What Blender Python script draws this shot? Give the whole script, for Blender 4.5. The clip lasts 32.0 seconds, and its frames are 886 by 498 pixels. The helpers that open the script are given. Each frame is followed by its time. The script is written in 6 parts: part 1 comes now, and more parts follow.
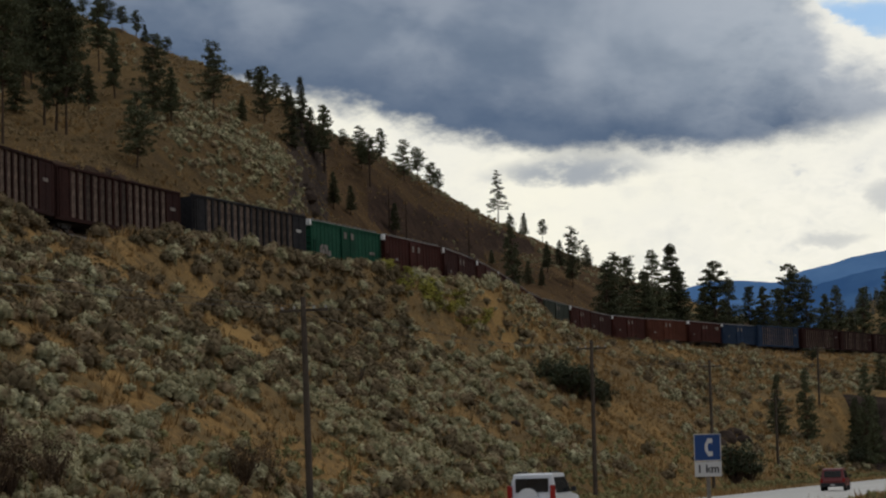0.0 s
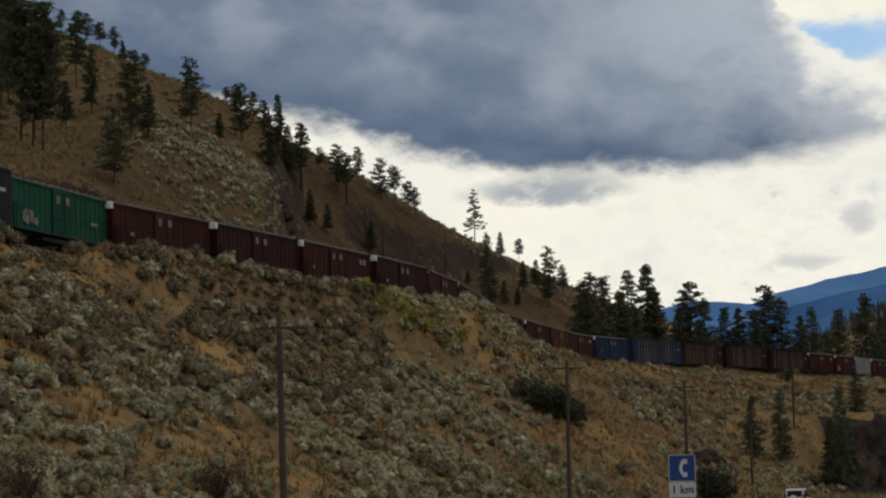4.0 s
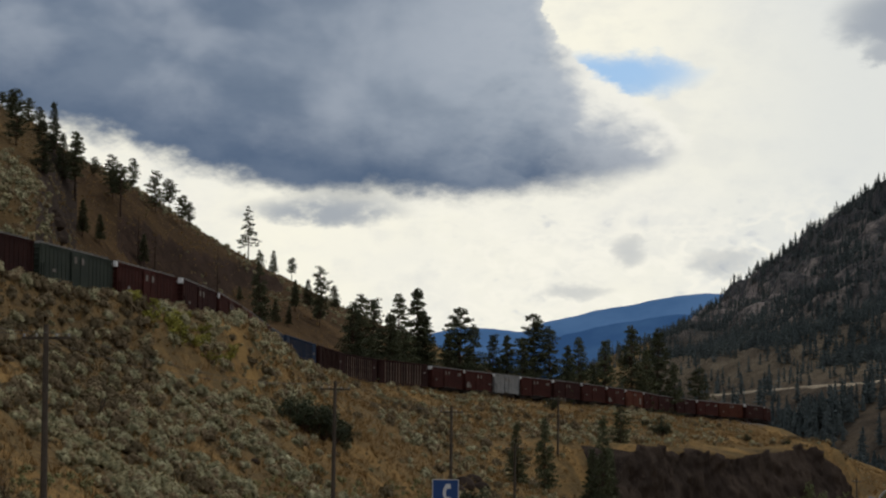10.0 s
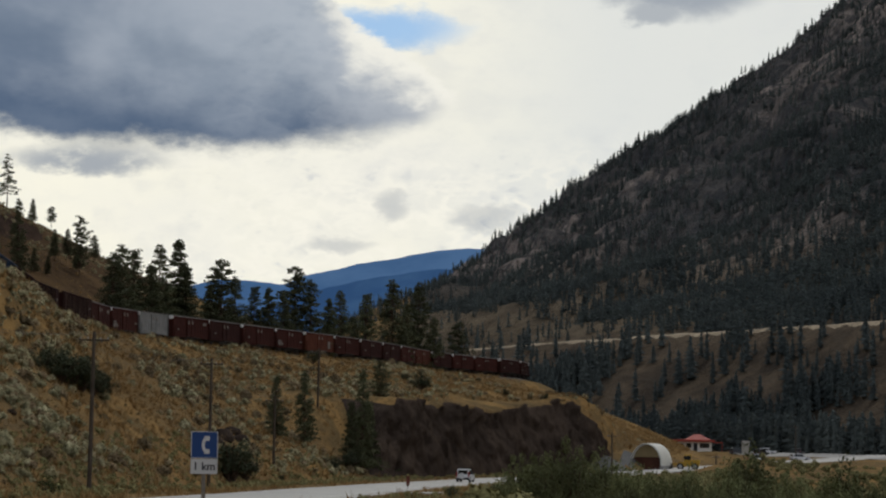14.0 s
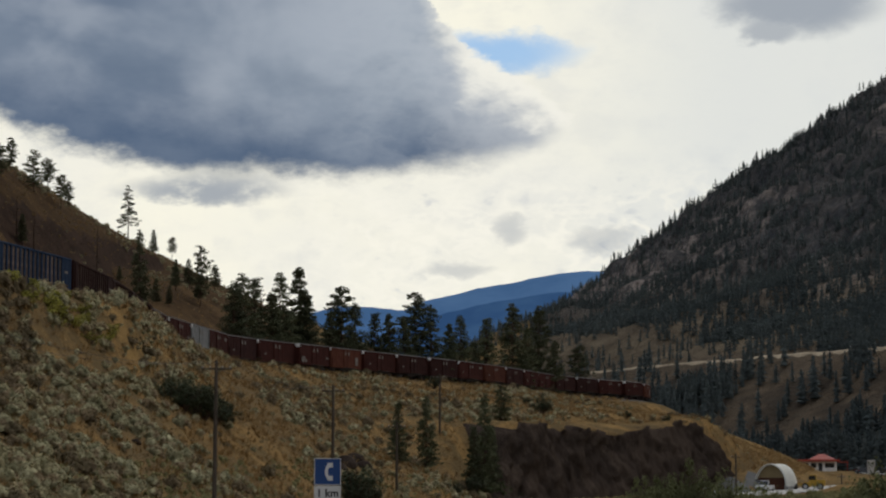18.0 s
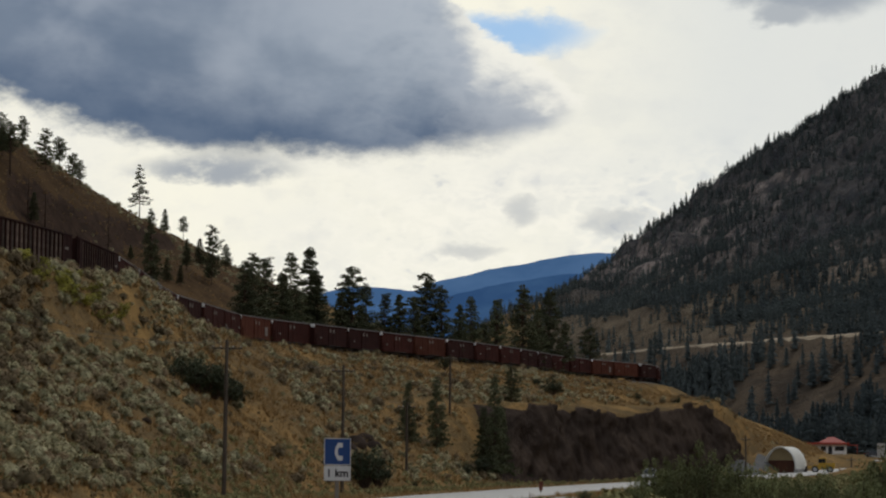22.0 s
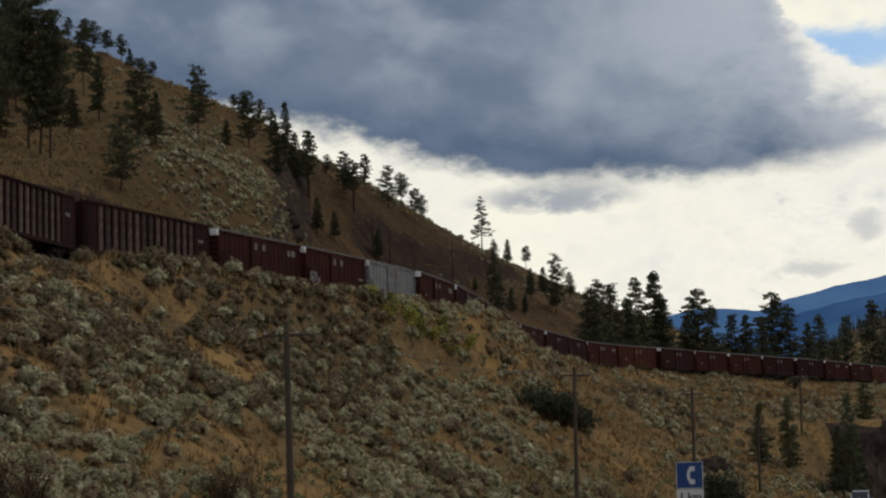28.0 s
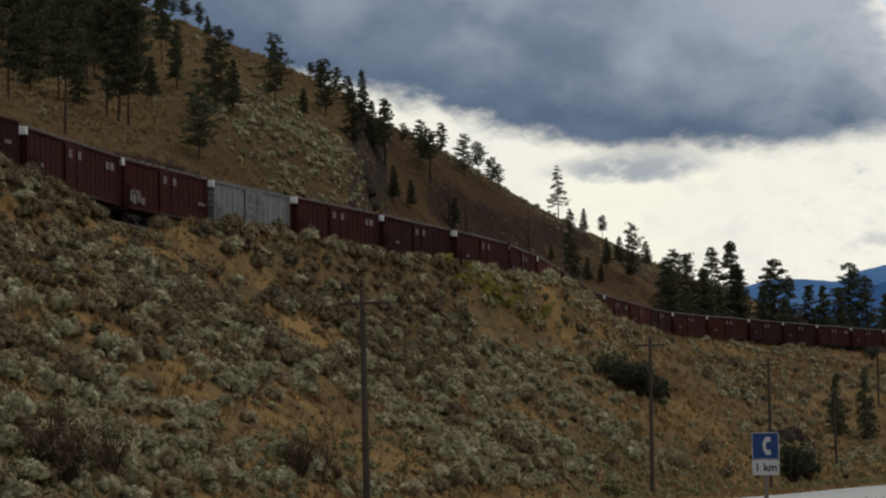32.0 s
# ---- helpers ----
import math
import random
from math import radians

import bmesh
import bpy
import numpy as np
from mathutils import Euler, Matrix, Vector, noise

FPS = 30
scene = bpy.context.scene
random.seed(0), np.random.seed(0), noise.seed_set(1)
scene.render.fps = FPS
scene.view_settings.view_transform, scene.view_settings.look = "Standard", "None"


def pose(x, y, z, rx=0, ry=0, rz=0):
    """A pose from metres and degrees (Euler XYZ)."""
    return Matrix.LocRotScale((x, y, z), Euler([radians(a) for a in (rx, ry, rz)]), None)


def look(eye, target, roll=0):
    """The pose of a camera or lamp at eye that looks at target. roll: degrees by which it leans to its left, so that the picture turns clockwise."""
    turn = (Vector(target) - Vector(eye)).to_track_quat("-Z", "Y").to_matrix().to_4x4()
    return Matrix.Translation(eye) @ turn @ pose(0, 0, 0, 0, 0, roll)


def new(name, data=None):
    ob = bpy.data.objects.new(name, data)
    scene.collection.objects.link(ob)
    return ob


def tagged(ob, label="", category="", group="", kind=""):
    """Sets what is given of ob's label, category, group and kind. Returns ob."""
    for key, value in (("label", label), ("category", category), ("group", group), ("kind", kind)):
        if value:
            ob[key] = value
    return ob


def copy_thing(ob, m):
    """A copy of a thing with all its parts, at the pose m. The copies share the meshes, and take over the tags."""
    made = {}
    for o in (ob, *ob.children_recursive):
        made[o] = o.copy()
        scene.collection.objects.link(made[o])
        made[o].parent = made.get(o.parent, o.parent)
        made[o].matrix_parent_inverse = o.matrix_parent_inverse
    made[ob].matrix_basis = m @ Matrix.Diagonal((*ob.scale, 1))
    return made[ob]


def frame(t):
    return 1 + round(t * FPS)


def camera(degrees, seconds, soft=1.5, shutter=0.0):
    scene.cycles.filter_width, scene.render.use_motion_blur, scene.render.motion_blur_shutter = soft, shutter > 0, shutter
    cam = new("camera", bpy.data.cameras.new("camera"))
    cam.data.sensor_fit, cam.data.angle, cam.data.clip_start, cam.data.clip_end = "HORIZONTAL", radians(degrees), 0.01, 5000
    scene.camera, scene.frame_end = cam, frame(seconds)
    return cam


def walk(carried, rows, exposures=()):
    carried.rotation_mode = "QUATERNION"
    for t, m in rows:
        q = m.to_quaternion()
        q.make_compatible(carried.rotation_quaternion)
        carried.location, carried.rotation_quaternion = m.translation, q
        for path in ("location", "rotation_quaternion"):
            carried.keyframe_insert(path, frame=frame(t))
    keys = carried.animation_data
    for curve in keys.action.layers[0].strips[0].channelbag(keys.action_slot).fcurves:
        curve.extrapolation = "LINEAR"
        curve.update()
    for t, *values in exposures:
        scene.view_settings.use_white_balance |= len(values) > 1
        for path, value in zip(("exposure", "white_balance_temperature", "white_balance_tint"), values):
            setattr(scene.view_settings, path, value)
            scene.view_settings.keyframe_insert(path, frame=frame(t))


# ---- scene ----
cam = camera(20.94, 32.0, soft=2.2)
EYE = (0.0, 0.0, 2.4)

# seconds, heading (clockwise from +y), tilt, lean
PATH = [
    (0, -5.189, 4.890, -1.727), (0.5, -4.843, 4.633, -1.763), (1, -4.573, 4.764, -1.552), (1.5, -4.623, 4.927, -1.262),
    (2, -4.654, 4.884, -1.306), (2.5, -4.716, 4.827, -1.491), (3, -4.713, 5.024, -1.443), (3.5, -4.633, 5.208, -1.389),
    (5.5, -4.543, 5.456, -1.115), (6, -4.159, 5.427, -0.894), (6.5, -2.784, 5.218, -0.529), (7, -1.699, 5.225, -0.288),
    (7.5, -1.488, 4.844, -0.247), (8, -1.040, 5.147, 0.154), (8.5, -0.308, 5.865, 0.589), (9, -0.000, 6.127, 0.700),
    (9.5, 0.410, 6.135, 0.553), (10, 0.825, 5.779, 0.526), (10.5, 2.289, 5.460, 0.590), (11, 3.365, 5.034, 0.811),
    (11.5, 4.668, 4.662, 0.637), (12, 5.472, 4.469, 0.720), (12.5, 5.944, 4.319, 0.786), (13, 6.256, 4.472, 0.789),
    (13.5, 6.401, 4.584, 0.823), (15.5, 6.847, 5.116, 0.820), (16, 6.803, 5.107, 0.744), (16.5, 5.246, 5.130, 0.297),
    (17, 3.575, 5.045, -0.091), (17.5, 3.273, 5.298, -0.056), (18, 3.679, 5.281, 0.036), (18.5, 3.991, 5.249, 0.082),
    (19, 4.118, 5.311, 0.251), (19.5, 4.029, 5.530, 0.602), (20, 4.044, 5.723, 0.904), (20.5, 4.218, 5.759, 1.085),
    (21, 4.209, 5.396, 1.028), (21.5, 3.687, 5.097, 0.531), (22, 3.416, 4.822, 0.392), (22.5, 3.603, 4.800, 0.136),
    (23, 3.927, 4.811, -0.190), (23.5, 4.287, 4.875, -0.285), (24, 4.245, 4.861, -0.210), (24.5, 4.067, 5.196, -0.011),
    (26.5, 3.106, 5.229, -0.094), (27, 1.287, 5.067, -0.629), (27.5, -2.130, 5.212, -1.079), (28, -4.778, 5.503, -1.378),
    (28.5, -6.841, 5.496, -1.435), (29, -8.670, 5.328, -1.805), (29.5, -8.831, 5.231, -1.522), (30, -8.499, 5.198, -1.158),
    (30.5, -8.203, 5.233, -0.990), (31, -7.853, 5.076, -0.990), (31.5, -7.170, 4.882, -0.981), (32, -6.619, 4.792, -0.929),
]


def aim(yaw, pitch):
    a, e = radians(yaw), radians(pitch)
    return (EYE[0] + 100 * math.sin(a) * math.cos(e), EYE[1] + 100 * math.cos(a) * math.cos(e), EYE[2] + 100 * math.sin(e))


walk(cam, [(t, look(EYE, aim(yaw, pitch), lean)) for t, yaw, pitch, lean in PATH],
     exposures=[(0.0, 0.0), (32.0, 0.0)])

# ---------------------------------------------------------------- sky and sun
SUN_AZ, SUN_EL = 38.0, 56.0
world = bpy.data.worlds.new("sky")
scene.world = world
world.use_nodes = True


class Nodes:
    """Short hand for building node trees."""

    def __init__(self, tree):
        self.t = tree

    def n(self, kind):
        return self.t.nodes.new(kind)

    def link(self, a, b):
        self.t.links.new(a, b)

    def put(self, socket, v):
        if hasattr(v, "is_output"):
            self.link(v, socket)
        else:
            socket.default_value = v

    def math(self, op, a, b=0.0, c=0.0, clamp=False):
        node = self.n("ShaderNodeMath")
        node.operation, node.use_clamp = op, clamp
        for i, v in enumerate((a, b, c)):
            self.put(node.inputs[i], v)
        return node.outputs[0]

    def noise(self, vec, scale, detail=4.0, rough=0.55, distort=0.0):
        node = self.n("ShaderNodeTexNoise")
        if vec is not None:
            self.link(vec, node.inputs["Vector"])
        node.inputs["Scale"].default_value = scale
        node.inputs["Detail"].default_value = detail
        node.inputs["Roughness"].default_value = rough
        node.inputs["Distortion"].default_value = distort
        return node.outputs["Fac"]

    def step(self, v, lo, hi, a=0.0, b=1.0):
        node = self.n("ShaderNodeMapRange")
        node.interpolation_type = "SMOOTHSTEP"
        self.put(node.inputs[0], v)
        for i, x in enumerate((lo, hi, a, b)):
            self.put(node.inputs[i + 1], x)
        return node.outputs[0]

    def mix(self, f, a, b, blend="MIX"):
        node = self.n("ShaderNodeMix")
        node.data_type, node.blend_type = "RGBA", blend
        self.put(node.inputs[0], f)
        for i, v in ((6, a), (7, b)):
            self.put(node.inputs[i], v if hasattr(v, "is_output") else (*v, 1.0) if len(v) == 3 else v)
        return node.outputs[2]

    def ramp(self, v, stops):
        node = self.n("ShaderNodeValToRGB")
        self.put(node.inputs[0], v)
        el = node.color_ramp.elements
        while len(el) < len(stops):
            el.new(0.5)
        for e, (p, c) in zip(el, stops):
            e.position = p
            e.color = (*c, 1.0) if len(c) == 3 else (c[0], c[0], c[0], 1.0)
        return node.outputs[0]

    def combine(self, x, y, z):
        node = self.n("ShaderNodeCombineXYZ")
        for i, v in enumerate((x, y, z)):
            self.put(node.inputs[i], v)
        return node.outputs[0]


def build_sky():
    N = Nodes(world.node_tree)
    tree = world.node_tree
    bg = tree.nodes["Background"]
    tc = N.n("ShaderNodeTexCoord")
    sep = N.n("ShaderNodeSeparateXYZ")
    N.link(tc.outputs["Generated"], sep.inputs[0])
    x, y, z = sep.outputs
    az = N.math("MULTIPLY", N.math("ARCTAN2", x, y), 57.2958)
    el = N.math("MULTIPLY", N.math("ARCSINE", z), 57.2958)
    plane = N.combine(az, N.math("MULTIPLY", el, 1.7), 0.0)
    # billows: the edges of the clouds wander
    n1 = N.noise(plane, 0.22, 5.0, 0.55)
    n2 = N.noise(plane, 0.9, 6.0, 0.6)
    n3 = N.noise(plane, 0.10, 4.0, 0.5)
    n4 = N.noise(plane, 2.6, 5.0, 0.6)
    wob = N.math("ADD", N.math("MULTIPLY", N.math("SUBTRACT", n1, 0.5), 1.6), N.math("MULTIPLY", N.math("SUBTRACT", n2, 0.5), 1.9))
    wob = N.math("ADD", wob, N.math("MULTIPLY", N.math("SUBTRACT", n4, 0.5), 0.5))
    waz = N.math("ADD", az, N.math("MULTIPLY", wob, 0.5))
    # underside of the large dark cloud, as height over heading (-25 .. 15 degrees, 0 .. 20 degrees)
    unit = N.math("DIVIDE", N.math("ADD", waz, 25.0), 40.0)
    low = N.math("MULTIPLY", N.ramp(unit, [(0.0, (0.55,)), (0.33, (0.46,)), (0.46, (0.41,)), (0.50, (0.378,)), (0.57, (0.352,)), (0.66, (0.35,)), (0.74, (0.364,)), (0.775, (0.385,)), (0.80, (0.42,)), (0.83, (0.6,)), (1.0, (0.9,))]), 20.0)
    top = N.math("MULTIPLY", N.ramp(unit, [(0.0, (1.0,)), (0.66, (1.0,)), (0.70, (0.60,)), (0.715, (0.535,)), (0.73, (0.50,)), (0.755, (0.485,)), (0.775, (0.46,)), (0.80, (0.425,)), (0.82, (0.37,)), (1.0, (0.2,))]), 20.0)
    wel = N.math("ADD", el, N.math("MULTIPLY", wob, 0.42))
    above = N.step(N.math("SUBTRACT", wel, low), -0.28, 0.42)
    below = N.step(N.math("SUBTRACT", top, wel), -0.1, 0.2)
    dark = N.math("MULTIPLY", above, below)
    # billows: rounded heads out of folded noise
    fold = lambda n: N.math("SUBTRACT", 1.0, N.math("MULTIPLY", N.math("ABSOLUTE", N.math("SUBTRACT", n, 0.5)), 5.0), clamp=True)
    heads = N.math("ADD", N.math("MULTIPLY", fold(N.noise(plane, 0.55, 3.0, 0.5, 0.4)), 0.6), N.math("MULTIPLY", fold(N.noise(plane, 1.5, 3.0, 0.55, 0.3)), 0.4))
    soft = N.noise(N.combine(az, N.math("MULTIPLY", el, 1.5), 3.0), 0.30, 4.0, 0.5, 0.2)
    # the core is darkest along its underside
    depth = N.step(N.math("SUBTRACT", wel, low), 0.0, 2.6)
    core = N.mix(depth, (0.066, 0.108, 0.185), (0.135, 0.18, 0.255))
    core = N.mix(N.math("MULTIPLY", N.step(waz, -5.0, 4.0), N.math("MULTIPLY", depth, 0.85)), core, (0.42, 0.47, 0.53))
    core = N.mix(N.math("MULTIPLY", N.step(soft, 0.42, 0.66), N.math("MULTIPLY", depth, 0.5)), core, (0.42, 0.46, 0.52))
    core = N.mix(N.math("MULTIPLY", N.step(soft, 0.52, 0.34), N.math("MULTIPLY", depth, 0.45)), core, (0.13, 0.175, 0.245))
    core = N.mix(N.math("MULTIPLY", N.step(n1, 0.35, 0.7), 0.25), core, (0.35, 0.40, 0.47))
    core = N.mix(N.math("MULTIPLY", N.step(heads, 0.35, 0.9), N.math("MULTIPLY", N.step(waz, -1.0, 5.0), 0.16)), core, (0.60, 0.63, 0.66))
    core = N.mix(N.math("MULTIPLY", N.step(waz, 2.5, 6.3), 0.75), core, (0.50, 0.53, 0.565))
    # sunlit heads along the upper edge of its nose
    inside = N.math("SUBTRACT", N.math("SUBTRACT", top, wel), N.math("MULTIPLY", N.math("SUBTRACT", heads, 0.5), 0.45))
    rim = N.math("MULTIPLY", N.step(inside, 1.45, 0.1), N.step(waz, 2.5, 4.5))
    core = N.mix(N.math("MULTIPLY", rim, 0.92), core, (0.92, 0.90, 0.81))
    # bright high cloud, with soft grey hollows
    white = N.mix(N.step(n3, 0.35, 0.7), (0.95, 0.92, 0.78), (0.84, 0.83, 0.77))
    white = N.mix(N.math("MULTIPLY", N.step(N.math("ADD", N.math("MULTIPLY", n2, 0.6), N.math("MULTIPLY", n1, 0.5)), 0.5, 0.72), 0.26), white, (0.58, 0.60, 0.62))
    white = N.mix(N.math("MULTIPLY", N.step(az, 4.5, 11.0), 0.75), white, (0.68, 0.71, 0.715))
    lower = N.math("MULTIPLY", N.step(el, 8.0, 5.5), N.step(az, -3.0, 3.5))
    white = N.mix(N.math("MULTIPLY", N.math("MULTIPLY", N.step(heads, 0.55, 0.15), N.step(soft, 0.40, 0.58)), N.math("MULTIPLY", lower, 0.75)), white, (0.53, 0.56, 0.60))
    white = N.mix(N.math("MULTIPLY", N.step(heads, 0.6, 0.95), N.math("MULTIPLY", lower, 0.6)), white, (0.96, 0.93, 0.82))
    white = N.mix(N.math("MULTIPLY", N.step(n4, 0.45, 0.75), 0.05), white, (0.60, 0.63, 0.66))
    # blue gap beside the cloud
    def blob(ca, ce, ra, re, soft_lo, soft_hi):
        da = N.math("DIVIDE", N.math("SUBTRACT", waz, ca), ra)
        de = N.math("DIVIDE", N.math("SUBTRACT", wel, ce), re)
        r = N.math("ADD", N.math("MULTIPLY", da, da), N.math("MULTIPLY", de, de))
        return N.math("SUBTRACT", 1.0, N.step(r, soft_lo, soft_hi))
    sky = N.n("ShaderNodeTexSky")
    sky.sky_type, sky.sun_disc, sky.sun_elevation, sky.sun_rotation = "NISHITA", False, radians(SUN_EL), radians(SUN_AZ)
    blue = N.mix(1.0, sky.outputs[0], (0.058, 0.086, 0.112), "MULTIPLY")
    gap = blob(5.0, 9.98, 1.9, 0.45, 0.0, 1.7)
    col = N.mix(N.math("MULTIPLY", gap, 0.82), white, blue)
    puff = N.math("MAXIMUM", N.math("MULTIPLY", blob(-2.0, 6.66, 1.9, 0.36, 0.0, 1.6), N.step(n2, 0.3, 0.55, 0.45, 1.0)), N.math("MAXIMUM", blob(12.2, 11.1, 2.1, 0.95, 0.2, 1.4), N.math("MULTIPLY", blob(11.5, 10.35, 0.75, 0.35, 0.2, 1.5), 0.8)))
    puff = N.math("MAXIMUM", puff, N.math("MULTIPLY", N.math("MAXIMUM", blob(5.3, 5.75, 0.45, 0.42, 0.0, 1.5), N.math("MAXIMUM", blob(7.5, 5.5, 0.8, 0.35, 0.0, 1.5), blob(4.0, 4.75, 0.8, 0.25, 0.0, 1.5))), 0.5))
    col = N.mix(N.math("MULTIPLY", puff, 0.85), col, (0.29, 0.33, 0.39))
    col = N.mix(dark, col, core)
    # the cover closes overhead and behind into one grey sheet
    cover = N.mix(N.step(n3, 0.35, 0.65), (0.29, 0.32, 0.38), (0.45, 0.47, 0.51))
    away = N.math("MAXIMUM", N.step(el, 13.0, 24.0), N.step(N.math("ABSOLUTE", az), 40.0, 75.0))
    col = N.mix(away, col, cover)
    N.link(col, bg.inputs[0])
    bg.inputs[1].default_value = 1.0


build_sky()
sun = new("sun", bpy.data.lights.new("sun", "SUN"))
sun.data.energy, sun.data.angle, sun.data.color = 0.75, radians(12), (1.0, 0.95, 0.86)
sun.matrix_world = look((0, 0, 300), (-300 * math.sin(radians(SUN_AZ)) * math.cos(radians(SUN_EL)), -300 * math.cos(radians(SUN_AZ)) * math.cos(radians(SUN_EL)), 300 - 300 * math.sin(radians(SUN_EL))))


# ---------------------------------------------------------------- materials
def material(name, build, rough=0.9, spec=0.2):
    m = bpy.data.materials.new(name)
    m.use_nodes = True
    N = Nodes(m.node_tree)
    b = m.node_tree.nodes["Principled BSDF"]
    b.inputs["Roughness"].default_value = rough
    b.inputs["Specular IOR Level"].default_value = spec
    build(N, b)
    return m


def bump(N, b, height, strength=0.5, dist=0.05):
    node = N.n("ShaderNodeBump")
    node.inputs["Strength"].default_value = strength
    node.inputs["Distance"].default_value = dist
    N.link(height, node.inputs["Height"])
    N.link(node.outputs[0], b.inputs["Normal"])


def place(N, kind="Object"):
    return N.n("ShaderNodeTexCoord").outputs[kind]


def varied(name, base, other, scale=3.0, rough=0.8, spec=0.25, metal=0.0, fine=30.0, fine_amount=0.25, bumpy=0.0, per="none", spread=0.3):
    """Two colours mixed by large noise, grained by fine noise; per 'object' or 'island' varies the pieces."""
    def build(N, b):
        v = place(N)
        c = N.mix(N.step(N.noise(v, scale, 4.0), 0.3, 0.7), base, other)
        f = N.noise(v, fine, 3.0)
        c = N.mix(fine_amount, c, N.mix(N.step(f, 0.35, 0.7), tuple(0.55 * q for q in base), tuple(min(1, 1.3 * q) for q in other)))
        if per != "none":
            r = N.n("ShaderNodeObjectInfo").outputs["Random"] if per == "object" else N.n("ShaderNodeNewGeometry").outputs["Random Per Island"]
            c = N.mix(1.0, c, N.ramp(r, [(0.0, (1 - spread,)), (1.0, (1 + spread,))]), "MULTIPLY")
        N.link(c, b.inputs["Base Color"])
        b.inputs["Metallic"].default_value = metal
        if bumpy:
            bump(N, b, f, bumpy)
    return material(name, build, rough, spec)


def ground_look(N, b):
    geo = N.n("ShaderNodeTexCoord").outputs["Object"]
    big = N.noise(geo, 0.035, 4.0, 0.6)
    mid = N.noise(geo, 0.22, 5.0, 0.62)
    fine = N.noise(geo, 2.4, 4.0, 0.65)
    tuft = N.noise(geo, 0.9, 3.0, 0.7)
    c = N.mix(N.step(mid, 0.36, 0.62), (0.32, 0.195, 0.075), (0.18, 0.125, 0.058))
    c = N.mix(N.step(big, 0.42, 0.62, 0.0, 0.6), c, (0.15, 0.108, 0.058))
    c = N.mix(N.step(tuft, 0.48, 0.70, 0.0, 0.6), c, (0.095, 0.068, 0.04))
    c = N.mix(N.step(fine, 0.46, 0.72, 0.0, 0.6), c, (0.085, 0.06, 0.034))
    c = N.mix(N.step(N.noise(geo, 0.09, 3.0), 0.56, 0.70, 0.0, 0.6), c, (0.40, 0.245, 0.09))
    N.link(c, b.inputs["Base Color"])
    bump(N, b, N.math("ADD", fine, tuft), 1.0, 0.25)


# brown litter, with the gully slope's shade mixed into its colour
def shaded_gully_look(N, b):
    v = place(N)
    big, mid, fine = N.noise(v, 0.05, 4.0, 0.6), N.noise(v, 0.35, 5.0, 0.65), N.noise(v, 2.0, 4.0, 0.65)
    c = N.mix(N.step(mid, 0.35, 0.65), (0.055, 0.034, 0.019), (0.10, 0.062, 0.031))
    c = N.mix(N.step(big, 0.48, 0.65, 0, 0.7), c, (0.145, 0.09, 0.043))
    c = N.mix(N.step(fine, 0.45, 0.72, 0, 0.55), c, (0.05, 0.036, 0.022))
    N.link(c, b.inputs["Base Color"])
    bump(N, b, N.math("ADD", fine, mid), 1.0, 0.3)


def hill_grass_look(N, b):
    v = place(N)
    big, mid, fine = N.noise(v, 0.06, 4.0, 0.6), N.noise(v, 0.4, 5.0, 0.65), N.noise(v, 2.2, 4.0, 0.65)
    c = N.mix(N.step(mid, 0.35, 0.65), (0.14, 0.09, 0.04), (0.088, 0.06, 0.031))
    c = N.mix(N.step(big, 0.45, 0.62, 0, 0.6), c, (0.175, 0.113, 0.047))
    c = N.mix(N.step(fine, 0.46, 0.72, 0, 0.6), c, (0.075, 0.056, 0.033))
    N.link(c, b.inputs["Base Color"])
    bump(N, b, N.math("ADD", fine, mid), 1.0, 0.3)


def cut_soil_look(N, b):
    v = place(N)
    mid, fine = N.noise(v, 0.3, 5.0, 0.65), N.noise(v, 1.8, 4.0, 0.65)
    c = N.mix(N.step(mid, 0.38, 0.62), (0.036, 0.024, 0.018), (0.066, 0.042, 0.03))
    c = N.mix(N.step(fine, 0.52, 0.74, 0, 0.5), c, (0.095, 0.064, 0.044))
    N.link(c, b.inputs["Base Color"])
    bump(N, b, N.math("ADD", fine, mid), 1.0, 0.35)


def rock_look(N, b):
    v = place(N)
    n = N.noise(v, 0.12, 5.0, 0.6)
    f = N.noise(v, 1.2, 6.0, 0.68)
    w = N.noise(v, 0.5, 5.0, 0.7, 0.6)
    c = N.mix(N.step(n, 0.38, 0.64), (0.043, 0.032, 0.026), (0.072, 0.053, 0.041))
    c = N.mix(N.step(w, 0.54, 0.70, 0, 0.6), c, (0.095, 0.070, 0.053))
    c = N.mix(N.step(f, 0.52, 0.72, 0, 0.55), c, (0.036, 0.026, 0.021))
    N.link(c, b.inputs["Base Color"])
    bump(N, b, N.math("ADD", f, w), 1.0, 0.35)


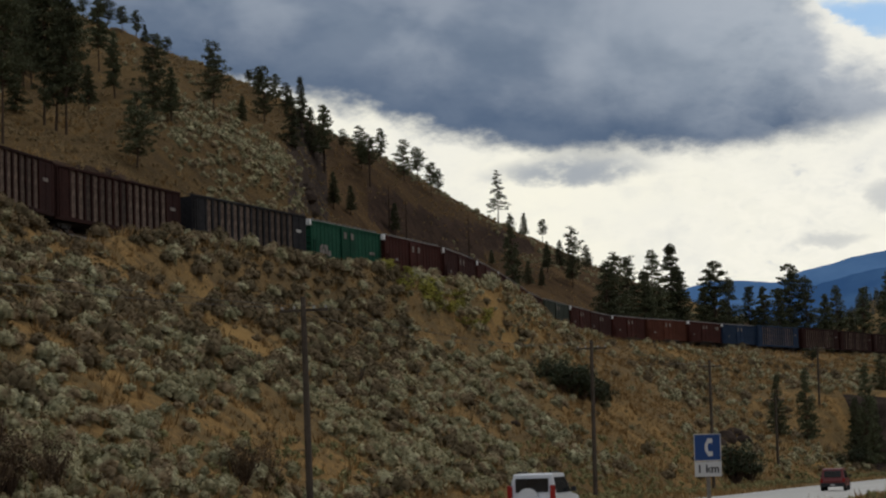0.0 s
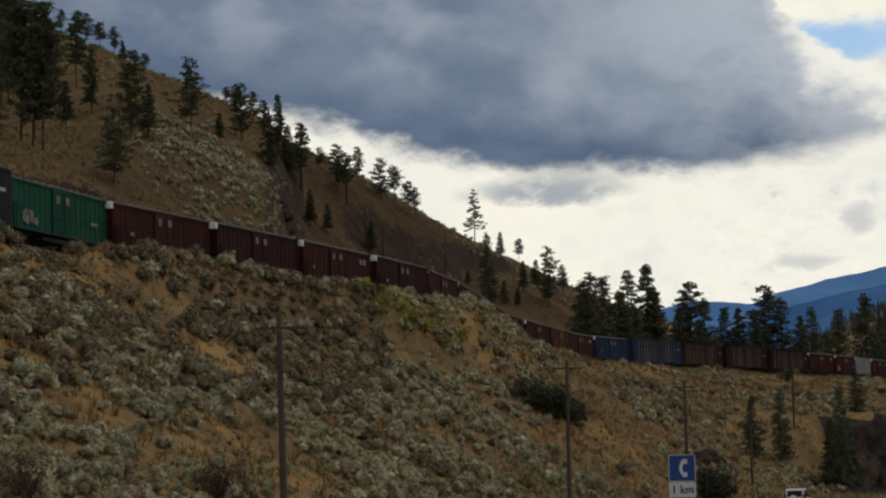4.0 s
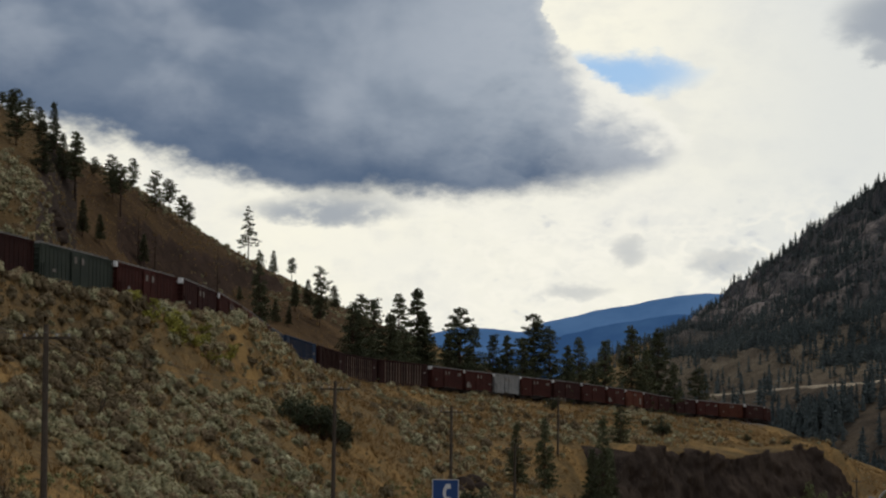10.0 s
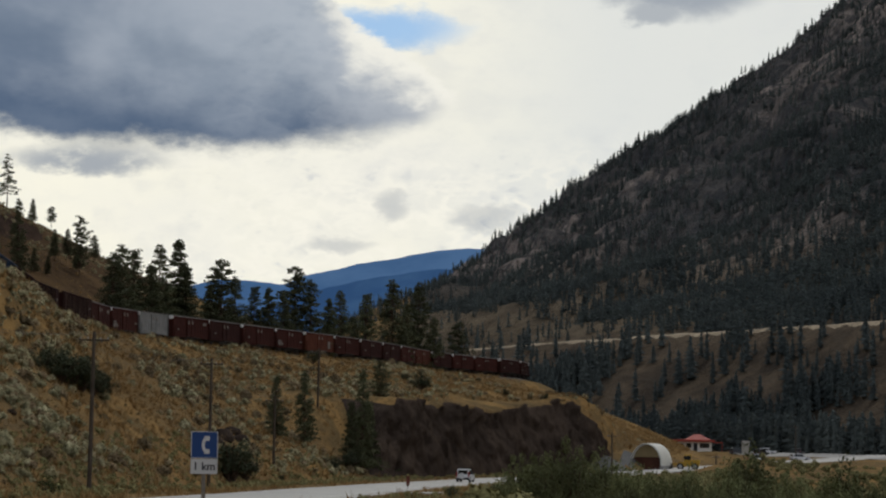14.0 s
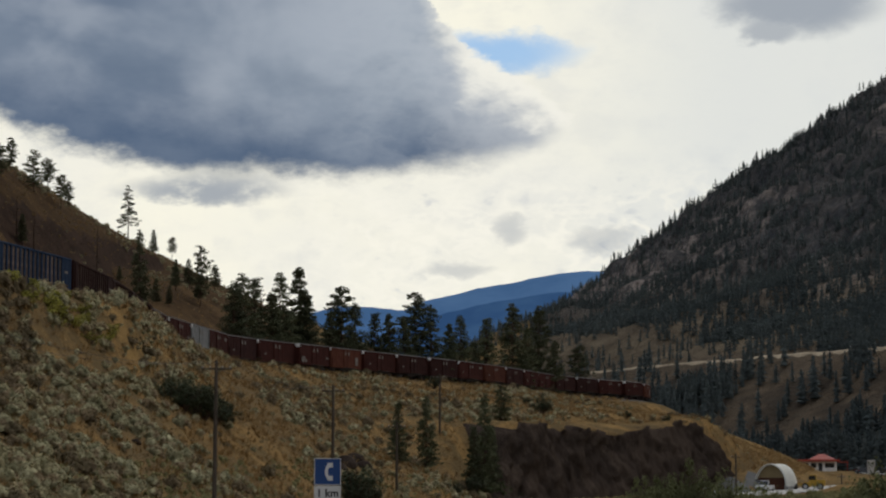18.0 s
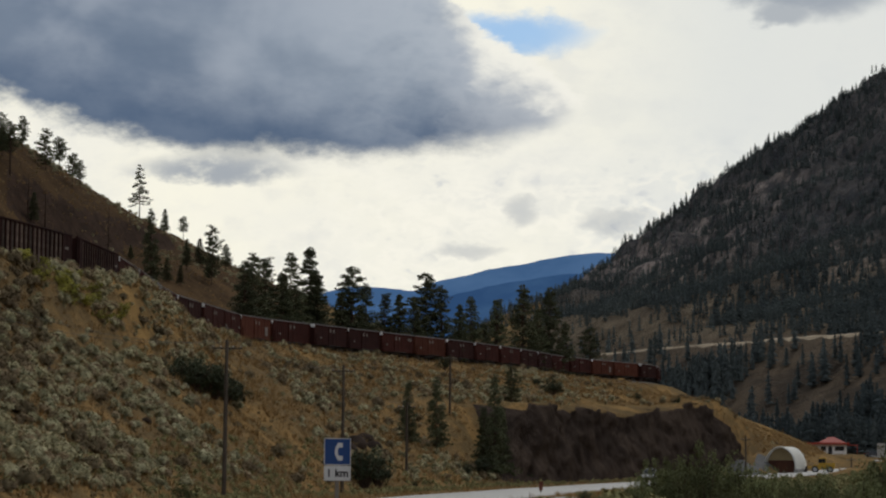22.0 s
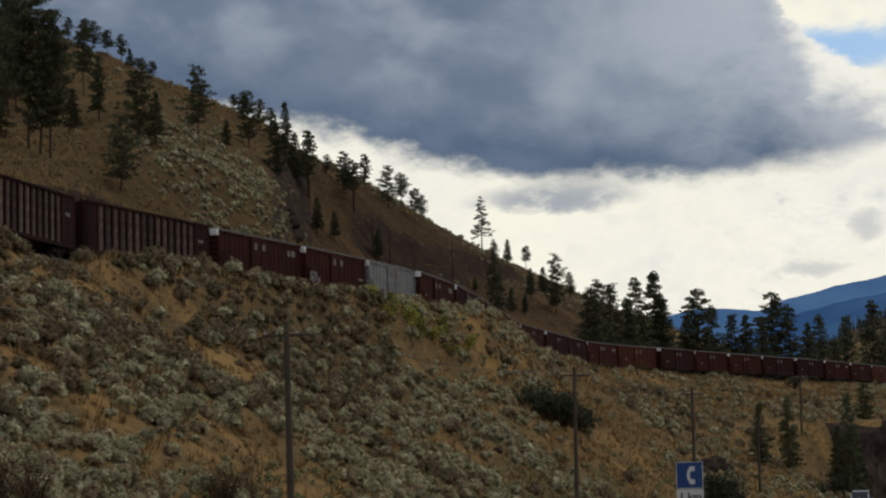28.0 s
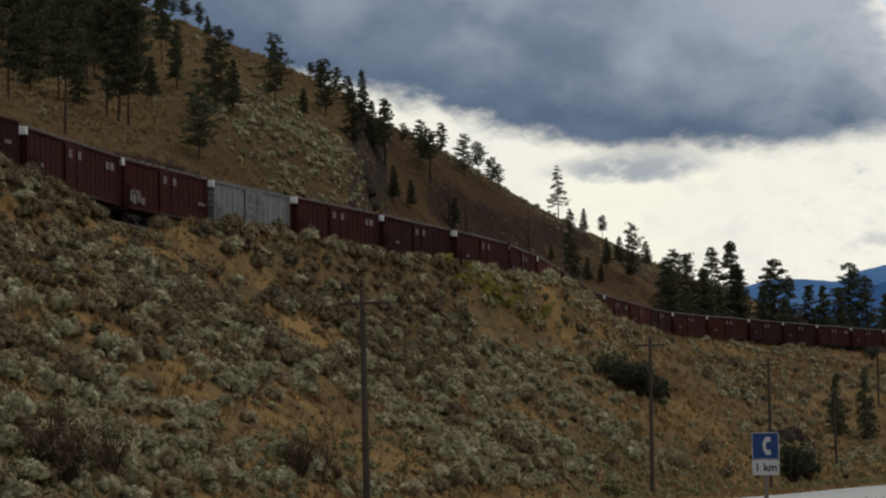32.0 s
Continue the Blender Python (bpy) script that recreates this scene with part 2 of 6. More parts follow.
def mountain_look(N, b):
    v = place(N)
    sep = N.n("ShaderNodeSeparateXYZ")
    N.link(v, sep.inputs[0])
    big = N.noise(v, 0.006, 5.0, 0.6)
    mid = N.noise(v, 0.03, 6.0, 0.65)
    fine = N.noise(v, 0.2, 4.0, 0.7)
    # cliffs stand in upright streaks
    streak = N.noise(N.combine(N.math("MULTIPLY", sep.outputs[0], 1.0), sep.outputs[1], N.math("MULTIPLY", sep.outputs[2], 0.22)), 0.10, 6.0, 0.75)
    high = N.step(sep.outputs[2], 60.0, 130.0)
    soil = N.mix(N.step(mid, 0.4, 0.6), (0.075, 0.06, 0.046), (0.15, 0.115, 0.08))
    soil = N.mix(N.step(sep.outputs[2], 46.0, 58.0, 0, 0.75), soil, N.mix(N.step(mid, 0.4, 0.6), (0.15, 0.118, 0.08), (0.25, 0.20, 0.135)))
    # rock albedo is raised here to stand in for distance haze
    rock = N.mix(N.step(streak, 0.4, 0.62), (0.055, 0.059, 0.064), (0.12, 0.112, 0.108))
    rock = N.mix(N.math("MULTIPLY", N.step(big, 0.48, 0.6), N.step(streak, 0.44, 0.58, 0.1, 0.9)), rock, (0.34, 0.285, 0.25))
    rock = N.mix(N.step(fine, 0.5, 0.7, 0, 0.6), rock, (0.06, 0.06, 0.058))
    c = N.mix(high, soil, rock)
    c = N.mix(N.step(fine, 0.45, 0.72, 0, 0.5), c, (0.085, 0.075, 0.062))
    N.link(c, b.inputs["Base Color"])
    bump(N, b, N.math("ADD", fine, N.math("MULTIPLY", streak, 2.0)), 1.0, 3.0)


def sage_look(N, b):
    v = place(N)
    n = N.noise(v, 0.55, 1.0, 0.5)
    m = N.noise(v, 0.07, 3.0, 0.5)
    k = N.noise(v, 0.85, 0.0)
    f = N.noise(v, 5.0, 3.0, 0.6)
    c = N.mix(N.step(n, 0.38, 0.62), (0.345, 0.308, 0.175), (0.49, 0.452, 0.278))
    c = N.mix(N.step(m, 0.45, 0.65, 0, 0.5), c, (0.40, 0.35, 0.19))
    c = N.mix(N.step(k, 0.54, 0.64, 0, 0.8), c, (0.27, 0.185, 0.108))
    c = N.mix(N.step(k, 0.42, 0.33, 0, 0.6), c, (0.16, 0.16, 0.085))
    c = N.mix(N.step(f, 0.5, 0.75, 0, 0.3), c, (0.115, 0.105, 0.062))
    c = N.mix(1.0, c, N.ramp(N.n("ShaderNodeNewGeometry").outputs["Random Per Island"], [(0.0, (0.82,)), (1.0, (1.12,))]), "MULTIPLY")
    N.link(c, b.inputs["Base Color"])
    bump(N, b, f, 0.9, 0.15)


M = {}
M["ground"] = material("dry_grass_slope", ground_look, 1.0, 0.02)
M["rock"] = material("dark_rock", rock_look, 1.0, 0.02)
M["shaded_gully"] = material("gully_litter_with_shade", shaded_gully_look, 1.0, 0.02)
M["hill_grass"] = material("dry_hill_grass", hill_grass_look, 1.0, 0.02)
M["cut_soil"] = material("bare_cut_bank", cut_soil_look, 1.0, 0.02)
M["mountain"] = material("wooded_mountain", mountain_look, 1.0, 0.02)
M["asphalt"] = varied("pale_asphalt", (0.40, 0.385, 0.345), (0.50, 0.48, 0.435), 0.15, 0.55, 0.5, fine=8.0, bumpy=0.2)
M["gravel"] = varied("ballast_gravel", (0.09, 0.08, 0.07), (0.16, 0.14, 0.12), 0.6, 0.95, fine=9.0, fine_amount=0.6, bumpy=0.8)
M["sage"] = material("sagebrush_leaf", sage_look, 1.0, 0.05)
M["needle"] = varied("pine_needles", (0.07, 0.08, 0.042), (0.115, 0.12, 0.062), 0.5, 0.85, 0.15, fine=2.0, per="object", spread=0.3)
# paler and bluer than the near needles: distance haze put into the colour
M["needle_hazed"] = varied("hazed_far_needles", (0.088, 0.108, 0.108), (0.138, 0.162, 0.152), 0.01, 0.9, 0.1, fine=0.1, per="island", spread=0.22)
M["leaf"] = varied("broad_leaves", (0.05, 0.075, 0.025), (0.085, 0.11, 0.04), 0.4, 0.85, 0.15, fine=2.0, per="object", spread=0.3)
M["bark"] = varied("pine_bark", (0.05, 0.035, 0.025), (0.11, 0.07, 0.045), 1.2, 0.95, fine=12.0, bumpy=0.6)
M["pole"] = varied("weathered_pole", (0.06, 0.047, 0.036), (0.115, 0.092, 0.07), 0.8, 0.95, fine=14.0, bumpy=0.3)
M["steel"] = varied("dark_steel", (0.035, 0.032, 0.03), (0.07, 0.06, 0.05), 1.0, 0.7, 0.3, fine=9.0)
M["wheel"] = varied("worn_wheel_steel", (0.06, 0.05, 0.045), (0.12, 0.1, 0.09), 2.0, 0.5, 0.4, metal=0.6)
M["white"] = varied("white_paint", (0.74, 0.73, 0.68), (0.82, 0.81, 0.77), 1.0, 0.6, 0.3, fine=6.0, fine_amount=0.08)
CAR_PAINT = {
    "red": ((0.045, 0.014, 0.011), (0.078, 0.023, 0.017)),
    "maroon": ((0.03, 0.011, 0.01), (0.052, 0.018, 0.014)),
    "rust": ((0.085, 0.025, 0.015), (0.13, 0.045, 0.026)),
    "green": ((0.011, 0.06, 0.036), (0.018, 0.09, 0.052)),
    "grey": ((0.21, 0.215, 0.21), (0.31, 0.31, 0.30)),
    "blue": ((0.018, 0.035, 0.075), (0.03, 0.055, 0.10)),
    "post": ((0.022, 0.008, 0.007), (0.038, 0.013, 0.010)),
    "worn": ((0.075, 0.032, 0.024), (0.16, 0.085, 0.06)),
    "black": ((0.018, 0.018, 0.02), (0.035, 0.033, 0.035)),
}
for key, (a, b2) in CAR_PAINT.items():
    M["car_" + key] = varied("weathered_%s_paint" % key, a, b2, 0.6, 0.85, 0.12, fine=5.0, fine_amount=0.35, per="object", spread=0.18)


# ---------------------------------------------------------------- helpers of this scene
def mesh_np(name, V, Fc, mat, smooth=False):
    """A mesh from arrays; all faces have as many corners as Fc has columns."""
    me = bpy.data.meshes.new(name)
    V, Fc = np.asarray(V, np.float32), np.asarray(Fc, np.int32)
    k = Fc.shape[1]
    me.vertices.add(len(V))
    me.vertices.foreach_set("co", V.ravel())
    me.loops.add(Fc.size)
    me.loops.foreach_set("vertex_index", Fc.ravel())
    me.polygons.add(len(Fc))
    me.polygons.foreach_set("loop_start", np.arange(0, Fc.size, k, dtype=np.int32))
    me.polygons.foreach_set("loop_total", np.full(len(Fc), k, np.int32))
    if smooth:
        me.polygons.foreach_set("use_smooth", np.ones(len(Fc), bool))
    me.materials.append(mat)
    me.update(calc_edges=True)
    me.validate()
    return me


def link_mesh(name, me, parent=None, m=None, label=""):
    ob = new(name, me)
    if parent:
        ob.parent = parent
    if m is not None:
        ob.matrix_basis = m
    if label:
        ob["label"] = label
    return ob


def part(name, bm, mat, parent, label="", m=None, smooth=False):
    me = bpy.data.meshes.new(name)
    bm.to_mesh(me)
    bm.free()
    me.materials.append(mat)
    if smooth:
        me.polygons.foreach_set("use_smooth", [True] * len(me.polygons))
    return link_mesh(name, me, parent, m, label)


def box(bm, x0, x1, y0, y1, z0, z1, bevel=0.0):
    vs = [bm.verts.new(p) for p in ((x0, y0, z0), (x1, y0, z0), (x1, y1, z0), (x0, y1, z0), (x0, y0, z1), (x1, y0, z1), (x1, y1, z1), (x0, y1, z1))]
    fs = [bm.faces.new([vs[i] for i in q]) for q in ((3, 2, 1, 0), (4, 5, 6, 7), (0, 1, 5, 4), (1, 2, 6, 5), (2, 3, 7, 6), (3, 0, 4, 7))]
    if bevel:
        es = list({e for f in fs for e in f.edges})
        bmesh.ops.bevel(bm, geom=es, offset=bevel, segments=1, affect="EDGES")
    return bm


def boxes(*specs, bevel=0.0):
    bm = bmesh.new()
    for s in specs:
        box(bm, *s, bevel=bevel)
    return bm


def tube(bm, pts, radii, sides=8):
    """A tapered tube through the points."""
    rings = []
    for i, (p, r) in enumerate(zip(pts, radii)):
        d = Vector(pts[min(i + 1, len(pts) - 1)]) - Vector(pts[max(i - 1, 0)])
        q = d.to_track_quat("Z", "Y")
        rings.append([bm.verts.new(Vector(p) + q @ Vector((r * math.cos(2 * math.pi * k / sides), r * math.sin(2 * math.pi * k / sides), 0))) for k in range(sides)])
    for a, b in zip(rings, rings[1:]):
        for k in range(sides):
            bm.faces.new((a[k], a[(k + 1) % sides], b[(k + 1) % sides], b[k]))
    bm.faces.new(rings[0][::-1])
    bm.faces.new(rings[-1])
    return bm


def disc(bm, centre, r, half, axis="y", sides=20):
    c = Vector(centre)
    o = {"y": Vector((0, half, 0)), "x": Vector((half, 0, 0)), "z": Vector((0, 0, half))}[axis]
    return tube(bm, [c - o, c + o], [r, r], sides)


# -- land
def catmull(pts, n=12):
    P = np.array(pts, float)
    P = np.vstack([2 * P[0] - P[1], P, 2 * P[-1] - P[-2]])
    out = []
    for i in range(1, len(P) - 2):
        a, b, c, d = P[i - 1:i + 3]
        for k in range(n):
            t = k / n
            out.append(0.5 * (2 * b + (c - a) * t + (2 * a - 5 * b + 4 * c - d) * t * t + (3 * b - 3 * c + d - a) * t ** 3))
    out.append(P[-2])
    return np.array(out)


def polar(az, dist, z=None):
    a = math.radians(az)
    p = (dist * math.sin(a), dist * math.cos(a))
    return p if z is None else (*p, z)


# plan lines: rails, foot of the slope, road, crest of the hill
TRACK = catmull([(-62, -40), (-58, 30), (-53, 85), (-48, 120), (-44.2, 144), (-42, 162), (-38.8, 177), (-35.2, 189.5), (-31.4, 203), (-27, 219.6), (-25.3, 226.6), (-23.2, 235.6),
                 (-21.1, 253.1), (-20.3, 265), (-19.6, 279), (-18.9, 298), (-17.7, 319), (-13.8, 344.7), (-10.1, 369.7), (-3.9, 390.7), (2.8, 406.6), (10.7, 427.4), (21.8, 453.6), (29.7, 471.5),
                 (41.2, 500.3), (49.7, 524.9), (60.3, 557.8), (75.5, 591.5), (89.8, 619.4), (95.8, 646.8), (92.5, 675.1), (81.2, 703.4), (56.7, 731.8), (18.9, 755.4)])
FOOT = catmull([(-44, -60), (-19, 100), (-3.3, 200), (8, 262), (22, 312), (46, 378), (76, 440), (106, 495), (122, 540), (134, 590), (143, 650), (138, 720), (110, 785), (60, 830), (0, 860)])
ROAD = catmull([(-40, -150), (-16.6, 0), (-5.5, 71), (8.5, 163), (20, 232), (36, 300), (62, 380), (95, 450), (135, 520), (190, 620), (260, 760), (330, 1000)])
CREST = catmull([polar(-60, 300, 80), polar(-35, 310, 80), polar(-20, 335, 79), polar(-13.56, 385, 74.4), polar(-11.4, 415, 72.9), polar(-9.7, 440, 70.1), polar(-7.58, 490, 67.8),
                 polar(-6.2, 530, 65.9), polar(-4.77, 570, 61.7), polar(-3.88, 600, 59.9), polar(-2.44, 640, 55.8), polar(-1.11, 670, 48.9), polar(0.5, 690, 38.6), polar(2, 710, 25), polar(4, 740, 10)], 6)


def rail_z(y):
    return np.interp(y, [0, 344.7, 369.7, 390.7, 406.6, 427.4, 453.6, 471.5, 500.3, 524.9, 557.8, 591.5, 619.4], [18.5, 18.5, 18.7, 18.98, 19.15, 19.38, 19.62, 19.79, 19.97, 20.13, 20.33, 20.55, 20.74])


def along(line):
    return np.concatenate([[0], np.cumsum(np.hypot(*np.diff(line[:, :2], axis=0).T))])


TRACK_S = along(TRACK)


def nearest(P, line):
    """Distance, side (+ on the line's left) and place along it, for points P."""
    best = np.full(len(P), 1e18)
    side, where = np.zeros(len(P)), np.zeros(len(P))
    S = along(line)
    for i in range(len(line) - 1):
        a, d = line[i, :2], line[i + 1, :2] - line[i, :2]
        q = P - a
        t = np.clip((q @ d) / (d @ d), 0, 1)
        r = q - t[:, None] * d
        e = (r ** 2).sum(1)
        m = e < best
        best[m] = e[m]
        cross = d[0] * q[:, 1] - d[1] * q[:, 0]
        side[m] = np.sign(cross[m])
        where[m] = S[i] + t[m] * math.sqrt(d @ d)
    return np.sqrt(best), side, where


def smooth(x, a, b):
    t = np.clip((x - a) / (b - a), 0, 1)
    return t * t * (3 - 2 * t)


class Lumps:
    """Smooth value noise of several octaves."""

    def __init__(self, seed, size=256):
        self.g = np.random.RandomState(seed).rand(size, size)
        self.n = size

    def at(self, x, y, scale, octaves=3):
        out, amp, tot = 0.0, 1.0, 0.0
        for o in range(octaves):
            u, v = x / scale + 17.3 * o, y / scale + 5.1 * o
            i, j = np.floor(u).astype(int), np.floor(v).astype(int)
            f, h = u - i, v - j
            f, h = f * f * (3 - 2 * f), h * h * (3 - 2 * h)
            g, n = self.g, self.n
            val = (g[i % n, j % n] * (1 - f) + g[(i + 1) % n, j % n] * f) * (1 - h) + (g[i % n, (j + 1) % n] * (1 - f) + g[(i + 1) % n, (j + 1) % n] * f) * h
            out, tot = out + amp * (val - 0.5), tot + amp
            amp, scale = amp * 0.5, scale * 0.5
        return out / tot * 2


LUMPS = Lumps(4)


def road_z(r):
    return np.interp(r, [0, 80, 165, 235, 300, 385, 460, 540, 650, 760, 1000], [0.1, 0, -0.95, -1.6, -1.95, -2.05, -1.35, 0.2, 2.0, 3.2, 5.0])


CUT0 = 410
# height of the lip of soil and brush on the valley side of the rails
CUT_AZ, CUT_D = [-6.3, -5.36, -4.42, -3.88, -3], [33.5, 34, 34, 29.5, 20]
LIP = [2.8, 2.3, 1.0, 0.7, 2.3, 2.9, 3.0, 3.2, 3.5, 4.3, 4.6, 3.5, 2.4, 1.9, 1.3, 0.7, 0.5]


def land(x, y):
    x, y = np.asarray(x, float), np.asarray(y, float)
    P = np.stack([x, y], 1)
    r = np.hypot(x, y)
    az = np.degrees(np.arctan2(x, y))
    dT, sT, _ = nearest(P, TRACK)
    dF, sF, wF = nearest(P, FOOT)
    dR, sR, wR = nearest(P, CREST)
    dW, sW, _ = nearest(P, ROAD)
    zr = np.interp(wR, along(CREST), CREST[:, 2])
    zt = rail_z(y) - 0.75
    zv = road_z(r) - 0.25
    # valley floor: sinks towards the river on the road's right, a knoll under the camera
    z = zv - 3.2 * smooth(dW * (sW < 0), 14, 45) * (1 - smooth(r, 330, 480)) + 0.9 * np.exp(-(r / 14) ** 2) + 0.35 * LUMPS.at(x, y, 14) * smooth(dW, 5, 14)
    z = z + 4.2 * np.exp(-(((x - 95) / 26) ** 2 + ((y - 466) / 26) ** 2)) * smooth(dW, 4, 12)
    # lower slope, with the rock cutting beside the road
    uphill = (sF > 0) & (sT < 0) & (r < 900)
    w = dF / np.maximum(dF + dT, 1e-6)
    cut = 10.0 * smooth(wF, CUT0 - 16, CUT0 + 16) * (1 - smooth(wF, 540, 592))
    cut = cut + 3.8 * np.exp(-((wF - 556) / 20) ** 2)
    rise = zv + cut * smooth(dF + 1.2 * LUMPS.at(x, y, 9), 6.5, 11.5) + (zt - zv - cut) * np.minimum(1, w ** 0.92 * 1.06)
    rise = rise + LUMPS.at(x, y, 26) * 1.6 * np.sin(np.pi * np.clip(w, 0, 1)) + LUMPS.at(x, y, 7) * 0.5 * smooth(dF, 1, 6) * smooth(dT, 3, 8)
    # shoulders that stand before the rails
    lip = np.interp(az, [-22, -16, -14.5, -13.9, -13.0, -11.7, -9, -6.3, -5.2, -4.3, -3.7, -3.2, -2.7, -2.2, -1, 2, 6], LIP)
    rise = rise + lip * np.exp(-((dT - 5.8) / 3.0) ** 2) * smooth(dT, 2.6, 4.2)
    z = np.where(uphill, rise, z)
    # upper hill
    near_hill = (r < 860) | (sR > 0)
    upper = ((sT > 0) & near_hill) | ((sF > 0) & (dT < 3.2) & near_hill)
    w2 = np.maximum(dT - 4, 0) / np.maximum(np.maximum(dT - 4, 0) + dR, 1e-6)
    bank = (2.6 + 1.6 * (1 - smooth(y, 205, 265)) + 2.5 * (1 - smooth(az, -13.6, -10.9))) * smooth(dT + 1.0 * LUMPS.at(x, y, 8), 3.6, 7.0) * (1 - w2)
    hill = zt + bank + (zr - zt) * w2 ** np.interp(az, [-9, -6.4, -5, -3], [1.0, 1.12, 1.3, 1.55]) + LUMPS.at(x, y, 60) * np.interp(az, [-8, -5], [5, 2.5]) * np.sin(np.pi * w2) + LUMPS.at(x, y, 12) * 0.9 * smooth(dT, 6, 14)
    hill = hill + 7.5 * np.exp(-(((x - 4.5) / 5.0) ** 2 + ((y - 468) / 9.0) ** 2)) * (1 + 0.35 * LUMPS.at(x, y, 5))
    # a brushy spur that ends at a rocky nose, with a gully behind it
    hill = hill + 5.5 * (1 - smooth(az + 0.25 * LUMPS.at(x, y, 9), -8.75, -8.05)) * smooth(az, -14, -11.4) * smooth(dT, 8, 22) * (1 - smooth(dT, 48, 80))
    hill = hill - 4.0 * smooth(az, -8.4, -7.6) * (1 - smooth(az, -5.5, -4.2)) * smooth(dT, 12, 30) * smooth(dR, 20, 60)
    # old road cut below the crest
    off = dR - np.interp(az, CUT_AZ, CUT_D)
    hill = hill - 3.0 * smooth(off, -1.5, 2.5) * (1 - smooth(off, 9, 34)) * smooth(az, -7.4, -6.4) * (1 - smooth(az, -3.4, -2.6))
    back = zr - 0.42 * dR
    hill = np.where(sR > 0, np.maximum(back, 2.0), hill)
    z = np.where(upper, np.where(dT < 3.2, zt, hill), z)
    # across the valley: a wooded bank, a level bench, then the mountain
    A = [-180, 3, 5, 6.5, 7.85, 9.2, 11.9, 14.8, 16.8, 25, 40, 90, 180]
    r0 = np.interp(az, A, [900, 1050, 1000, 930, 890, 850, 800, 750, 715, 600, 500, 500, 900])
    r1 = np.interp(az, A, [1300, 1300, 1200, 1150, 1090, 1030, 950, 880, 835, 700, 600, 600, 1300])
    A2 = [-180, 3, 5, 6.2, 7.62, 9.17, 10.85, 12.52, 14.53, 15.86, 20, 26, 40, 90, 180]
    r2 = np.interp(az, A2, [2400, 2400, 2300, 2250, 2200, 2150, 2100, 2050, 2000, 1980, 1900, 1800, 1600, 1600, 2400])
    e2 = np.interp(az, A2, [0.8, 2.0, 2.95, 3.72, 4.56, 5.66, 6.95, 8.02, 9.32, 10.36, 12.7, 14, 13, 9, 0.8])
    z2 = 2.4 + r2 * np.tan(np.radians(e2))
    zb = np.interp(az, [-180, 2, 5, 6.5, 30, 90, 180], [4, 12, 40, 47, 46, 30, 4])
    up = np.clip((r - r1 - 8) / (r2 - r1 - 8), 0, 1)
    shelf = np.interp(az, [5, 6.5, 9.5, 13], [26, 20, 12, 4]) * smooth(r, r1 + 6, r1 + 150) * (1 - up)
    far = np.where(r < r1, 2 + (zb - 2) * np.clip((r - r0) / (r1 - 14 - r0), 0, 1), zb + shelf + (z2 - zb) * up ** 1.15)
    knobs = LUMPS.at(x, y, 160, 4) * 26 * np.clip((r - r1) / 300, 0, 1) * np.clip((r2 - r) / 200, 0.25, 1) + LUMPS.at(x, y, 45, 3) * 7 * np.clip((r - r0) / 60, 0, 1) * smooth(np.abs(r - r1 + 10), 25, 95)
    far = np.where(r > r2, z2 - 0.3 * (r - r2), far) + knobs
    # cliffs in steps across the upper face
    step = 27.0
    q = far + 60 * LUMPS.at(x, y, 150, 3) + 22 * LUMPS.at(x, y, 38, 2)
    f = q / step - np.floor(q / step)
    cliff = smooth(f, 0.0, 0.30) * step - f * step
    far = far + 9 * LUMPS.at(x, y, 26, 3) * smooth(far, 70, 120) * np.clip((r2 - r) / 60, 0, 1) + cliff * 0.75 * smooth(far, 85, 150) * np.clip(0.75 + 1.5 * LUMPS.at(x, y, 180, 2), 0, 1) * np.clip((r2 - r) / 60, 0, 1)
    far = np.maximum(far, 2)
    beyond = (r > r0) & (az > 2)
    z = np.where(beyond, np.maximum(far, z), z)
    z = np.where((r > 760) & (az <= 2), np.maximum(z, 2), z)
    # the road's bed
    bed = road_z(r) - 0.12 - 0.15 * smooth(dW, 4.6, 6)
    k = smooth(dW, 5.2, 8.0)
    z = np.where(upper, z, bed * (1 - k) + z * k)
    return z
# -- end land


def land_at(x, y):
    return float(land([x], [y])[0])


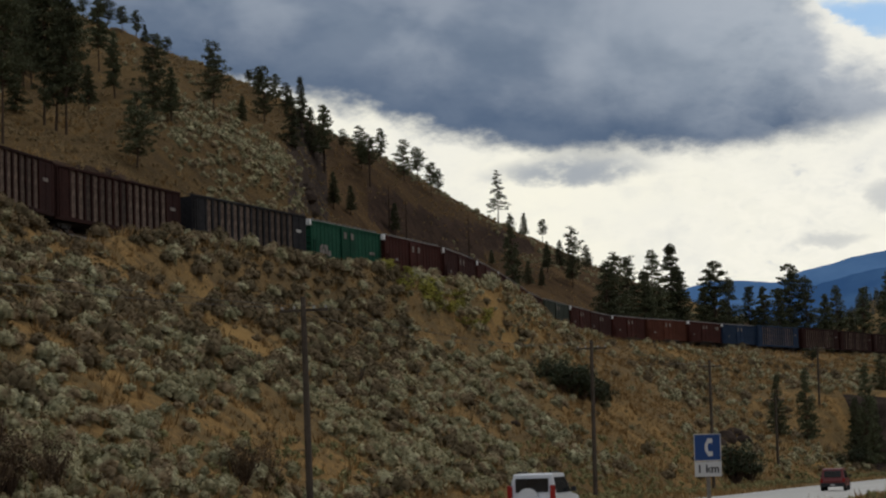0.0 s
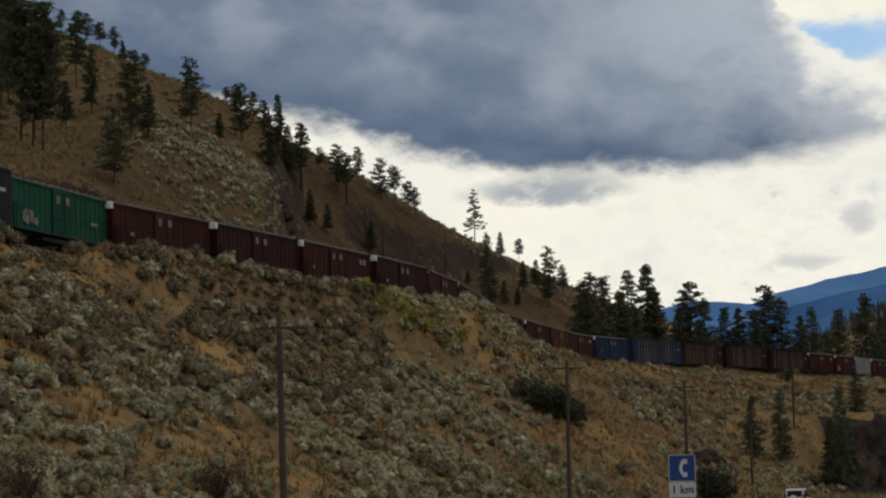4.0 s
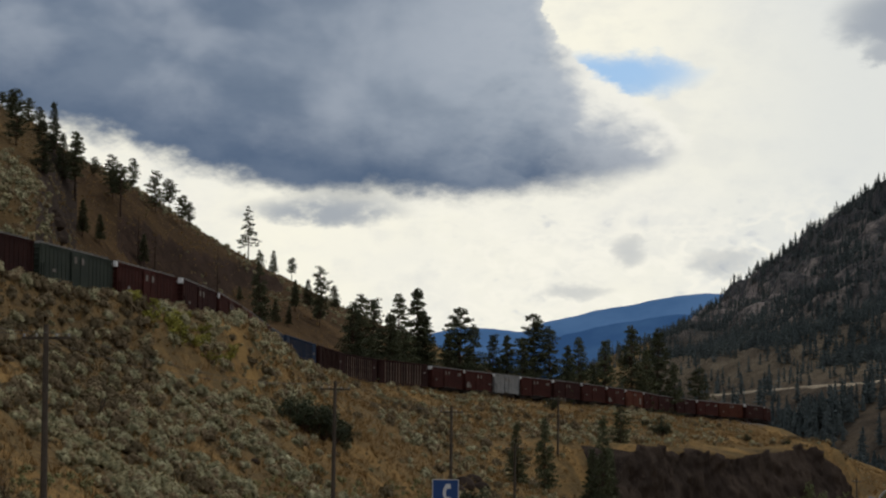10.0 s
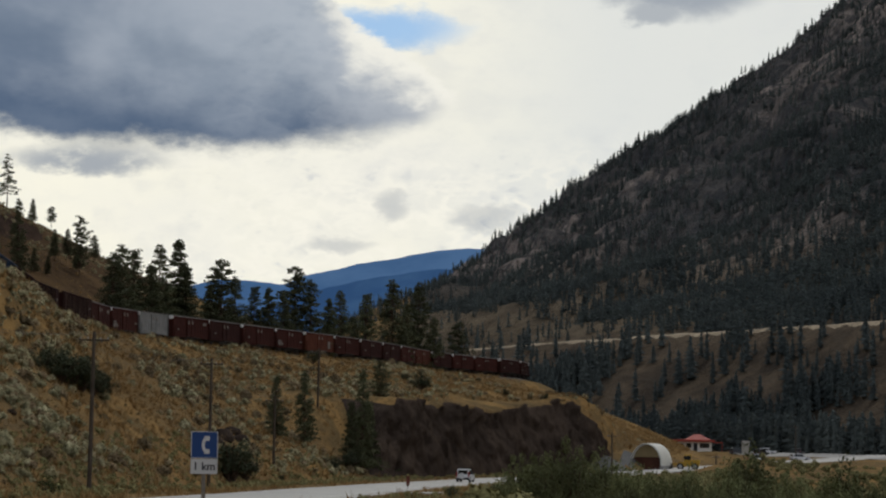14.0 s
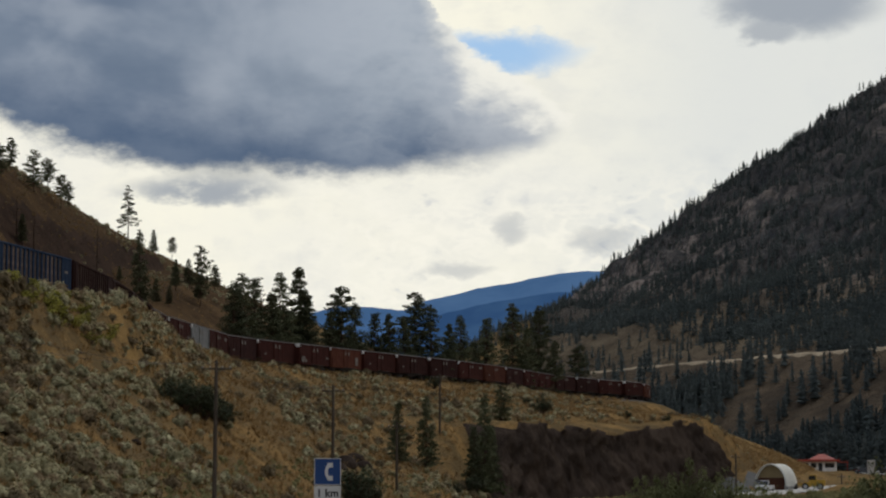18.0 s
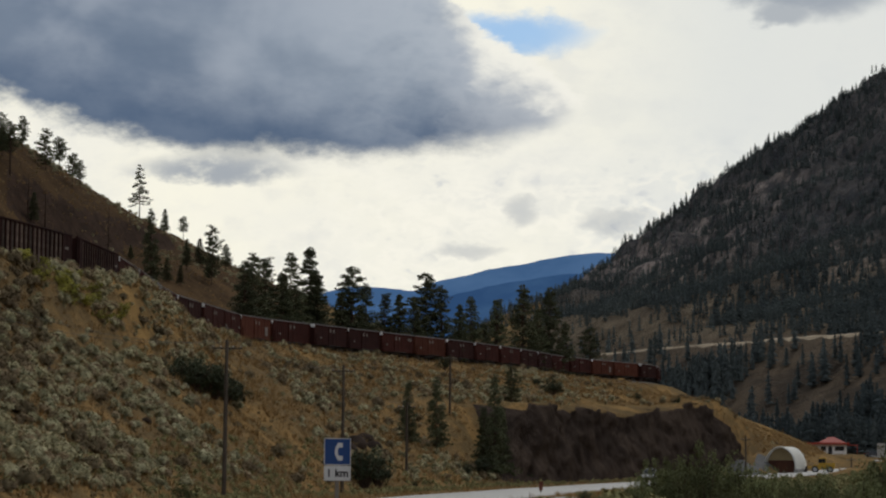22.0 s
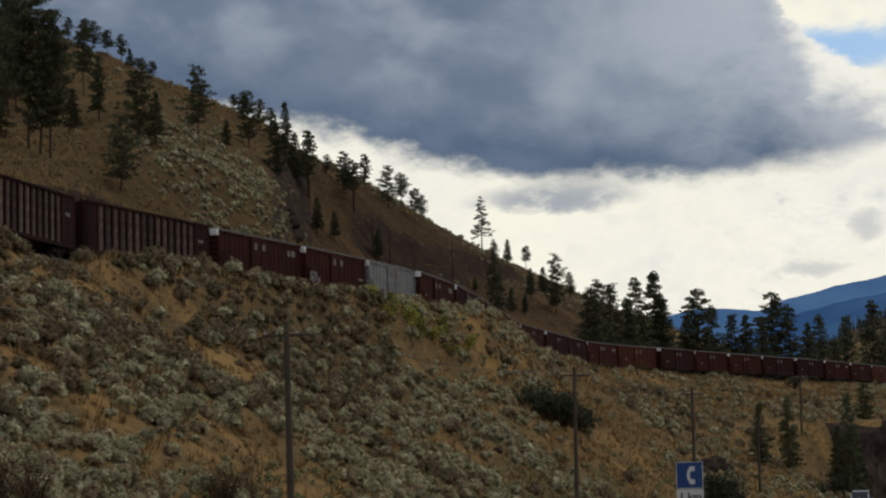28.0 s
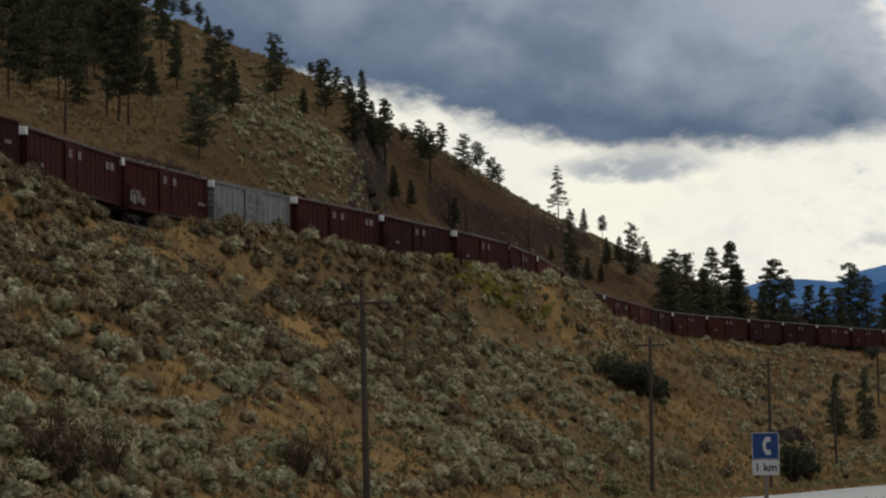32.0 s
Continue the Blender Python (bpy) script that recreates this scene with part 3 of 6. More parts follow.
def build_ground():
    az = np.concatenate([np.arange(-180, -24, 6.0), np.arange(-24, 21.01, 0.12), np.arange(26, 179, 6.0)])
    rr = [0.001, 1.5]
    while rr[-1] < 5600:
        rr.append(rr[-1] * (1.06 if rr[-1] < 50 else 1.0125 if rr[-1] < 1000 else 1.006 if rr[-1] < 2350 else 1.03))
    rr = np.array(rr)
    A, R = np.meshgrid(np.radians(az), rr)
    x, y = (R * np.sin(A)).ravel(), (R * np.cos(A)).ravel()
    V = np.stack([x, y, land(x, y)], 1)
    na, nr = len(az), len(rr)
    i, j = np.meshgrid(np.arange(nr - 1), np.arange(na), indexing="ij")
    a, b = i * na + j, i * na + (j + 1) % na
    Fc = np.stack([a, b, b + na, a + na], -1).reshape(-1, 4)
    me = mesh_np("ground", V, Fc[:, ::-1], M["ground"], True)
    me.materials.append(M["rock"])
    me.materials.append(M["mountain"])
    me.materials.append(M["shaded_gully"])
    me.materials.append(M["hill_grass"])
    me.materials.append(M["cut_soil"])
    # steep faces of the cutting are bare rock; the far side is wooded mountain
    c = V[Fc].mean(1)
    e1, e2 = V[Fc[:, 1]] - V[Fc[:, 0]], V[Fc[:, 3]] - V[Fc[:, 0]]
    n = np.cross(e1, e2)
    steep = np.abs(n[:, 2]) / np.linalg.norm(n, axis=1)
    rad = np.hypot(c[:, 0], c[:, 1])
    dF, sF, wF = nearest(c[:, :2], FOOT)
    idx = np.zeros(len(Fc), np.int32)
    dT, sT, _ = nearest(c[:, :2], TRACK)
    head = np.degrees(np.arctan2(c[:, 0], c[:, 1]))
    upper = (sT > 0) & (rad < 900)
    idx[upper & (dT > 5 + 6 * LUMPS.at(c[:, 0], c[:, 1], 14))] = 4
    # beyond the spur: the darker brown paints in the shaded facing slope
    idx[upper & (dT > 9) & (head > -8.55 + 0.5 * LUMPS.at(c[:, 0], c[:, 1], 12))] = 3
    dR, sR, _ = nearest(c[:, :2], CREST)
    off = dR - np.interp(head, CUT_AZ, CUT_D)
    idx[upper & (sR < 0) & (np.abs(head + 8.4) < 0.5) & (dT > 8) & (dT < 60) & (steep < 0.72)] = 1
    idx[upper & (sR < 0) & (off > -2.5) & (off < 4.0) & (head > -7.0) & (head < -3.0)] = 5
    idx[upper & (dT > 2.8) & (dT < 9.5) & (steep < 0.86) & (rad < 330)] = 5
    idx[((c[:, 0] - 4.5) / 8) ** 2 + ((c[:, 1] - 466) / 14) ** 2 < 1] = 0
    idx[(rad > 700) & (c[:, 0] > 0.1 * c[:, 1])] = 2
    me.polygons.foreach_set("material_index", idx)
    return tagged(link_mesh("ground", me), "dry grassy valley and hillsides, tan and olive", "ground", kind="structure")


build_ground()


def strip(line, offsets, zfun, mat, name, lift=0.0):
    """A ribbon along a plan line: offsets to the right of it in metres with their heights."""
    d = np.gradient(line[:, :2], axis=0)
    d /= np.linalg.norm(d, axis=1)[:, None]
    right = np.stack([d[:, 1], -d[:, 0]], 1)
    V, n = [], len(offsets)
    for p, q in zip(line[:, :2], right):
        for off, h in offsets:
            u = p + q * off
            V.append((u[0], u[1], zfun(p) + h + lift))
    Fc = [(i * n + k, i * n + k + 1, (i + 1) * n + k + 1, (i + 1) * n + k) for i in range(len(line) - 1) for k in range(n - 1)]
    return mesh_np(name, V, np.array(Fc)[:, ::-1], mat, False)


def build_road():
    zf = lambda p: float(road_z(np.hypot(*p)))
    me = strip(ROAD, [(-5.2, -0.25), (-4.6, 0.0), (-0.1, 0.07), (4.6, 0.0), (5.2, -0.25)], zf, M["asphalt"], "road")
    road = tagged(link_mesh("road", me), "pale grey two-lane asphalt highway along the valley", "road", kind="structure")
    for off, nm in ((-3.9, "edge_line"), (3.9, "edge_line")):
        link_mesh(nm, strip(ROAD, [(off - 0.08, 0.03), (off + 0.08, 0.03)], zf, M["white"], nm), road)
    return road


build_road()


def build_track():
    zf = lambda p: float(rail_z(p[1]))
    me = strip(TRACK, [(-3.4, -0.85), (-1.7, -0.25), (1.7, -0.25), (3.4, -0.85)], zf, M["gravel"], "ballast")
    bed = tagged(link_mesh("railway_track", me), "single railway track on a grey gravel bed", "railway track", kind="structure")
    for off in (-0.75, 0.75):
        link_mesh("rail", strip(TRACK, [(off - 0.04, -0.2), (off - 0.04, 0.0), (off + 0.04, 0.0), (off + 0.04, -0.2)], zf, M["steel"], "rail"), bed)
    return bed


build_track()


# ---------------------------------------------------------------- the train
def wheelset(parent, x):
    for y in (-0.76, 0.76):
        bm = disc(bmesh.new(), (0, 0, 0), 0.42, 0.065, "y", 18)
        disc(bm, (0, 0.07 if y < 0 else -0.07, 0), 0.46, 0.015, "y", 18)
        part("wheel", bm, M["wheel"], parent, m=pose(x, y, 0.42 - 0.42))
    part("axle", disc(bmesh.new(), (0, 0, 0), 0.08, 0.7, "y", 8), M["steel"], parent, m=pose(x, 0, 0))


def bogie(car, x):
    bm = bmesh.new()
    for y in (-1.02, 1.02):
        box(bm, -1.15, 1.15, y - 0.07, y + 0.07, 0.0, 0.22, 0.03)
        box(bm, -0.45, 0.45, y - 0.1, y + 0.1, -0.2, 0.1, 0.03)
        box(bm, -1.0, -0.7, y - 0.1, y + 0.1, -0.14, 0.14, 0.02)
        box(bm, 0.7, 1.0, y - 0.1, y + 0.1, -0.14, 0.14, 0.02)
    box(bm, -0.2, 0.2, -1.0, 1.0, 0.0, 0.3, 0.02)
    b = part("bogie", bm, M["steel"], car, m=pose(x, 0, 0.46))
    wheelset(b, -0.85)
    wheelset(b, 0.85)


def ladder(car, x, y, top, mat):
    bm = bmesh.new()
    for dx in (-0.2, 0.2):
        box(bm, x + dx - 0.02, x + dx + 0.02, y - 0.03, y + 0.03, 0.95, top)
    z = 1.05
    while z < top:
        box(bm, x - 0.2, x + 0.2, y - 0.02, y + 0.02, z, z + 0.03)
        z += 0.38
    part("ladder", bm, mat, car)


def underside(car, half):
    part("underframe", boxes((-half, half, -0.45, 0.45, 0.75, 1.05), (-2.4, 2.4, -1.2, 1.2, 0.55, 0.8), (-half + 0.2, -half + 0.6, -1.4, 1.4, 0.85, 1.08), (half - 0.6, half - 0.2, -1.4, 1.4, 0.85, 1.08)), M["steel"], car)
    for s in (-1, 1):
        bm = boxes((min(s * half, s * (half + 0.62)), max(s * half, s * (half + 0.62)), -0.12, 0.12, 0.72, 0.98), bevel=0.03)
        part("coupler", bm, M["steel"], car)
    bogie(car, -half + 2.2)
    bogie(car, half - 2.2)


def boxcar(paint, length=16.0, height=4.55, door_at=0.0, marks=(), glint_end=True, rib=0.62, plates=True):
    """A box wagon standing on the rails, nose towards -x."""
    car = new("boxcar")
    h, w, z0, z1 = length / 2, 1.45, 1.02, height - 0.28
    mat = M["car_" + paint]
    part("body", boxes((-h, h, -w, w, z0, z1), bevel=0.03), mat, car)
    post = None
    x = -h + 0.35
    while x < h - 0.2:
        if abs(x - door_at) > 1.75:
            for s in (-1, 1):
                if post is None:
                    post = part("side_post", boxes((-0.06, 0.06, -0.03, 0.03, z0 + 0.12, z1 - 0.05)), mat, car, m=pose(x, s * w, 0))
                else:
                    link_mesh("side_post", post.data, car, pose(x, s * w, 0))
        x += 0.86
    for s in (-1, 1):
        part("top_plate", boxes((-h, h, s * w - 0.06, s * w + 0.06, z1 - 0.12, z1 + 0.04)), mat, car)
        part("side_sill", boxes((-h, h, s * w - 0.06, s * w + 0.06, z0 - 0.06, z0 + 0.14)), mat, car)
        # pressed end sheet: one folded profile, ribs and hollows in turn
        bm = bmesh.new()
        prof = [(0.0, z0 + 0.2)]
        for k in range(6):
            zz = z0 + 0.35 + k * 0.48
            prof += [(0.02, zz), (0.07, zz + 0.05), (0.07, zz + 0.15), (0.02, zz + 0.2)]
        prof.append((0.0, z1 - 0.12))
        a = [bm.verts.new((s * (h + q), -w + 0.1, zz)) for q, zz in prof]
        b = [bm.verts.new((s * (h + q), w - 0.1, zz)) for q, zz in prof]
        for k in range(len(prof) - 1):
            bm.faces.new((a[k], b[k], b[k + 1], a[k + 1]))
        part("ribbed_end", bm, mat, car)
    # low pitched roof with cross seams
    bm = bmesh.new()
    prof = [(-w - 0.05, z1), (-w - 0.05, z1 + 0.06), (0, z1 + 0.27), (w + 0.05, z1 + 0.06), (w + 0.05, z1)]
    a = [bm.verts.new((-h, y, z)) for y, z in prof]
    b = [bm.verts.new((h, y, z)) for y, z in prof]
    for k in range(4):
        bm.faces.new((a[k], a[k + 1], b[k + 1], b[k]))
    bm.faces.new(a[::-1])
    bm.faces.new(b)
    x = -h + 0.6
    while x < h:
        box(bm, x - 0.03, x + 0.03, -w, w, z1 + 0.1, z1 + 0.24)
        x += 1.2
    part("roof", bm, M["roof"], car, "weathered pale metal roof")
    for s in (-1, 1):
        y = s * (w + 0.09)
        d = part("door", boxes((door_at - 1.5, door_at + 1.5, y - 0.05, y + 0.05, z0 + 0.1, z1 - 0.15), bevel=0.02), mat, car)
        for k in range(4):
            zz = z0 + 0.4 + 0.72 * k
            part("door_bar", boxes((door_at - 1.42, door_at + 1.42, y + s * 0.05 - 0.025, y + s * 0.05 + 0.025, zz, zz + 0.12)), mat, d)
        part("lock_rod", boxes((door_at + 0.32, door_at + 0.38, y + s * 0.09 - 0.02, y + s * 0.09 + 0.02, z0 + 0.15, z1 - 0.2)), mat, d)
        part("door_rail", boxes((door_at - 1.6, door_at + 4.4, s * (w + 0.08) - 0.05, s * (w + 0.08) + 0.05, z0 - 0.04, z0 + 0.06)), M["steel"], car)
        if plates:
            for dx in (-0.75, 0.85):
                part("placard", boxes((door_at + dx - 0.27, door_at + dx + 0.27, s * (w + 0.17) - 0.012, s * (w + 0.17) + 0.012, z1 - 1.05, z1 - 0.5)), M["faded_mark"], car, "faded pale placard on the door")
        for x0, x1, za, zb in marks:
            part("marking", boxes((min(-s * x0, -s * x1), max(-s * x0, -s * x1), s * (w + 0.065) - 0.012, s * (w + 0.065) + 0.012, za, zb)), M["faded_mark"], car, "faded white painted marking")
    # added white block stands in for the sun glint at the top corner
    if glint_end:
        part("end_panel", boxes((-h - 0.42, -h - 0.03, -w - 0.05, -w + 0.6, z1 - 0.42, z1 + 0.1), bevel=0.03), M["glint_white"], car, "white block painted as a sun glint on the wagon end")
    for s in (-1, 1):
        ladder(car, s * (h - 0.35), -s * (w + 0.12), z1, mat)
        ladder(car, s * (h - 0.35), s * (w + 0.12), z1 - 1.6, mat)
    underside(car, h)
    return car


def gondola(paint, length=21.1, height=4.4, marks=True):
    """A tall open wagon with proud side posts and shaded recessed panels."""
    car = new("gondola_wagon")
    h, w, z0, z1 = length / 2, 1.5, 0.95, height
    mat = M["car_post" if paint == "maroon" else "car_" + paint]
    part("hull", boxes((-h, h, -w + 0.16, -w + 0.22, z0, z1 - 0.05), (-h, h, w - 0.22, w - 0.16, z0, z1 - 0.05), (-h, -h + 0.06, -w + 0.2, w - 0.2, z0, z1 - 0.05), (h - 0.06, h, -w + 0.2, w - 0.2, z0, z1 - 0.05),
                       (-h, h, -w + 0.2, w - 0.2, z0, z0 + 0.08)), mat, car)
    n = 18
    bay = (length - 0.24) / n
    panel = None
    for s in (-1, 1):
        for k in range(2, n - 2):
            x = -h + 0.12 + (k + 0.5) * bay
            if panel is None:
                panel = part("side_panel", boxes((-bay / 2 + 0.11, bay / 2 - 0.11, -0.02, 0.02, z0 + 0.12, z1 - 0.06), bevel=0.008), M["car_panel"], car, "worn pale panel between the posts", m=pose(x, s * (w - 0.14), 0))
            else:
                link_mesh("side_panel", panel.data, car, pose(x, s * (w - 0.14), 0), "worn pale panel between the posts")
    for s in (-1, 1):
        for k in range(n + 1):
            x = -h + 0.12 + k * (length - 0.24) / n
            part("side_post", boxes((x - 0.16, x + 0.16, s * (w - 0.1) - 0.1, s * (w - 0.1) + 0.1, z0, z1), bevel=0.015), mat, car)
        part("top_rail", boxes((-h, h, s * (w - 0.1) - 0.13, s * (w - 0.1) + 0.13, z1 - 0.02, z1 + 0.16), bevel=0.02), mat, car)
        part("side_sill", boxes((-h, h, s * (w - 0.1) - 0.12, s * (w - 0.1) + 0.12, z0 - 0.2, z0 + 0.1), bevel=0.02), mat, car)
        for x0 in (-h + 0.15, h - 2.35):
            part("end_sheet", boxes((x0, x0 + 2.05, s * (w - 0.1) - 0.08, s * (w - 0.1) + 0.08, z0 + 0.1, z1 - 0.02)), mat, car)
        if marks:
            part("marking", boxes((h - 1.9, h - 1.0, s * (w - 0.01) - 0.012, s * (w - 0.01) + 0.012, 3.0, 3.25)), M["dull_white" if paint == "black" else "faded_mark"], car, "faded white painted marking")
    ladder(car, -h + 0.4, -w - 0.06, z1, mat)
    ladder(car, h - 0.4, w + 0.06, z1, mat)
    underside(car, h)
    return car


M["car_panel"] = varied("worn_bare_panel", (0.045, 0.028, 0.022), (0.23, 0.17, 0.13), 0.45, 0.85, 0.2, fine=3.0, fine_amount=0.5, per="object", spread=0.5)
M["roof"] = varied("galvanised_roof", (0.20, 0.19, 0.175), (0.32, 0.30, 0.27), 0.5, 0.6, 0.4, metal=0.2, fine=6.0)
M["faded_mark"] = varied("faded_marking_paint", (0.16, 0.13, 0.11), (0.30, 0.27, 0.24), 1.2, 0.8, 0.2, fine=6.0)
M["glint_white"] = varied("sun_glint_white", (0.72, 0.71, 0.68), (0.82, 0.81, 0.78), 1.5, 0.6, 0.3, fine=8.0, fine_amount=0.1)
M["dull_white"] = varied("dull_white_paint", (0.40, 0.39, 0.36), (0.55, 0.53, 0.49), 1.5, 0.7, 0.3, fine=8.0)

LOGO = ((5.2, 5.75, 3.2, 3.7), (5.95, 6.7, 3.2, 3.7))
TEXT = ((-6.0, -5.6, 2.1, 2.35), (-5.4, -4.8, 2.1, 2.35), (5.2, 6.4, 2.2, 2.45))
SCRAWL = ((-6.3, -5.9, 1.5, 2.2), (-5.8, -5.3, 1.35, 2.0), (-5.1, -4.6, 1.5, 2.25), (-4.5, -3.9, 1.4, 1.9))
# way gone by the train over the seconds
GONE = ((0, 1.6), (6, 74.2), (9, 112.5), (13, 168.5), (16, 207.0), (22, 279.0), (27, 336.3), (28, 348.3), (32, 394.3))
# the wagons in order from the front; the fifth from the front starts with its nose at FIRST
ORDER = ("R g g g k G R m L m R m D R m R r L b K g g g L l E L m R l W R m m L r m R R m m L R W r m R L R m R r m R R").split()
KINDS = {"R": ("red", "box"), "m": ("maroon", "box"), "r": ("rust", "box"), "L": ("red", "logo"), "l": ("red", "text"), "G": ("green", "text"), "D": ("darkgreen", "box"), "E": ("grey", "box"),
         "b": ("blue", "box"), "K": ("blue", "gon"), "k": ("black", "gon"), "g": ("maroon", "gon"), "W": ("rust", "patch"), "d": ("blue", "box")}
WORDS = {"red": "oxide red", "maroon": "dark maroon", "rust": "rusty red", "green": "green", "darkgreen": "dark green", "grey": "weathered silver grey", "blue": "dark blue", "black": "black"}
FIRST = 247.2
M["car_darkgreen"] = varied("weathered_dark_green_paint", (0.02, 0.03, 0.022), (0.035, 0.045, 0.03), 0.6, 0.65, 0.3, fine=5.0)


def on_track(s):
    """Pose on the rails at a way along them, nose towards the start of the line."""
    x, y = np.interp(s, TRACK_S, TRACK[:, 0]), np.interp(s, TRACK_S, TRACK[:, 1])
    x1, y1 = np.interp(s + 6, TRACK_S, TRACK[:, 0]), np.interp(s + 6, TRACK_S, TRACK[:, 1])
    x0, y0 = np.interp(s - 6, TRACK_S, TRACK[:, 0]), np.interp(s - 6, TRACK_S, TRACK[:, 1])
    dz = float(rail_z(y1) - rail_z(y0))
    a = math.atan2(y1 - y0, x1 - x0)
    return pose(float(x), float(y), float(rail_z(y)), 0, -math.degrees(math.atan2(dz, 12)), math.degrees(a))


def build_train():
    made, cars = {}, []
    lengths = [22.4 if KINDS[k][1] == "gon" else 13.9 if k == "E" else 15.2 if k == "l" else 17.3 for k in ORDER]
    start = FIRST - sum(lengths[:5])
    for k, length in zip(ORDER, lengths):
        paint, style = KINDS[k]
        mid = start + length / 2
        start += length
        if k not in made:
            if style == "gon":
                made[k] = gondola(paint)
            else:
                made[k] = boxcar(paint, 12.6 if k == "E" else 13.9 if k == "l" else 16.0, door_at=-0.6 if style == "logo" else 0.0, marks={"logo": LOGO + TEXT[:1], "text": TEXT + SCRAWL, "patch": ((4.6, 5.9, 1.6, 3.0),), "box": TEXT[1:2]}[style], glint_end=k not in "rD")
            car = made[k]
        else:
            car = copy_thing(made[k], Matrix())
        tagged(car, "%s %s on the rails" % (WORDS[paint], "ribbed open gondola wagon" if style == "gon" else "steel boxcar with sliding doors"), "railway wagon", "wagons of the freight train")
        cars.append((car, mid))
    return cars


train = build_train()


# ---------------------------------------------------------------- poles and signs
def utility_pole(x, y, height, lean=0.0, arm=2.2, two=False):
    z = land_at(x, y)
    p = new("utility_pole")
    p.matrix_basis = pose(x, y, z - 0.4, 0, lean, 0)
    part("post", tube(bmesh.new(), [(0, 0, 0), (0, 0, height * 0.5), (0, 0, height + 0.4)], [0.17, 0.15, 0.115], 10), M["pole"], p)
    for k, h in enumerate((height - 0.2,) if not two else (height - 0.2, height - 2.0)):
        c = part("crossarm", boxes((-arm / 2, arm / 2, 0.12, 0.22, h - 0.06, h + 0.06), bevel=0.01), M["pole"], p)
        for dx in (-arm * 0.45, -arm * 0.2, arm * 0.2, arm * 0.45):
            part("insulator", tube(bmesh.new(), [(dx, 0.17, h + 0.06), (dx, 0.17, h + 0.13), (dx, 0.17, h + 0.2)], [0.03, 0.06, 0.03], 6), M["dull_white"], c)
    return tagged(p, "weathered grey-brown wooden utility pole on the roadside", "utility pole", "poles along the road")


for x, y, h, lean in ((-15.9, 106.2, 10.2, -0.6), (-5.3, 174, 11.5, 0.4), (4.25, 231, 12.4, 0.2), (13.2, 293, 8.6, 0), (21.9, 348, 8.8, 0.4)):
    utility_pole(x, y, h, lean)

M["sign_blue"] = varied("sign_blue", (0.010, 0.055, 0.20), (0.013, 0.062, 0.22), 2.0, 0.4, 0.4, fine=20.0, fine_amount=0.05)
M["sign_white"] = varied("sign_white", (0.62, 0.63, 0.62), (0.68, 0.68, 0.67), 2.0, 0.4, 0.4, fine=20.0, fine_amount=0.05)
M["sign_black"] = varied("sign_lettering", (0.02, 0.02, 0.025), (0.03, 0.03, 0.035), 2.0, 0.5, 0.3)


def phone_sign(x, y, top, size=0.65):
    z = land_at(x, y)
    s = new("road_sign")
    s.matrix_basis = pose(x, y, z - 0.3, 0, 0, 4)
    t = top - z + 0.3
    part("post", boxes((-0.045, 0.045, 0.02, 0.11, 0, t - 0.1)), M["wood_post"], s)
    w = size / 2
    blue = part("blue_panel", boxes((-w, w, -0.012, 0.0, t - size, t), bevel=0.004), M["sign_blue"], s, "blue square panel with a white telephone receiver")
    rim = 0.016
    part("border", boxes((-w, w, -0.016, -0.0125, t - rim, t), (-w, w, -0.016, -0.0125, t - size, t - size + rim), (-w, -w + rim, -0.016, -0.0125, t - size, t), (w - rim, w, -0.016, -0.0125, t - size, t)), M["sign_white"], blue)
    bm = bmesh.new()
    cx, cz = 0.0, t - size / 2
    prof = []
    for k in range(13):
        a = radians(75 + 210 * k / 12)
        prof.append((a, 0.19 if 2 < k < 10 else 0.21, 0.115))
    outer = [bm.verts.new((cx + 0.05 + math.cos(a) * ro * 0.62, -0.0165, cz + math.sin(a) * ro)) for a, ro, ri in prof]
    inner = [bm.verts.new((cx + 0.06 + math.cos(a) * ri * 0.45, -0.0165, cz + math.sin(a) * ri)) for a, ro, ri in prof]
    for k in range(12):
        bm.faces.new((outer[k], outer[k + 1], inner[k + 1], inner[k]))
    box(bm, 0.0, 0.125, -0.018, -0.0165, cz + 0.10, cz + 0.215)
    box(bm, 0.0, 0.125, -0.018, -0.0165, cz - 0.215, cz - 0.10)
    part("receiver", bm, M["sign_white"], blue)
    tab = part("distance_tab", boxes((-w, w, -0.012, 0.0, t - size - 0.38, t - size - 0.02), bevel=0.004), M["sign_white"], s, "white panel below with dark lettering")
    cu = bpy.data.curves.new("lettering", "FONT")
    cu.body, cu.size, cu.align_x, cu.align_y, cu.extrude = "1 km", 0.27, "CENTER", "CENTER", 0.002
    cu.offset = 0.006
    cu.materials.append(M["sign_black"])
    ob = new("lettering", cu)
    ob.parent = tab
    ob.matrix_basis = pose(0, -0.0165, t - size - 0.2, 90, 0, 0)
    return tagged(s, "blue telephone sign reading 1 km on a post beside the road", "road sign")


M["wood_post"] = varied("sign_post_timber", (0.20, 0.18, 0.15), (0.28, 0.25, 0.21), 1.5, 0.9)
phone_sign(0.96, 58.7, 2.4 + 58.7 * math.tan(radians(0.29)))


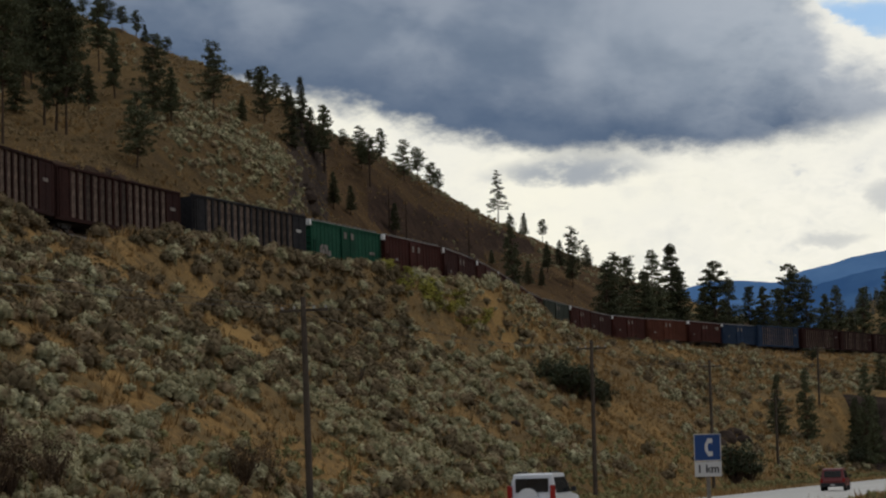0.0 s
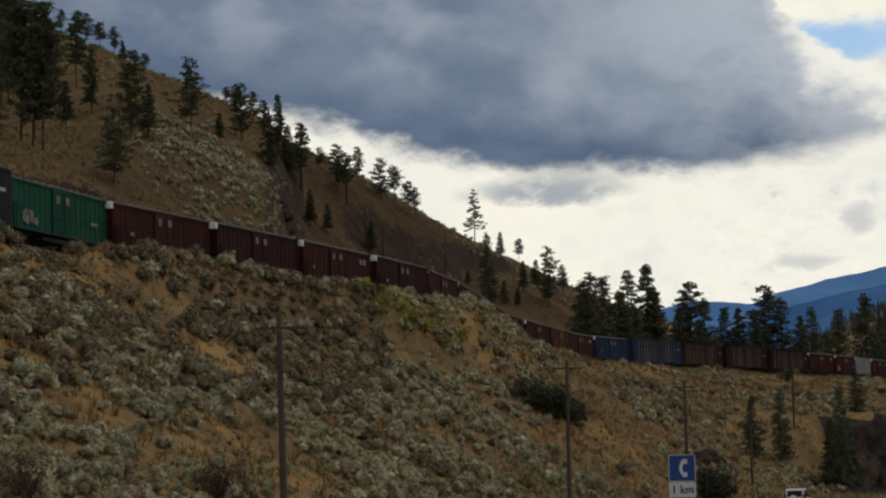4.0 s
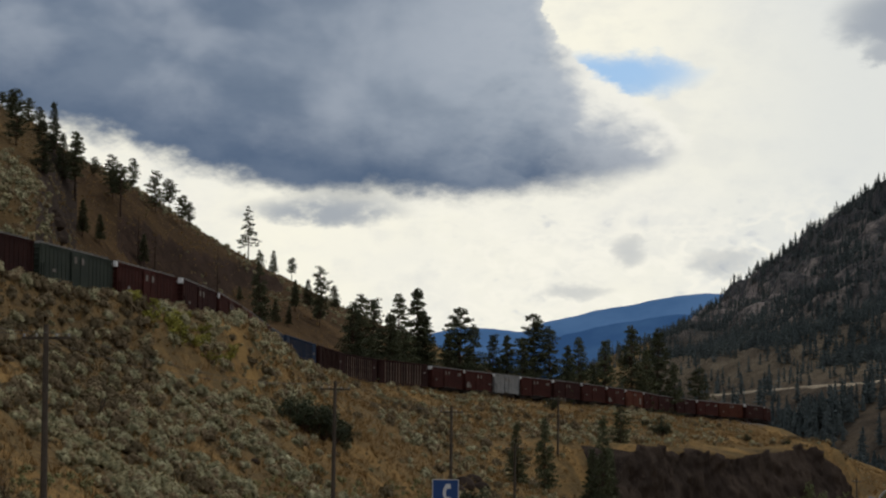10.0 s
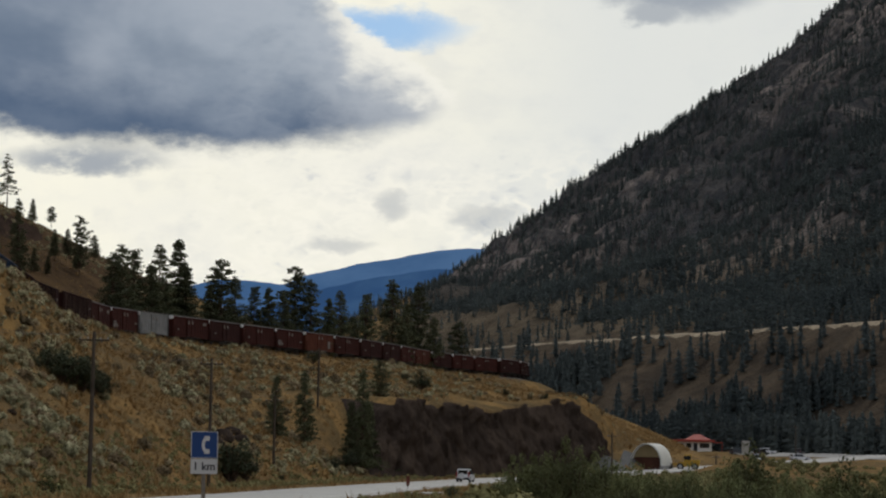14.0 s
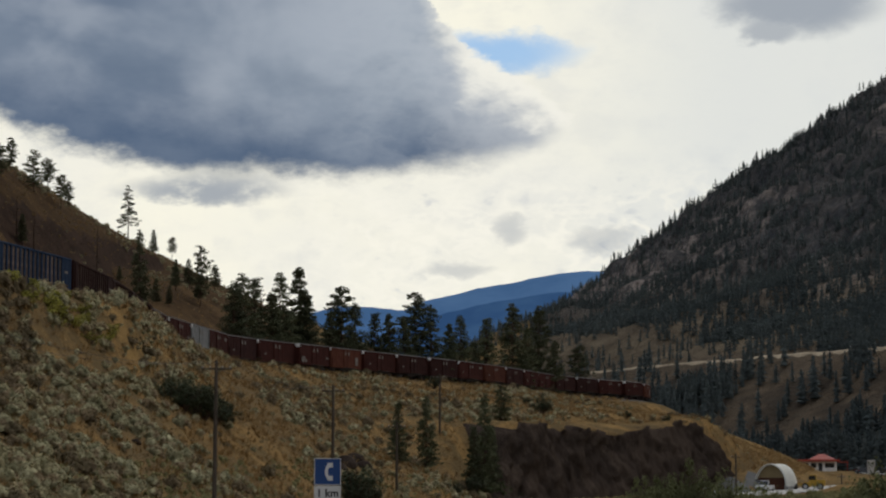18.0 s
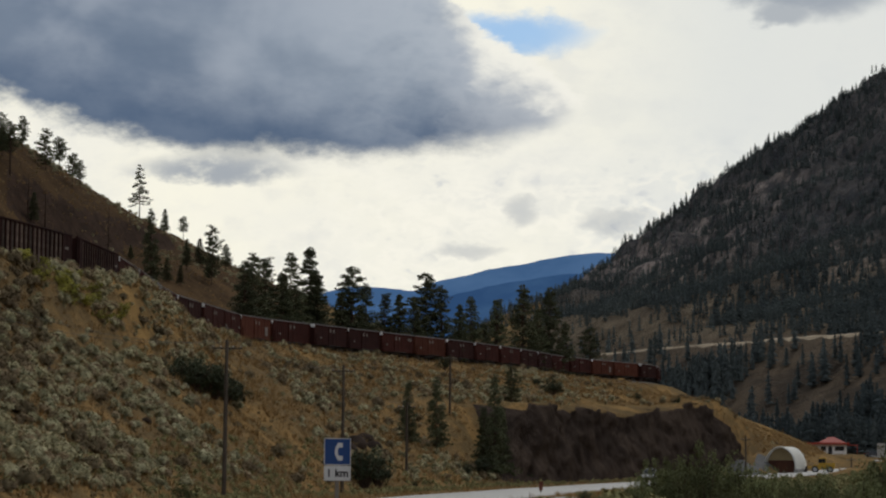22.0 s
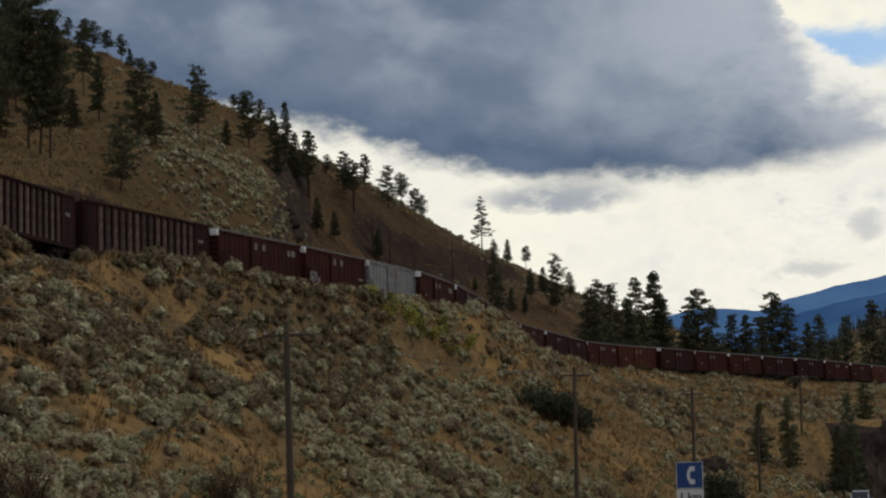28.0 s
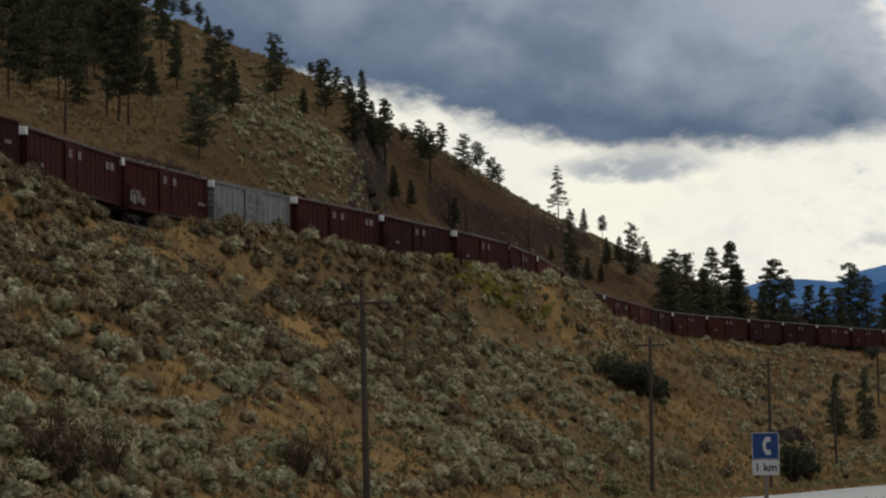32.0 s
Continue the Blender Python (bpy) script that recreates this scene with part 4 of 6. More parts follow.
# ---------------------------------------------------------------- plants
def leaf_cloud(rng, centres, radii, count, size, flat=0.8, shell=0.0):
    """Small leaf triangles strewn through ellipsoids; shell: how far they lie like scales round them."""
    unit = lambda q: q / np.linalg.norm(q, axis=1)[:, None]
    C, R = np.repeat(np.array(centres, float), count, 0), np.repeat(np.array(radii, float), count)[:, None]
    n = len(C)
    d = unit(rng.normal(size=(n, 3)))
    p = C + d * R * np.array([1, 1, flat]) * rng.uniform(0.35, 1.0, (n, 1)) ** 0.6
    a, b = rng.normal(size=(n, 3)), rng.normal(size=(n, 3))
    if shell:
        u = unit(d + np.array([0, 0, 0.35]))
        a, b = a - shell * (a * u).sum(1)[:, None] * u, b - shell * (b * u).sum(1)[:, None] * u
    a, b = unit(a), unit(b)
    s = size * rng.uniform(0.6, 1.4, (n, 1))
    V = np.stack([p - a * s, p + a * s * 0.6 + b * s * 0.7, p + a * s * 0.3 - b * s * 0.8], 1).reshape(-1, 3)
    return V, np.arange(3 * n).reshape(-1, 3)


def pine_meshes(seed, height, spread, bare, shape):
    """Trunk and crown of a conifer. shape: 'pine' open clumps, 'fir' dense spire, 'snag' bare."""
    rng = np.random.RandomState(seed)
    bm = bmesh.new()
    bend = rng.normal(size=2) * height * 0.012
    pts = [(bend[0] * math.sin(3 * t), bend[1] * math.sin(2.4 * t), height * t * 0.97) for t in (0, 0.2, 0.4, 0.6, 0.8, 1.0)]
    r0 = 0.0085 * height + 0.02
    tube(bm, pts, [r0 * 1.15, r0 * 0.85, r0 * 0.7, r0 * 0.5, r0 * 0.3, 0.02], 7)
    at = lambda t: Vector(pts[min(5, int(t * 5))]).lerp(Vector(pts[min(5, int(t * 5) + 1)]), t * 5 - int(t * 5))
    C, Rr = [], []
    n = {"pine": 84, "fir": 120, "snag": 26, "open": 46}[shape]
    for k in range(n):
        t = bare + (0.99 - bare) * ((k + rng.rand()) / n)
        a = rng.rand() * 2 * math.pi
        q = (t - bare) / (1 - bare)
        if shape == "pine":
            reach = spread * (0.35 + 0.65 * math.sin(math.pi * min(1, 0.22 + 0.8 * q))) * rng.uniform(0.45, 1.1)
        else:
            reach = spread * (1.02 - q) ** 0.85 * rng.uniform(0.6, 1.1)
        o = at(t)
        lift = reach * (rng.uniform(-0.15, 0.35) if shape == "pine" else rng.uniform(-0.35, 0.0))
        e = o + Vector((math.cos(a) * reach, math.sin(a) * reach, lift))
        tube(bm, [o, o.lerp(e, 0.55) + Vector((0, 0, -0.04 * reach)), e], [0.035 + 0.006 * height * (1 - q), 0.03, 0.012], 4)
        if shape == "snag":
            continue
        m = 3 if reach > spread * 0.6 else 2 if reach > spread * 0.35 else 1
        for j in range(m):
            C.append(tuple(o.lerp(e, 1.0 - 0.32 * j) + Vector(rng.normal(size=3) * 0.14)))
            Rr.append((0.145 if shape == "pine" else 0.15) * spread * rng.uniform(0.6, 1.45) + 0.1)
    if shape == "pine":
        C.append(pts[-1])
        Rr.append(0.2 * spread)
    trunk = bpy.data.meshes.new("trunk")
    bm.to_mesh(trunk)
    bm.free()
    trunk.materials.append(M["bark"])
    if shape == "snag":
        return trunk, None
    V, Fc = leaf_cloud(rng, C, Rr, 44 if shape == "pine" else 40, 0.0105 * height, 0.55 if shape == "pine" else 0.5, 0.3)
    return trunk, mesh_np("crown", V, Fc, M["needle"])


TREE_KINDS = {}
for key, args in {"pine_a": (1, 14, 3.0, 0.34, "pine"), "pine_b": (2, 14, 2.5, 0.36, "pine"), "pine_c": (3, 14, 3.2, 0.2, "pine"), "pine_d": (4, 14, 2.3, 0.24, "pine"), "pine_e": (11, 14, 2.9, 0.16, "pine"),
                  "fir_a": (5, 14, 2.5, 0.12, "fir"), "fir_b": (6, 14, 3.0, 0.08, "fir"), "fir_c": (7, 14, 2.1, 0.2, "fir"), "lone": (8, 14, 2.5, 0.28, "open"), "snag": (9, 14, 1.3, 0.25, "snag")}.items():
    TREE_KINDS[key] = pine_meshes(*args)
TREE_WORDS = {"pine": ("tall ponderosa pine with open dark crown", "pine tree", "pine_tree"), "fir": ("dense dark conical fir", "fir tree", "fir_tree"), "snag": ("bare grey dead tree", "dead tree", "dead_tree"),
              "lone": ("slender lone pine", "pine tree", "pine_tree")}
made_trees = {}


def tree(kind, x, y, height, turn, where, sink=0.15, full=1.0):
    trunk, crown = TREE_KINDS[kind]
    words, cat, name = TREE_WORDS[kind.split("_")[0]]
    t = new(name)
    k = height / 14.0
    full *= float(np.interp(height, [3, 6, 9, 13], [1.5, 1.35, 1.0, 0.78])) * {"lone": 1.5, "snag": 2.0}.get(kind, 1.0)
    t.matrix_basis = pose(x, y, land_at(x, y) - sink, 0, 0, turn) @ Matrix.Diagonal((k * full, k * full, k, 1))
    link_mesh("trunk", trunk, t)
    if crown:
        link_mesh("crown", crown, t)
    return tagged(t, "%s, %s" % (words, where), cat, "trees of the hillside")


for k, (kind, x, y, h) in enumerate((
        ("pine_b", -53.0, 169.3, 13.0), ("pine_d", -58.5, 192.3, 12.3), ("pine_c", -50.0, 151.0, 6.7), ("pine_b", -84.8, 245.9, 11.2), ("pine_b", -51.7, 185.2, 13.9), ("pine_d", -62.0, 219.8, 10.4),
        ("pine_c", -76.6, 265.4, 8.9), ("fir_b", -60.6, 221.8, 4.9), ("pine_e", -55.8, 218.2, 16.3), ("pine_b", -57.3, 219.7, 14.8), ("pine_d", -54.7, 217.7, 14.4), ("pine_b", -68.8, 290.9, 9.0),
        ("fir_c", -62.2, 270.7, 8.3), ("pine_c", -44.4, 201.1, 6.9), ("pine_e", -49.6, 232.9, 9.2), ("fir_c", -48.4, 235.7, 5.8), ("pine_c", -54.1, 288.9, 9.0), ("fir_c", -51.0, 292.0, 3.9),
        ("pine_c", -63.8, 198.1, 10.4), ("fir_b", -73.6, 249.3, 8.7), ("pine_e", -69.7, 262.0, 13.0), ("pine_c", -66.7, 268.5, 11.3), ("fir_c", -62.9, 260.8, 5.5), ("pine_e", -51.6, 312.1, 7.6),
        ("fir_b", -47.4, 308.3, 7.3), ("fir_b", -55.8, 383.2, 8.0), ("pine_b", -54.0, 386.0, 12.1),
        )):
    tree(kind, x, y, h, (k * 137) % 360, "on the hillside")
for k, (kind, x, y, h) in enumerate((
        ("pine_d", -90.2, 371.1, 4.0), ("pine_a", -89.2, 378.1, 4.6), ("pine_c", -88.4, 380.5, 4.8), ("pine_a", -86.2, 380.9, 4.5), ("pine_d", -85.7, 389.6, 4.7), ("fir_c", -82.0, 378.9, 3.7),
        ("pine_c", -83.3, 395.1, 2.5), ("pine_a", -78.1, 377.8, 3.1), ("pine_a", -67.2, 391.5, 2.9), ("pine_c", -64.1, 382.9, 4.7), ("pine_d", -61.6, 384.3, 5.2), ("pine_d", -58.5, 375.2, 5.7),
        ("fir_a", -57.5, 384.1, 8.8), ("pine_e", -56.5, 427.0, 3.6), ("pine_e", -52.7, 421.1, 6.8), ("pine_b", -49.8, 410.8, 8.2), ("pine_d", -53.7, 462.0, 7.1), ("pine_e", -47.1, 443.3, 8.1),
        ("pine_a", -47.5, 471.6, 7.0), ("pine_b", -44.0, 462.9, 6.9), ("pine_d", -46.2, 503.0, 5.3), ("lone", -38.5, 573.4, 13.4),
        )):
    tree(kind, x, y, h, (k * 137) % 360, "on the skyline")
for k, (kind, x, y, h) in enumerate((
        ("snag", -33.3, 417.6, 12.4), ("fir_b", -26.7, 430.5, 13.9), ("fir_c", -31.3, 553.8, 6.4), ("pine_b", -30.3, 621.0, 6.3), ("fir_b", -21.3, 508.0, 6.0), ("pine_c", -17.5, 474.1, 12.3),
        ("pine_d", -17.0, 549.6, 6.7), ("fir_c", -22.5, 477.3, 6.7), ("fir_c", -51.5, 413.8, 6.0), ("fir_c", -44.5, 402.0, 5.8), ("snag", -43.0, 406.0, 7.2), ("fir_c", -50.1, 366.4, 6.2),
        ("snag", -49.2, 407.1, 8.8), ("fir_c", -48.5, 374.3, 4.9), ("fir_c", -18.1, 480.6, 5.1), ("snag", -54.1, 386.2, 12.1), ("fir_a", -24.8, 448.1, 4.8), ("fir_c", -22.3, 449.8, 4.2),
        ("snag", -45.4, 401.5, 8.2), ("fir_c", -31.7, 449.5, 3.2),
        )):
    tree(kind, x, y, h, (k * 137) % 360, "in the hillside gully")
for k, (kind, x, y, h) in enumerate((
        ("fir_b", -8.8, 383.8, 14.8), ("fir_b", -7.4, 390.7, 16.5), ("fir_a", -5.7, 401.0, 14.8), ("fir_b", -1.4, 410.0, 17.2), ("fir_a", -2.8, 400.7, 14.2), ("fir_c", 1.5, 417.4, 18.8),
        ("fir_a", 3.1, 416.1, 14.8), ("pine_d", 9.5, 436.6, 17.3), ("fir_a", 7.5, 433.4, 12.0), ("fir_b", 12.4, 445.6, 13.3), ("fir_a", 16.1, 451.3, 13.1), ("fir_c", 18.8, 453.0, 13.7),
        ("fir_a", 22.1, 460.4, 13.2), ("pine_d", 24.8, 472.6, 18.3), ("fir_b", 28.3, 475.0, 16.5), ("fir_c", 32.5, 485.7, 13.6), ("fir_b", 35.6, 495.8, 15.6), ("fir_a", 38.9, 504.7, 10.6),
        ("fir_a", 42.3, 512.5, 16.3), ("fir_b", 50.6, 538.2, 20.9), ("fir_b", 58.2, 557.7, 21.6), ("fir_a", 54.8, 549.4, 16.3), ("fir_b", 64.2, 575.4, 14.4), ("pine_e", 71.7, 589.5, 13.7),
        )):
    tree(kind, x, y, h, (k * 137) % 360, "beside the railway track", full=1.6)
for k, (kind, x, y, h) in enumerate((
        ("fir_a", 14.6, 320.0, 8.9), ("fir_b", 19.0, 329.8, 10.3), ("fir_b", 27.2, 334, 14.6), ("fir_a", 25.6, 332, 9.5), ("fir_a", 28.6, 338, 10.5), ("pine_c", 33.2, 374.6, 7.0),
        )):
    tree(kind, x, y, h, (k * 137) % 360, "on the lower slope")
for k in range(22):
    # the thick stand on the hill above the far end of the cut bank
    r = 215 + (k * 61) % 130
    x, y = polar(-20.5 + (k * 0.37 * 1.618 * 7) % 5.6, r)
    tree(("pine_c", "fir_b", "pine_e", "fir_a", "pine_a")[k % 5], x, y, 9 + (k * 37) % 60 / 10, k * 77, "on the hillside")


def joined(name, base, placing, mat, rounded=False):
    """One mesh out of many turned and scaled copies of small meshes. base: list of (V, F); placing: rows of x, y, z, scale, turn, stretch, which."""
    Vs, Fs, off = [], [], 0
    for x, y, z, s, a, st, w in placing:
        V, Fc = base[int(w)]
        c, n = math.cos(a) * s, math.sin(a) * s
        Q = np.stack([V[:, 0] * c - V[:, 1] * n + x, V[:, 0] * n + V[:, 1] * c + y, V[:, 2] * s * st + z], 1)
        Vs.append(Q)
        Fs.append(Fc + off)
        off += len(V)
    return mesh_np(name, np.concatenate(Vs), np.concatenate(Fs), mat, rounded)


def ball(n, m):
    """Directions of a coarse ball: m rings of n, and its top."""
    out, Fc = [], []
    for j in range(m):
        t = -0.5 + 1.25 * j / m
        for i in range(n):
            a = 6.2832 * (i + 0.5 * (j % 2)) / n
            out.append((math.cos(a) * math.cos(t), math.sin(a) * math.cos(t), math.sin(t)))
    out.append((0, 0, 1))
    for j in range(m - 1):
        for i in range(n):
            p, q = j * n + i, j * n + (i + 1) % n
            Fc += [(p, q, q + n), (p, q + n, p + n)]
    Fc += [((m - 1) * n + i, (m - 1) * n + (i + 1) % n, m * n) for i in range(n)]
    return np.array(out), np.array(Fc)


def sage_shapes(lumps, n, m, leaves, size):
    """Rounded bushes: a huddle of leafy lumps like a cauliflower, with sprigs standing out."""
    D, F0 = ball(n, m)
    out = []
    for seed in range(9):
        rng = np.random.RandomState(40 + seed)
        V, Fc, off = [], [], 0
        wide = rng.uniform(0.8, 1.2)
        for k in range(lumps):
            a = 6.2832 * (k * 0.382 + 0.1 * rng.rand())
            q = 0.33 * math.sqrt((k + 0.2) / lumps) * wide
            r = rng.uniform(0.14, 0.235) * (1.15 - 0.6 * q)
            c = np.array((math.cos(a) * q, math.sin(a) * q, 0.09 + 0.30 * (1 - (q / 0.42) ** 2) + rng.uniform(-0.06, 0.06)))
            P = c + D * r * np.array((1, 1, rng.uniform(0.8, 1.15))) * rng.uniform(0.86, 1.12, (len(D), 1))
            V.append(P)
            Fc.append(F0 + off)
            off += len(D)
            for _ in range(leaves):
                d = rng.normal(size=3) + np.array((0, 0, 0.7))
                d /= np.linalg.norm(d)
                w = rng.normal(size=3)
                w -= 0.9 * (w @ d) * d
                w /= np.linalg.norm(w)
                p, s1 = c + d * r * rng.uniform(0.9, 1.12), size * rng.uniform(0.6, 1.4)
                u = np.cross(d, w)
                V.append(np.array((p - w * s1 * 0.6, p + w * s1 * 0.6, p + u * s1 * 0.9 + d * s1 * rng.uniform(0.0, 0.7))))
                Fc.append(np.array([(off, off + 1, off + 2)]))
                off += 3
        # trunk skirt down to the soil
        e = [(math.cos(6.2832 * i / 7) * 0.26 * wide, math.sin(6.2832 * i / 7) * 0.26 * wide) for i in range(7)]
        V.append(np.array([(x * 0.4, y * 0.4, -0.4) for x, y in e] + [(x * 0.6, y * 0.6, 0.2) for x, y in e]))
        Fc.append(np.array([(off + i, off + (i + 1) % 7, off + 7 + (i + 1) % 7) for i in range(7)] + [(off + i, off + 7 + (i + 1) % 7, off + 7 + i) for i in range(7)]))
        out.append((np.concatenate(V), np.concatenate(Fc)))
    return out


SAGE_NEAR = sage_shapes(11, 5, 2, 34, 0.07)
SAGE, SAGE_FAR = sage_shapes(9, 5, 2, 20, 0.085), sage_shapes(5, 5, 2, 10, 0.11)
WEED, SCRUB = sage_shapes(3, 4, 2, 14, 0.12), sage_shapes(3, 4, 2, 6, 0.13)


def tuft_shapes():
    out = []
    for seed in range(4):
        rng = np.random.RandomState(80 + seed)
        V, Fc = [], []
        for i in range(11):
            a, k = rng.rand() * 6.28, len(V)
            o = rng.normal(size=2) * 0.09
            h = rng.uniform(0.2, 0.42)
            V += [(o[0] + 0.025 * math.sin(a), o[1] - 0.025 * math.cos(a), 0), (o[0] - 0.025 * math.sin(a), o[1] + 0.025 * math.cos(a), 0), (o[0] * 2 + math.cos(a) * h * 0.55, o[1] * 2 + math.sin(a) * h * 0.55, h)]
            Fc.append((k, k + 1, k + 2))
        out.append((np.array(V), np.array(Fc)))
    return out


def scatter(seed, n, x0, x1, y0, y1):
    rng = np.random.RandomState(seed)
    return rng, rng.uniform(x0, x1, n), rng.uniform(y0, y1, n)


def plant(name, shapes, rng, x, y, lo, hi, mat, label, category, sink=0.1, st=(0.8, 1.25), rounded=False):
    k = len(x)
    rows = np.stack([x, y, land(x, y) - sink, lo + (hi - lo) * rng.rand(k) ** 1.5, rng.rand(k) * 6.28, rng.uniform(st[0], st[1], k), rng.randint(0, len(shapes), k)], 1)
    return tagged(link_mesh(name, joined(name, shapes, rows, mat, rounded)), label, category, kind="stuff")


def lattice(seed, step, x0, x1, y0, y1):
    """Jittered grid, so that bushes keep their distance."""
    rng = np.random.RandomState(seed)
    x, y = np.meshgrid(np.arange(x0, x1, step), np.arange(y0, y1, step))
    x, y = x.ravel(), y.ravel()
    return rng, x + rng.uniform(-0.48, 0.48, len(x)) * step, y + rng.uniform(-0.48, 0.48, len(y)) * step


def build_sage():
    rng, x, y = lattice(21, 1.08, -75, 110, 55, 520)
    P = np.stack([x, y], 1)
    dF, sF, wF = nearest(P, FOOT)
    dT, sT, _ = nearest(P, TRACK)
    az = np.degrees(np.arctan2(x, y))
    w = dF / (dF + dT)
    lush = LUMPS.at(x, y, 16, 3)
    gaps = LUMPS.at(x * 0.45, y, 5.5, 2)
    bare = np.exp(-(((x + 20.8) / 2.7) ** 2 + ((y - 126) / 13) ** 2)) * 1.2 + 0.6 * np.exp(-(((x + 27) / 2.5) ** 2 + ((y - 114) / 6) ** 2)) + 0.3 * np.exp(-(((az + 2.5) / 2.5) ** 2 + ((y - 190) / 25) ** 2))
    for cx, cy, sx, sy in ((-18.4, 131.7, 1.8, 8.2), (-21.8, 135.1, 1.2, 6.7), (-27.6, 161.9, 1.6, 5.8), (-30.5, 116.9, 1.1, 2.8), (-31.9, 164.9, 0.8, 2.8), (-33.6, 114.5, 0.9, 3.3), (-6.4, 307.1, 2.9, 64.9), (-1.9, 248.6, 3.1, 20.5), (-26.2, 115.6, 0.8, 2.8)):
        bare = bare + 1.1 * np.exp(-(((x - cx) / sx) ** 2 + ((y - cy) / sy) ** 2))
    base = np.interp(az, [-15, -9, -6, -3.5, -1, 2, 8], [0.98, 0.97, 0.78, 0.46, 0.24, 0.18, 0.24]) + 0.25 * smooth(w, 0.6, 0.9) * (y < 330) + 0.15 * (1 - smooth(dF, 3, 9))
    dens = np.clip(base + 0.6 * lush + 0.85 * gaps - bare - 0.8 * np.exp(-(((x + 20.5) / 3.2) ** 2 + ((y - 215) / 9) ** 2)), 0.03, 0.96) * np.clip(1.15 - np.clip(y - 230, 0, 300) / 230, 0.5, 1)
    keep = (sF > 0) & (sT < 0) & (dT > 3.6) & (dF > 1.0) & (az > -23) & (rng.rand(len(x)) < dens) & ~((wF > CUT0 - 5) & (wF < 580) & (dF < 11))
    x, y, dT, az = x[keep], y[keep], dT[keep], az[keep]
    dusky = rng.rand(len(x)) < np.clip(0.12 + 0.55 * (1 - smooth(dT, 8, 28)) * (az < -6) + 0.5 * LUMPS.at(x, y, 11), 0.02, 0.7)
    plant("dark_brush", SAGE, rng, x[dusky], y[dusky], 0.8, 2.0, M["dark_brush"], "dark olive and brown brush among the sagebrush", "brush", rounded=True)
    x, y, dT = x[~dusky], y[~dusky], dT[~dusky]
    near, close = (y < 225) & (y >= 112), y < 112
    plant("sagebrush", SAGE_NEAR, rng, x[close], y[close], 0.7, 1.95, M["sage"], "leafy grey-green sagebrush at the foot of the slope", "sagebrush", rounded=True)
    plant("sagebrush", SAGE, rng, x[near], y[near], 0.7, 1.95, M["sage"], "grey-green sagebrush covering the lower slope", "sagebrush", rounded=True)
    plant("distant_sagebrush", SAGE_FAR, rng, x[y >= 225], y[y >= 225], 0.65, 1.9, M["sage"], "grey-green sagebrush scattered on the dry slope", "sagebrush", rounded=True)
    # small scrub between the bushes and over the upper hill
    rng, x, y = lattice(24, 0.95, -140, 110, 60, 520)
    P = np.stack([x, y], 1)
    dF, sF, wF = nearest(P, FOOT)
    dT, sT, _ = nearest(P, TRACK)
    dR, sR, _ = nearest(P, CREST)
    az = np.degrees(np.arctan2(x, y))
    r = np.hypot(x, y)
    keep = (sF > 0) & (dT > 4.5) & (sR < 0) & (az > -21) & (az < 11) & (rng.rand(len(x)) < np.clip(0.36 + 0.7 * LUMPS.at(x, y, 12), 0.05, 1) * np.interp(az, [-8, -5, -1, 3, 5], [2.6, 1.4, 0.4, 0.3, 0.8]) * np.where(sT > 0, 0.5, 1.0) * np.clip(330 / r - 0.4, 0.2, 1)) & ~((wF > CUT0 - 5) & (wF < 580) & (dF < 11))
    plant("low_scrub", SCRUB, rng, x[keep], y[keep], 0.25, 0.8, M["scrub"], "low brown scrub and dry weeds", "scrub")
    # the patches above the railway
    rng, x, y = lattice(22, 1.15, -140, 60, 120, 640)
    P = np.stack([x, y], 1)
    dT, sT, _ = nearest(P, TRACK)
    dR, sR, _ = nearest(P, CREST)
    az = np.degrees(np.arctan2(x, y))
    patch = np.exp(-(((az + 10.3) / 1.7) ** 4 + ((np.hypot(x, y) - 252) / 34) ** 4))
    dens = np.clip(0.0 + 0.30 * LUMPS.at(x, y, 20) + 0.95 * patch, 0, 0.85)
    keep = (sT > 0) & (dT > 8) & (sR < 0) & (az > -22) & (az < 2) & (rng.rand(len(x)) < dens)
    plant("upper_sagebrush", SAGE_FAR, rng, x[keep], y[keep], 0.7, 1.7, M["sage"], "scattered sagebrush on the upper hillside", "sagebrush", rounded=True)
    # dry bunch grass
    rng, x, y = scatter(23, 42000, -110, 115, 50, 520)
    P = np.stack([x, y], 1)
    dW, sW, _ = nearest(P, ROAD)
    dT, _, _ = nearest(P, TRACK)
    az = np.degrees(np.arctan2(x, y))
    keep = (dW > 5.6) & (dT > 3.5) & (az > -22) & (az < 14) & (rng.rand(len(x)) < np.clip(0.55 + LUMPS.at(x, y, 9), 0.1, 1)) & (rng.rand(len(x)) < np.clip(300 / np.hypot(x, y) - 0.35, 0.15, 1))
    plant("dry_grass", tuft_shapes(), rng, x[keep], y[keep], 0.8, 1.9, M["dry_grass"], "tufts of dry tan bunch grass", "grass", 0.02)
    rng, x, y = scatter(27, 62000, -46, 130, 72, 600)
    P = np.stack([x, y], 1)
    dF, sF, wF = nearest(P, FOOT)
    dT, sT, _ = nearest(P, TRACK)
    keep = (sF > 0) & (sT < 0) & (dT > 3.5) & ~((wF > CUT0 - 5) & (dF < 4))
    plant("slope_grass", tuft_shapes(), rng, x[keep], y[keep], 0.8, 2.4, M["dry_grass"], "dry tan grass between the sagebrush", "grass", 0.02)


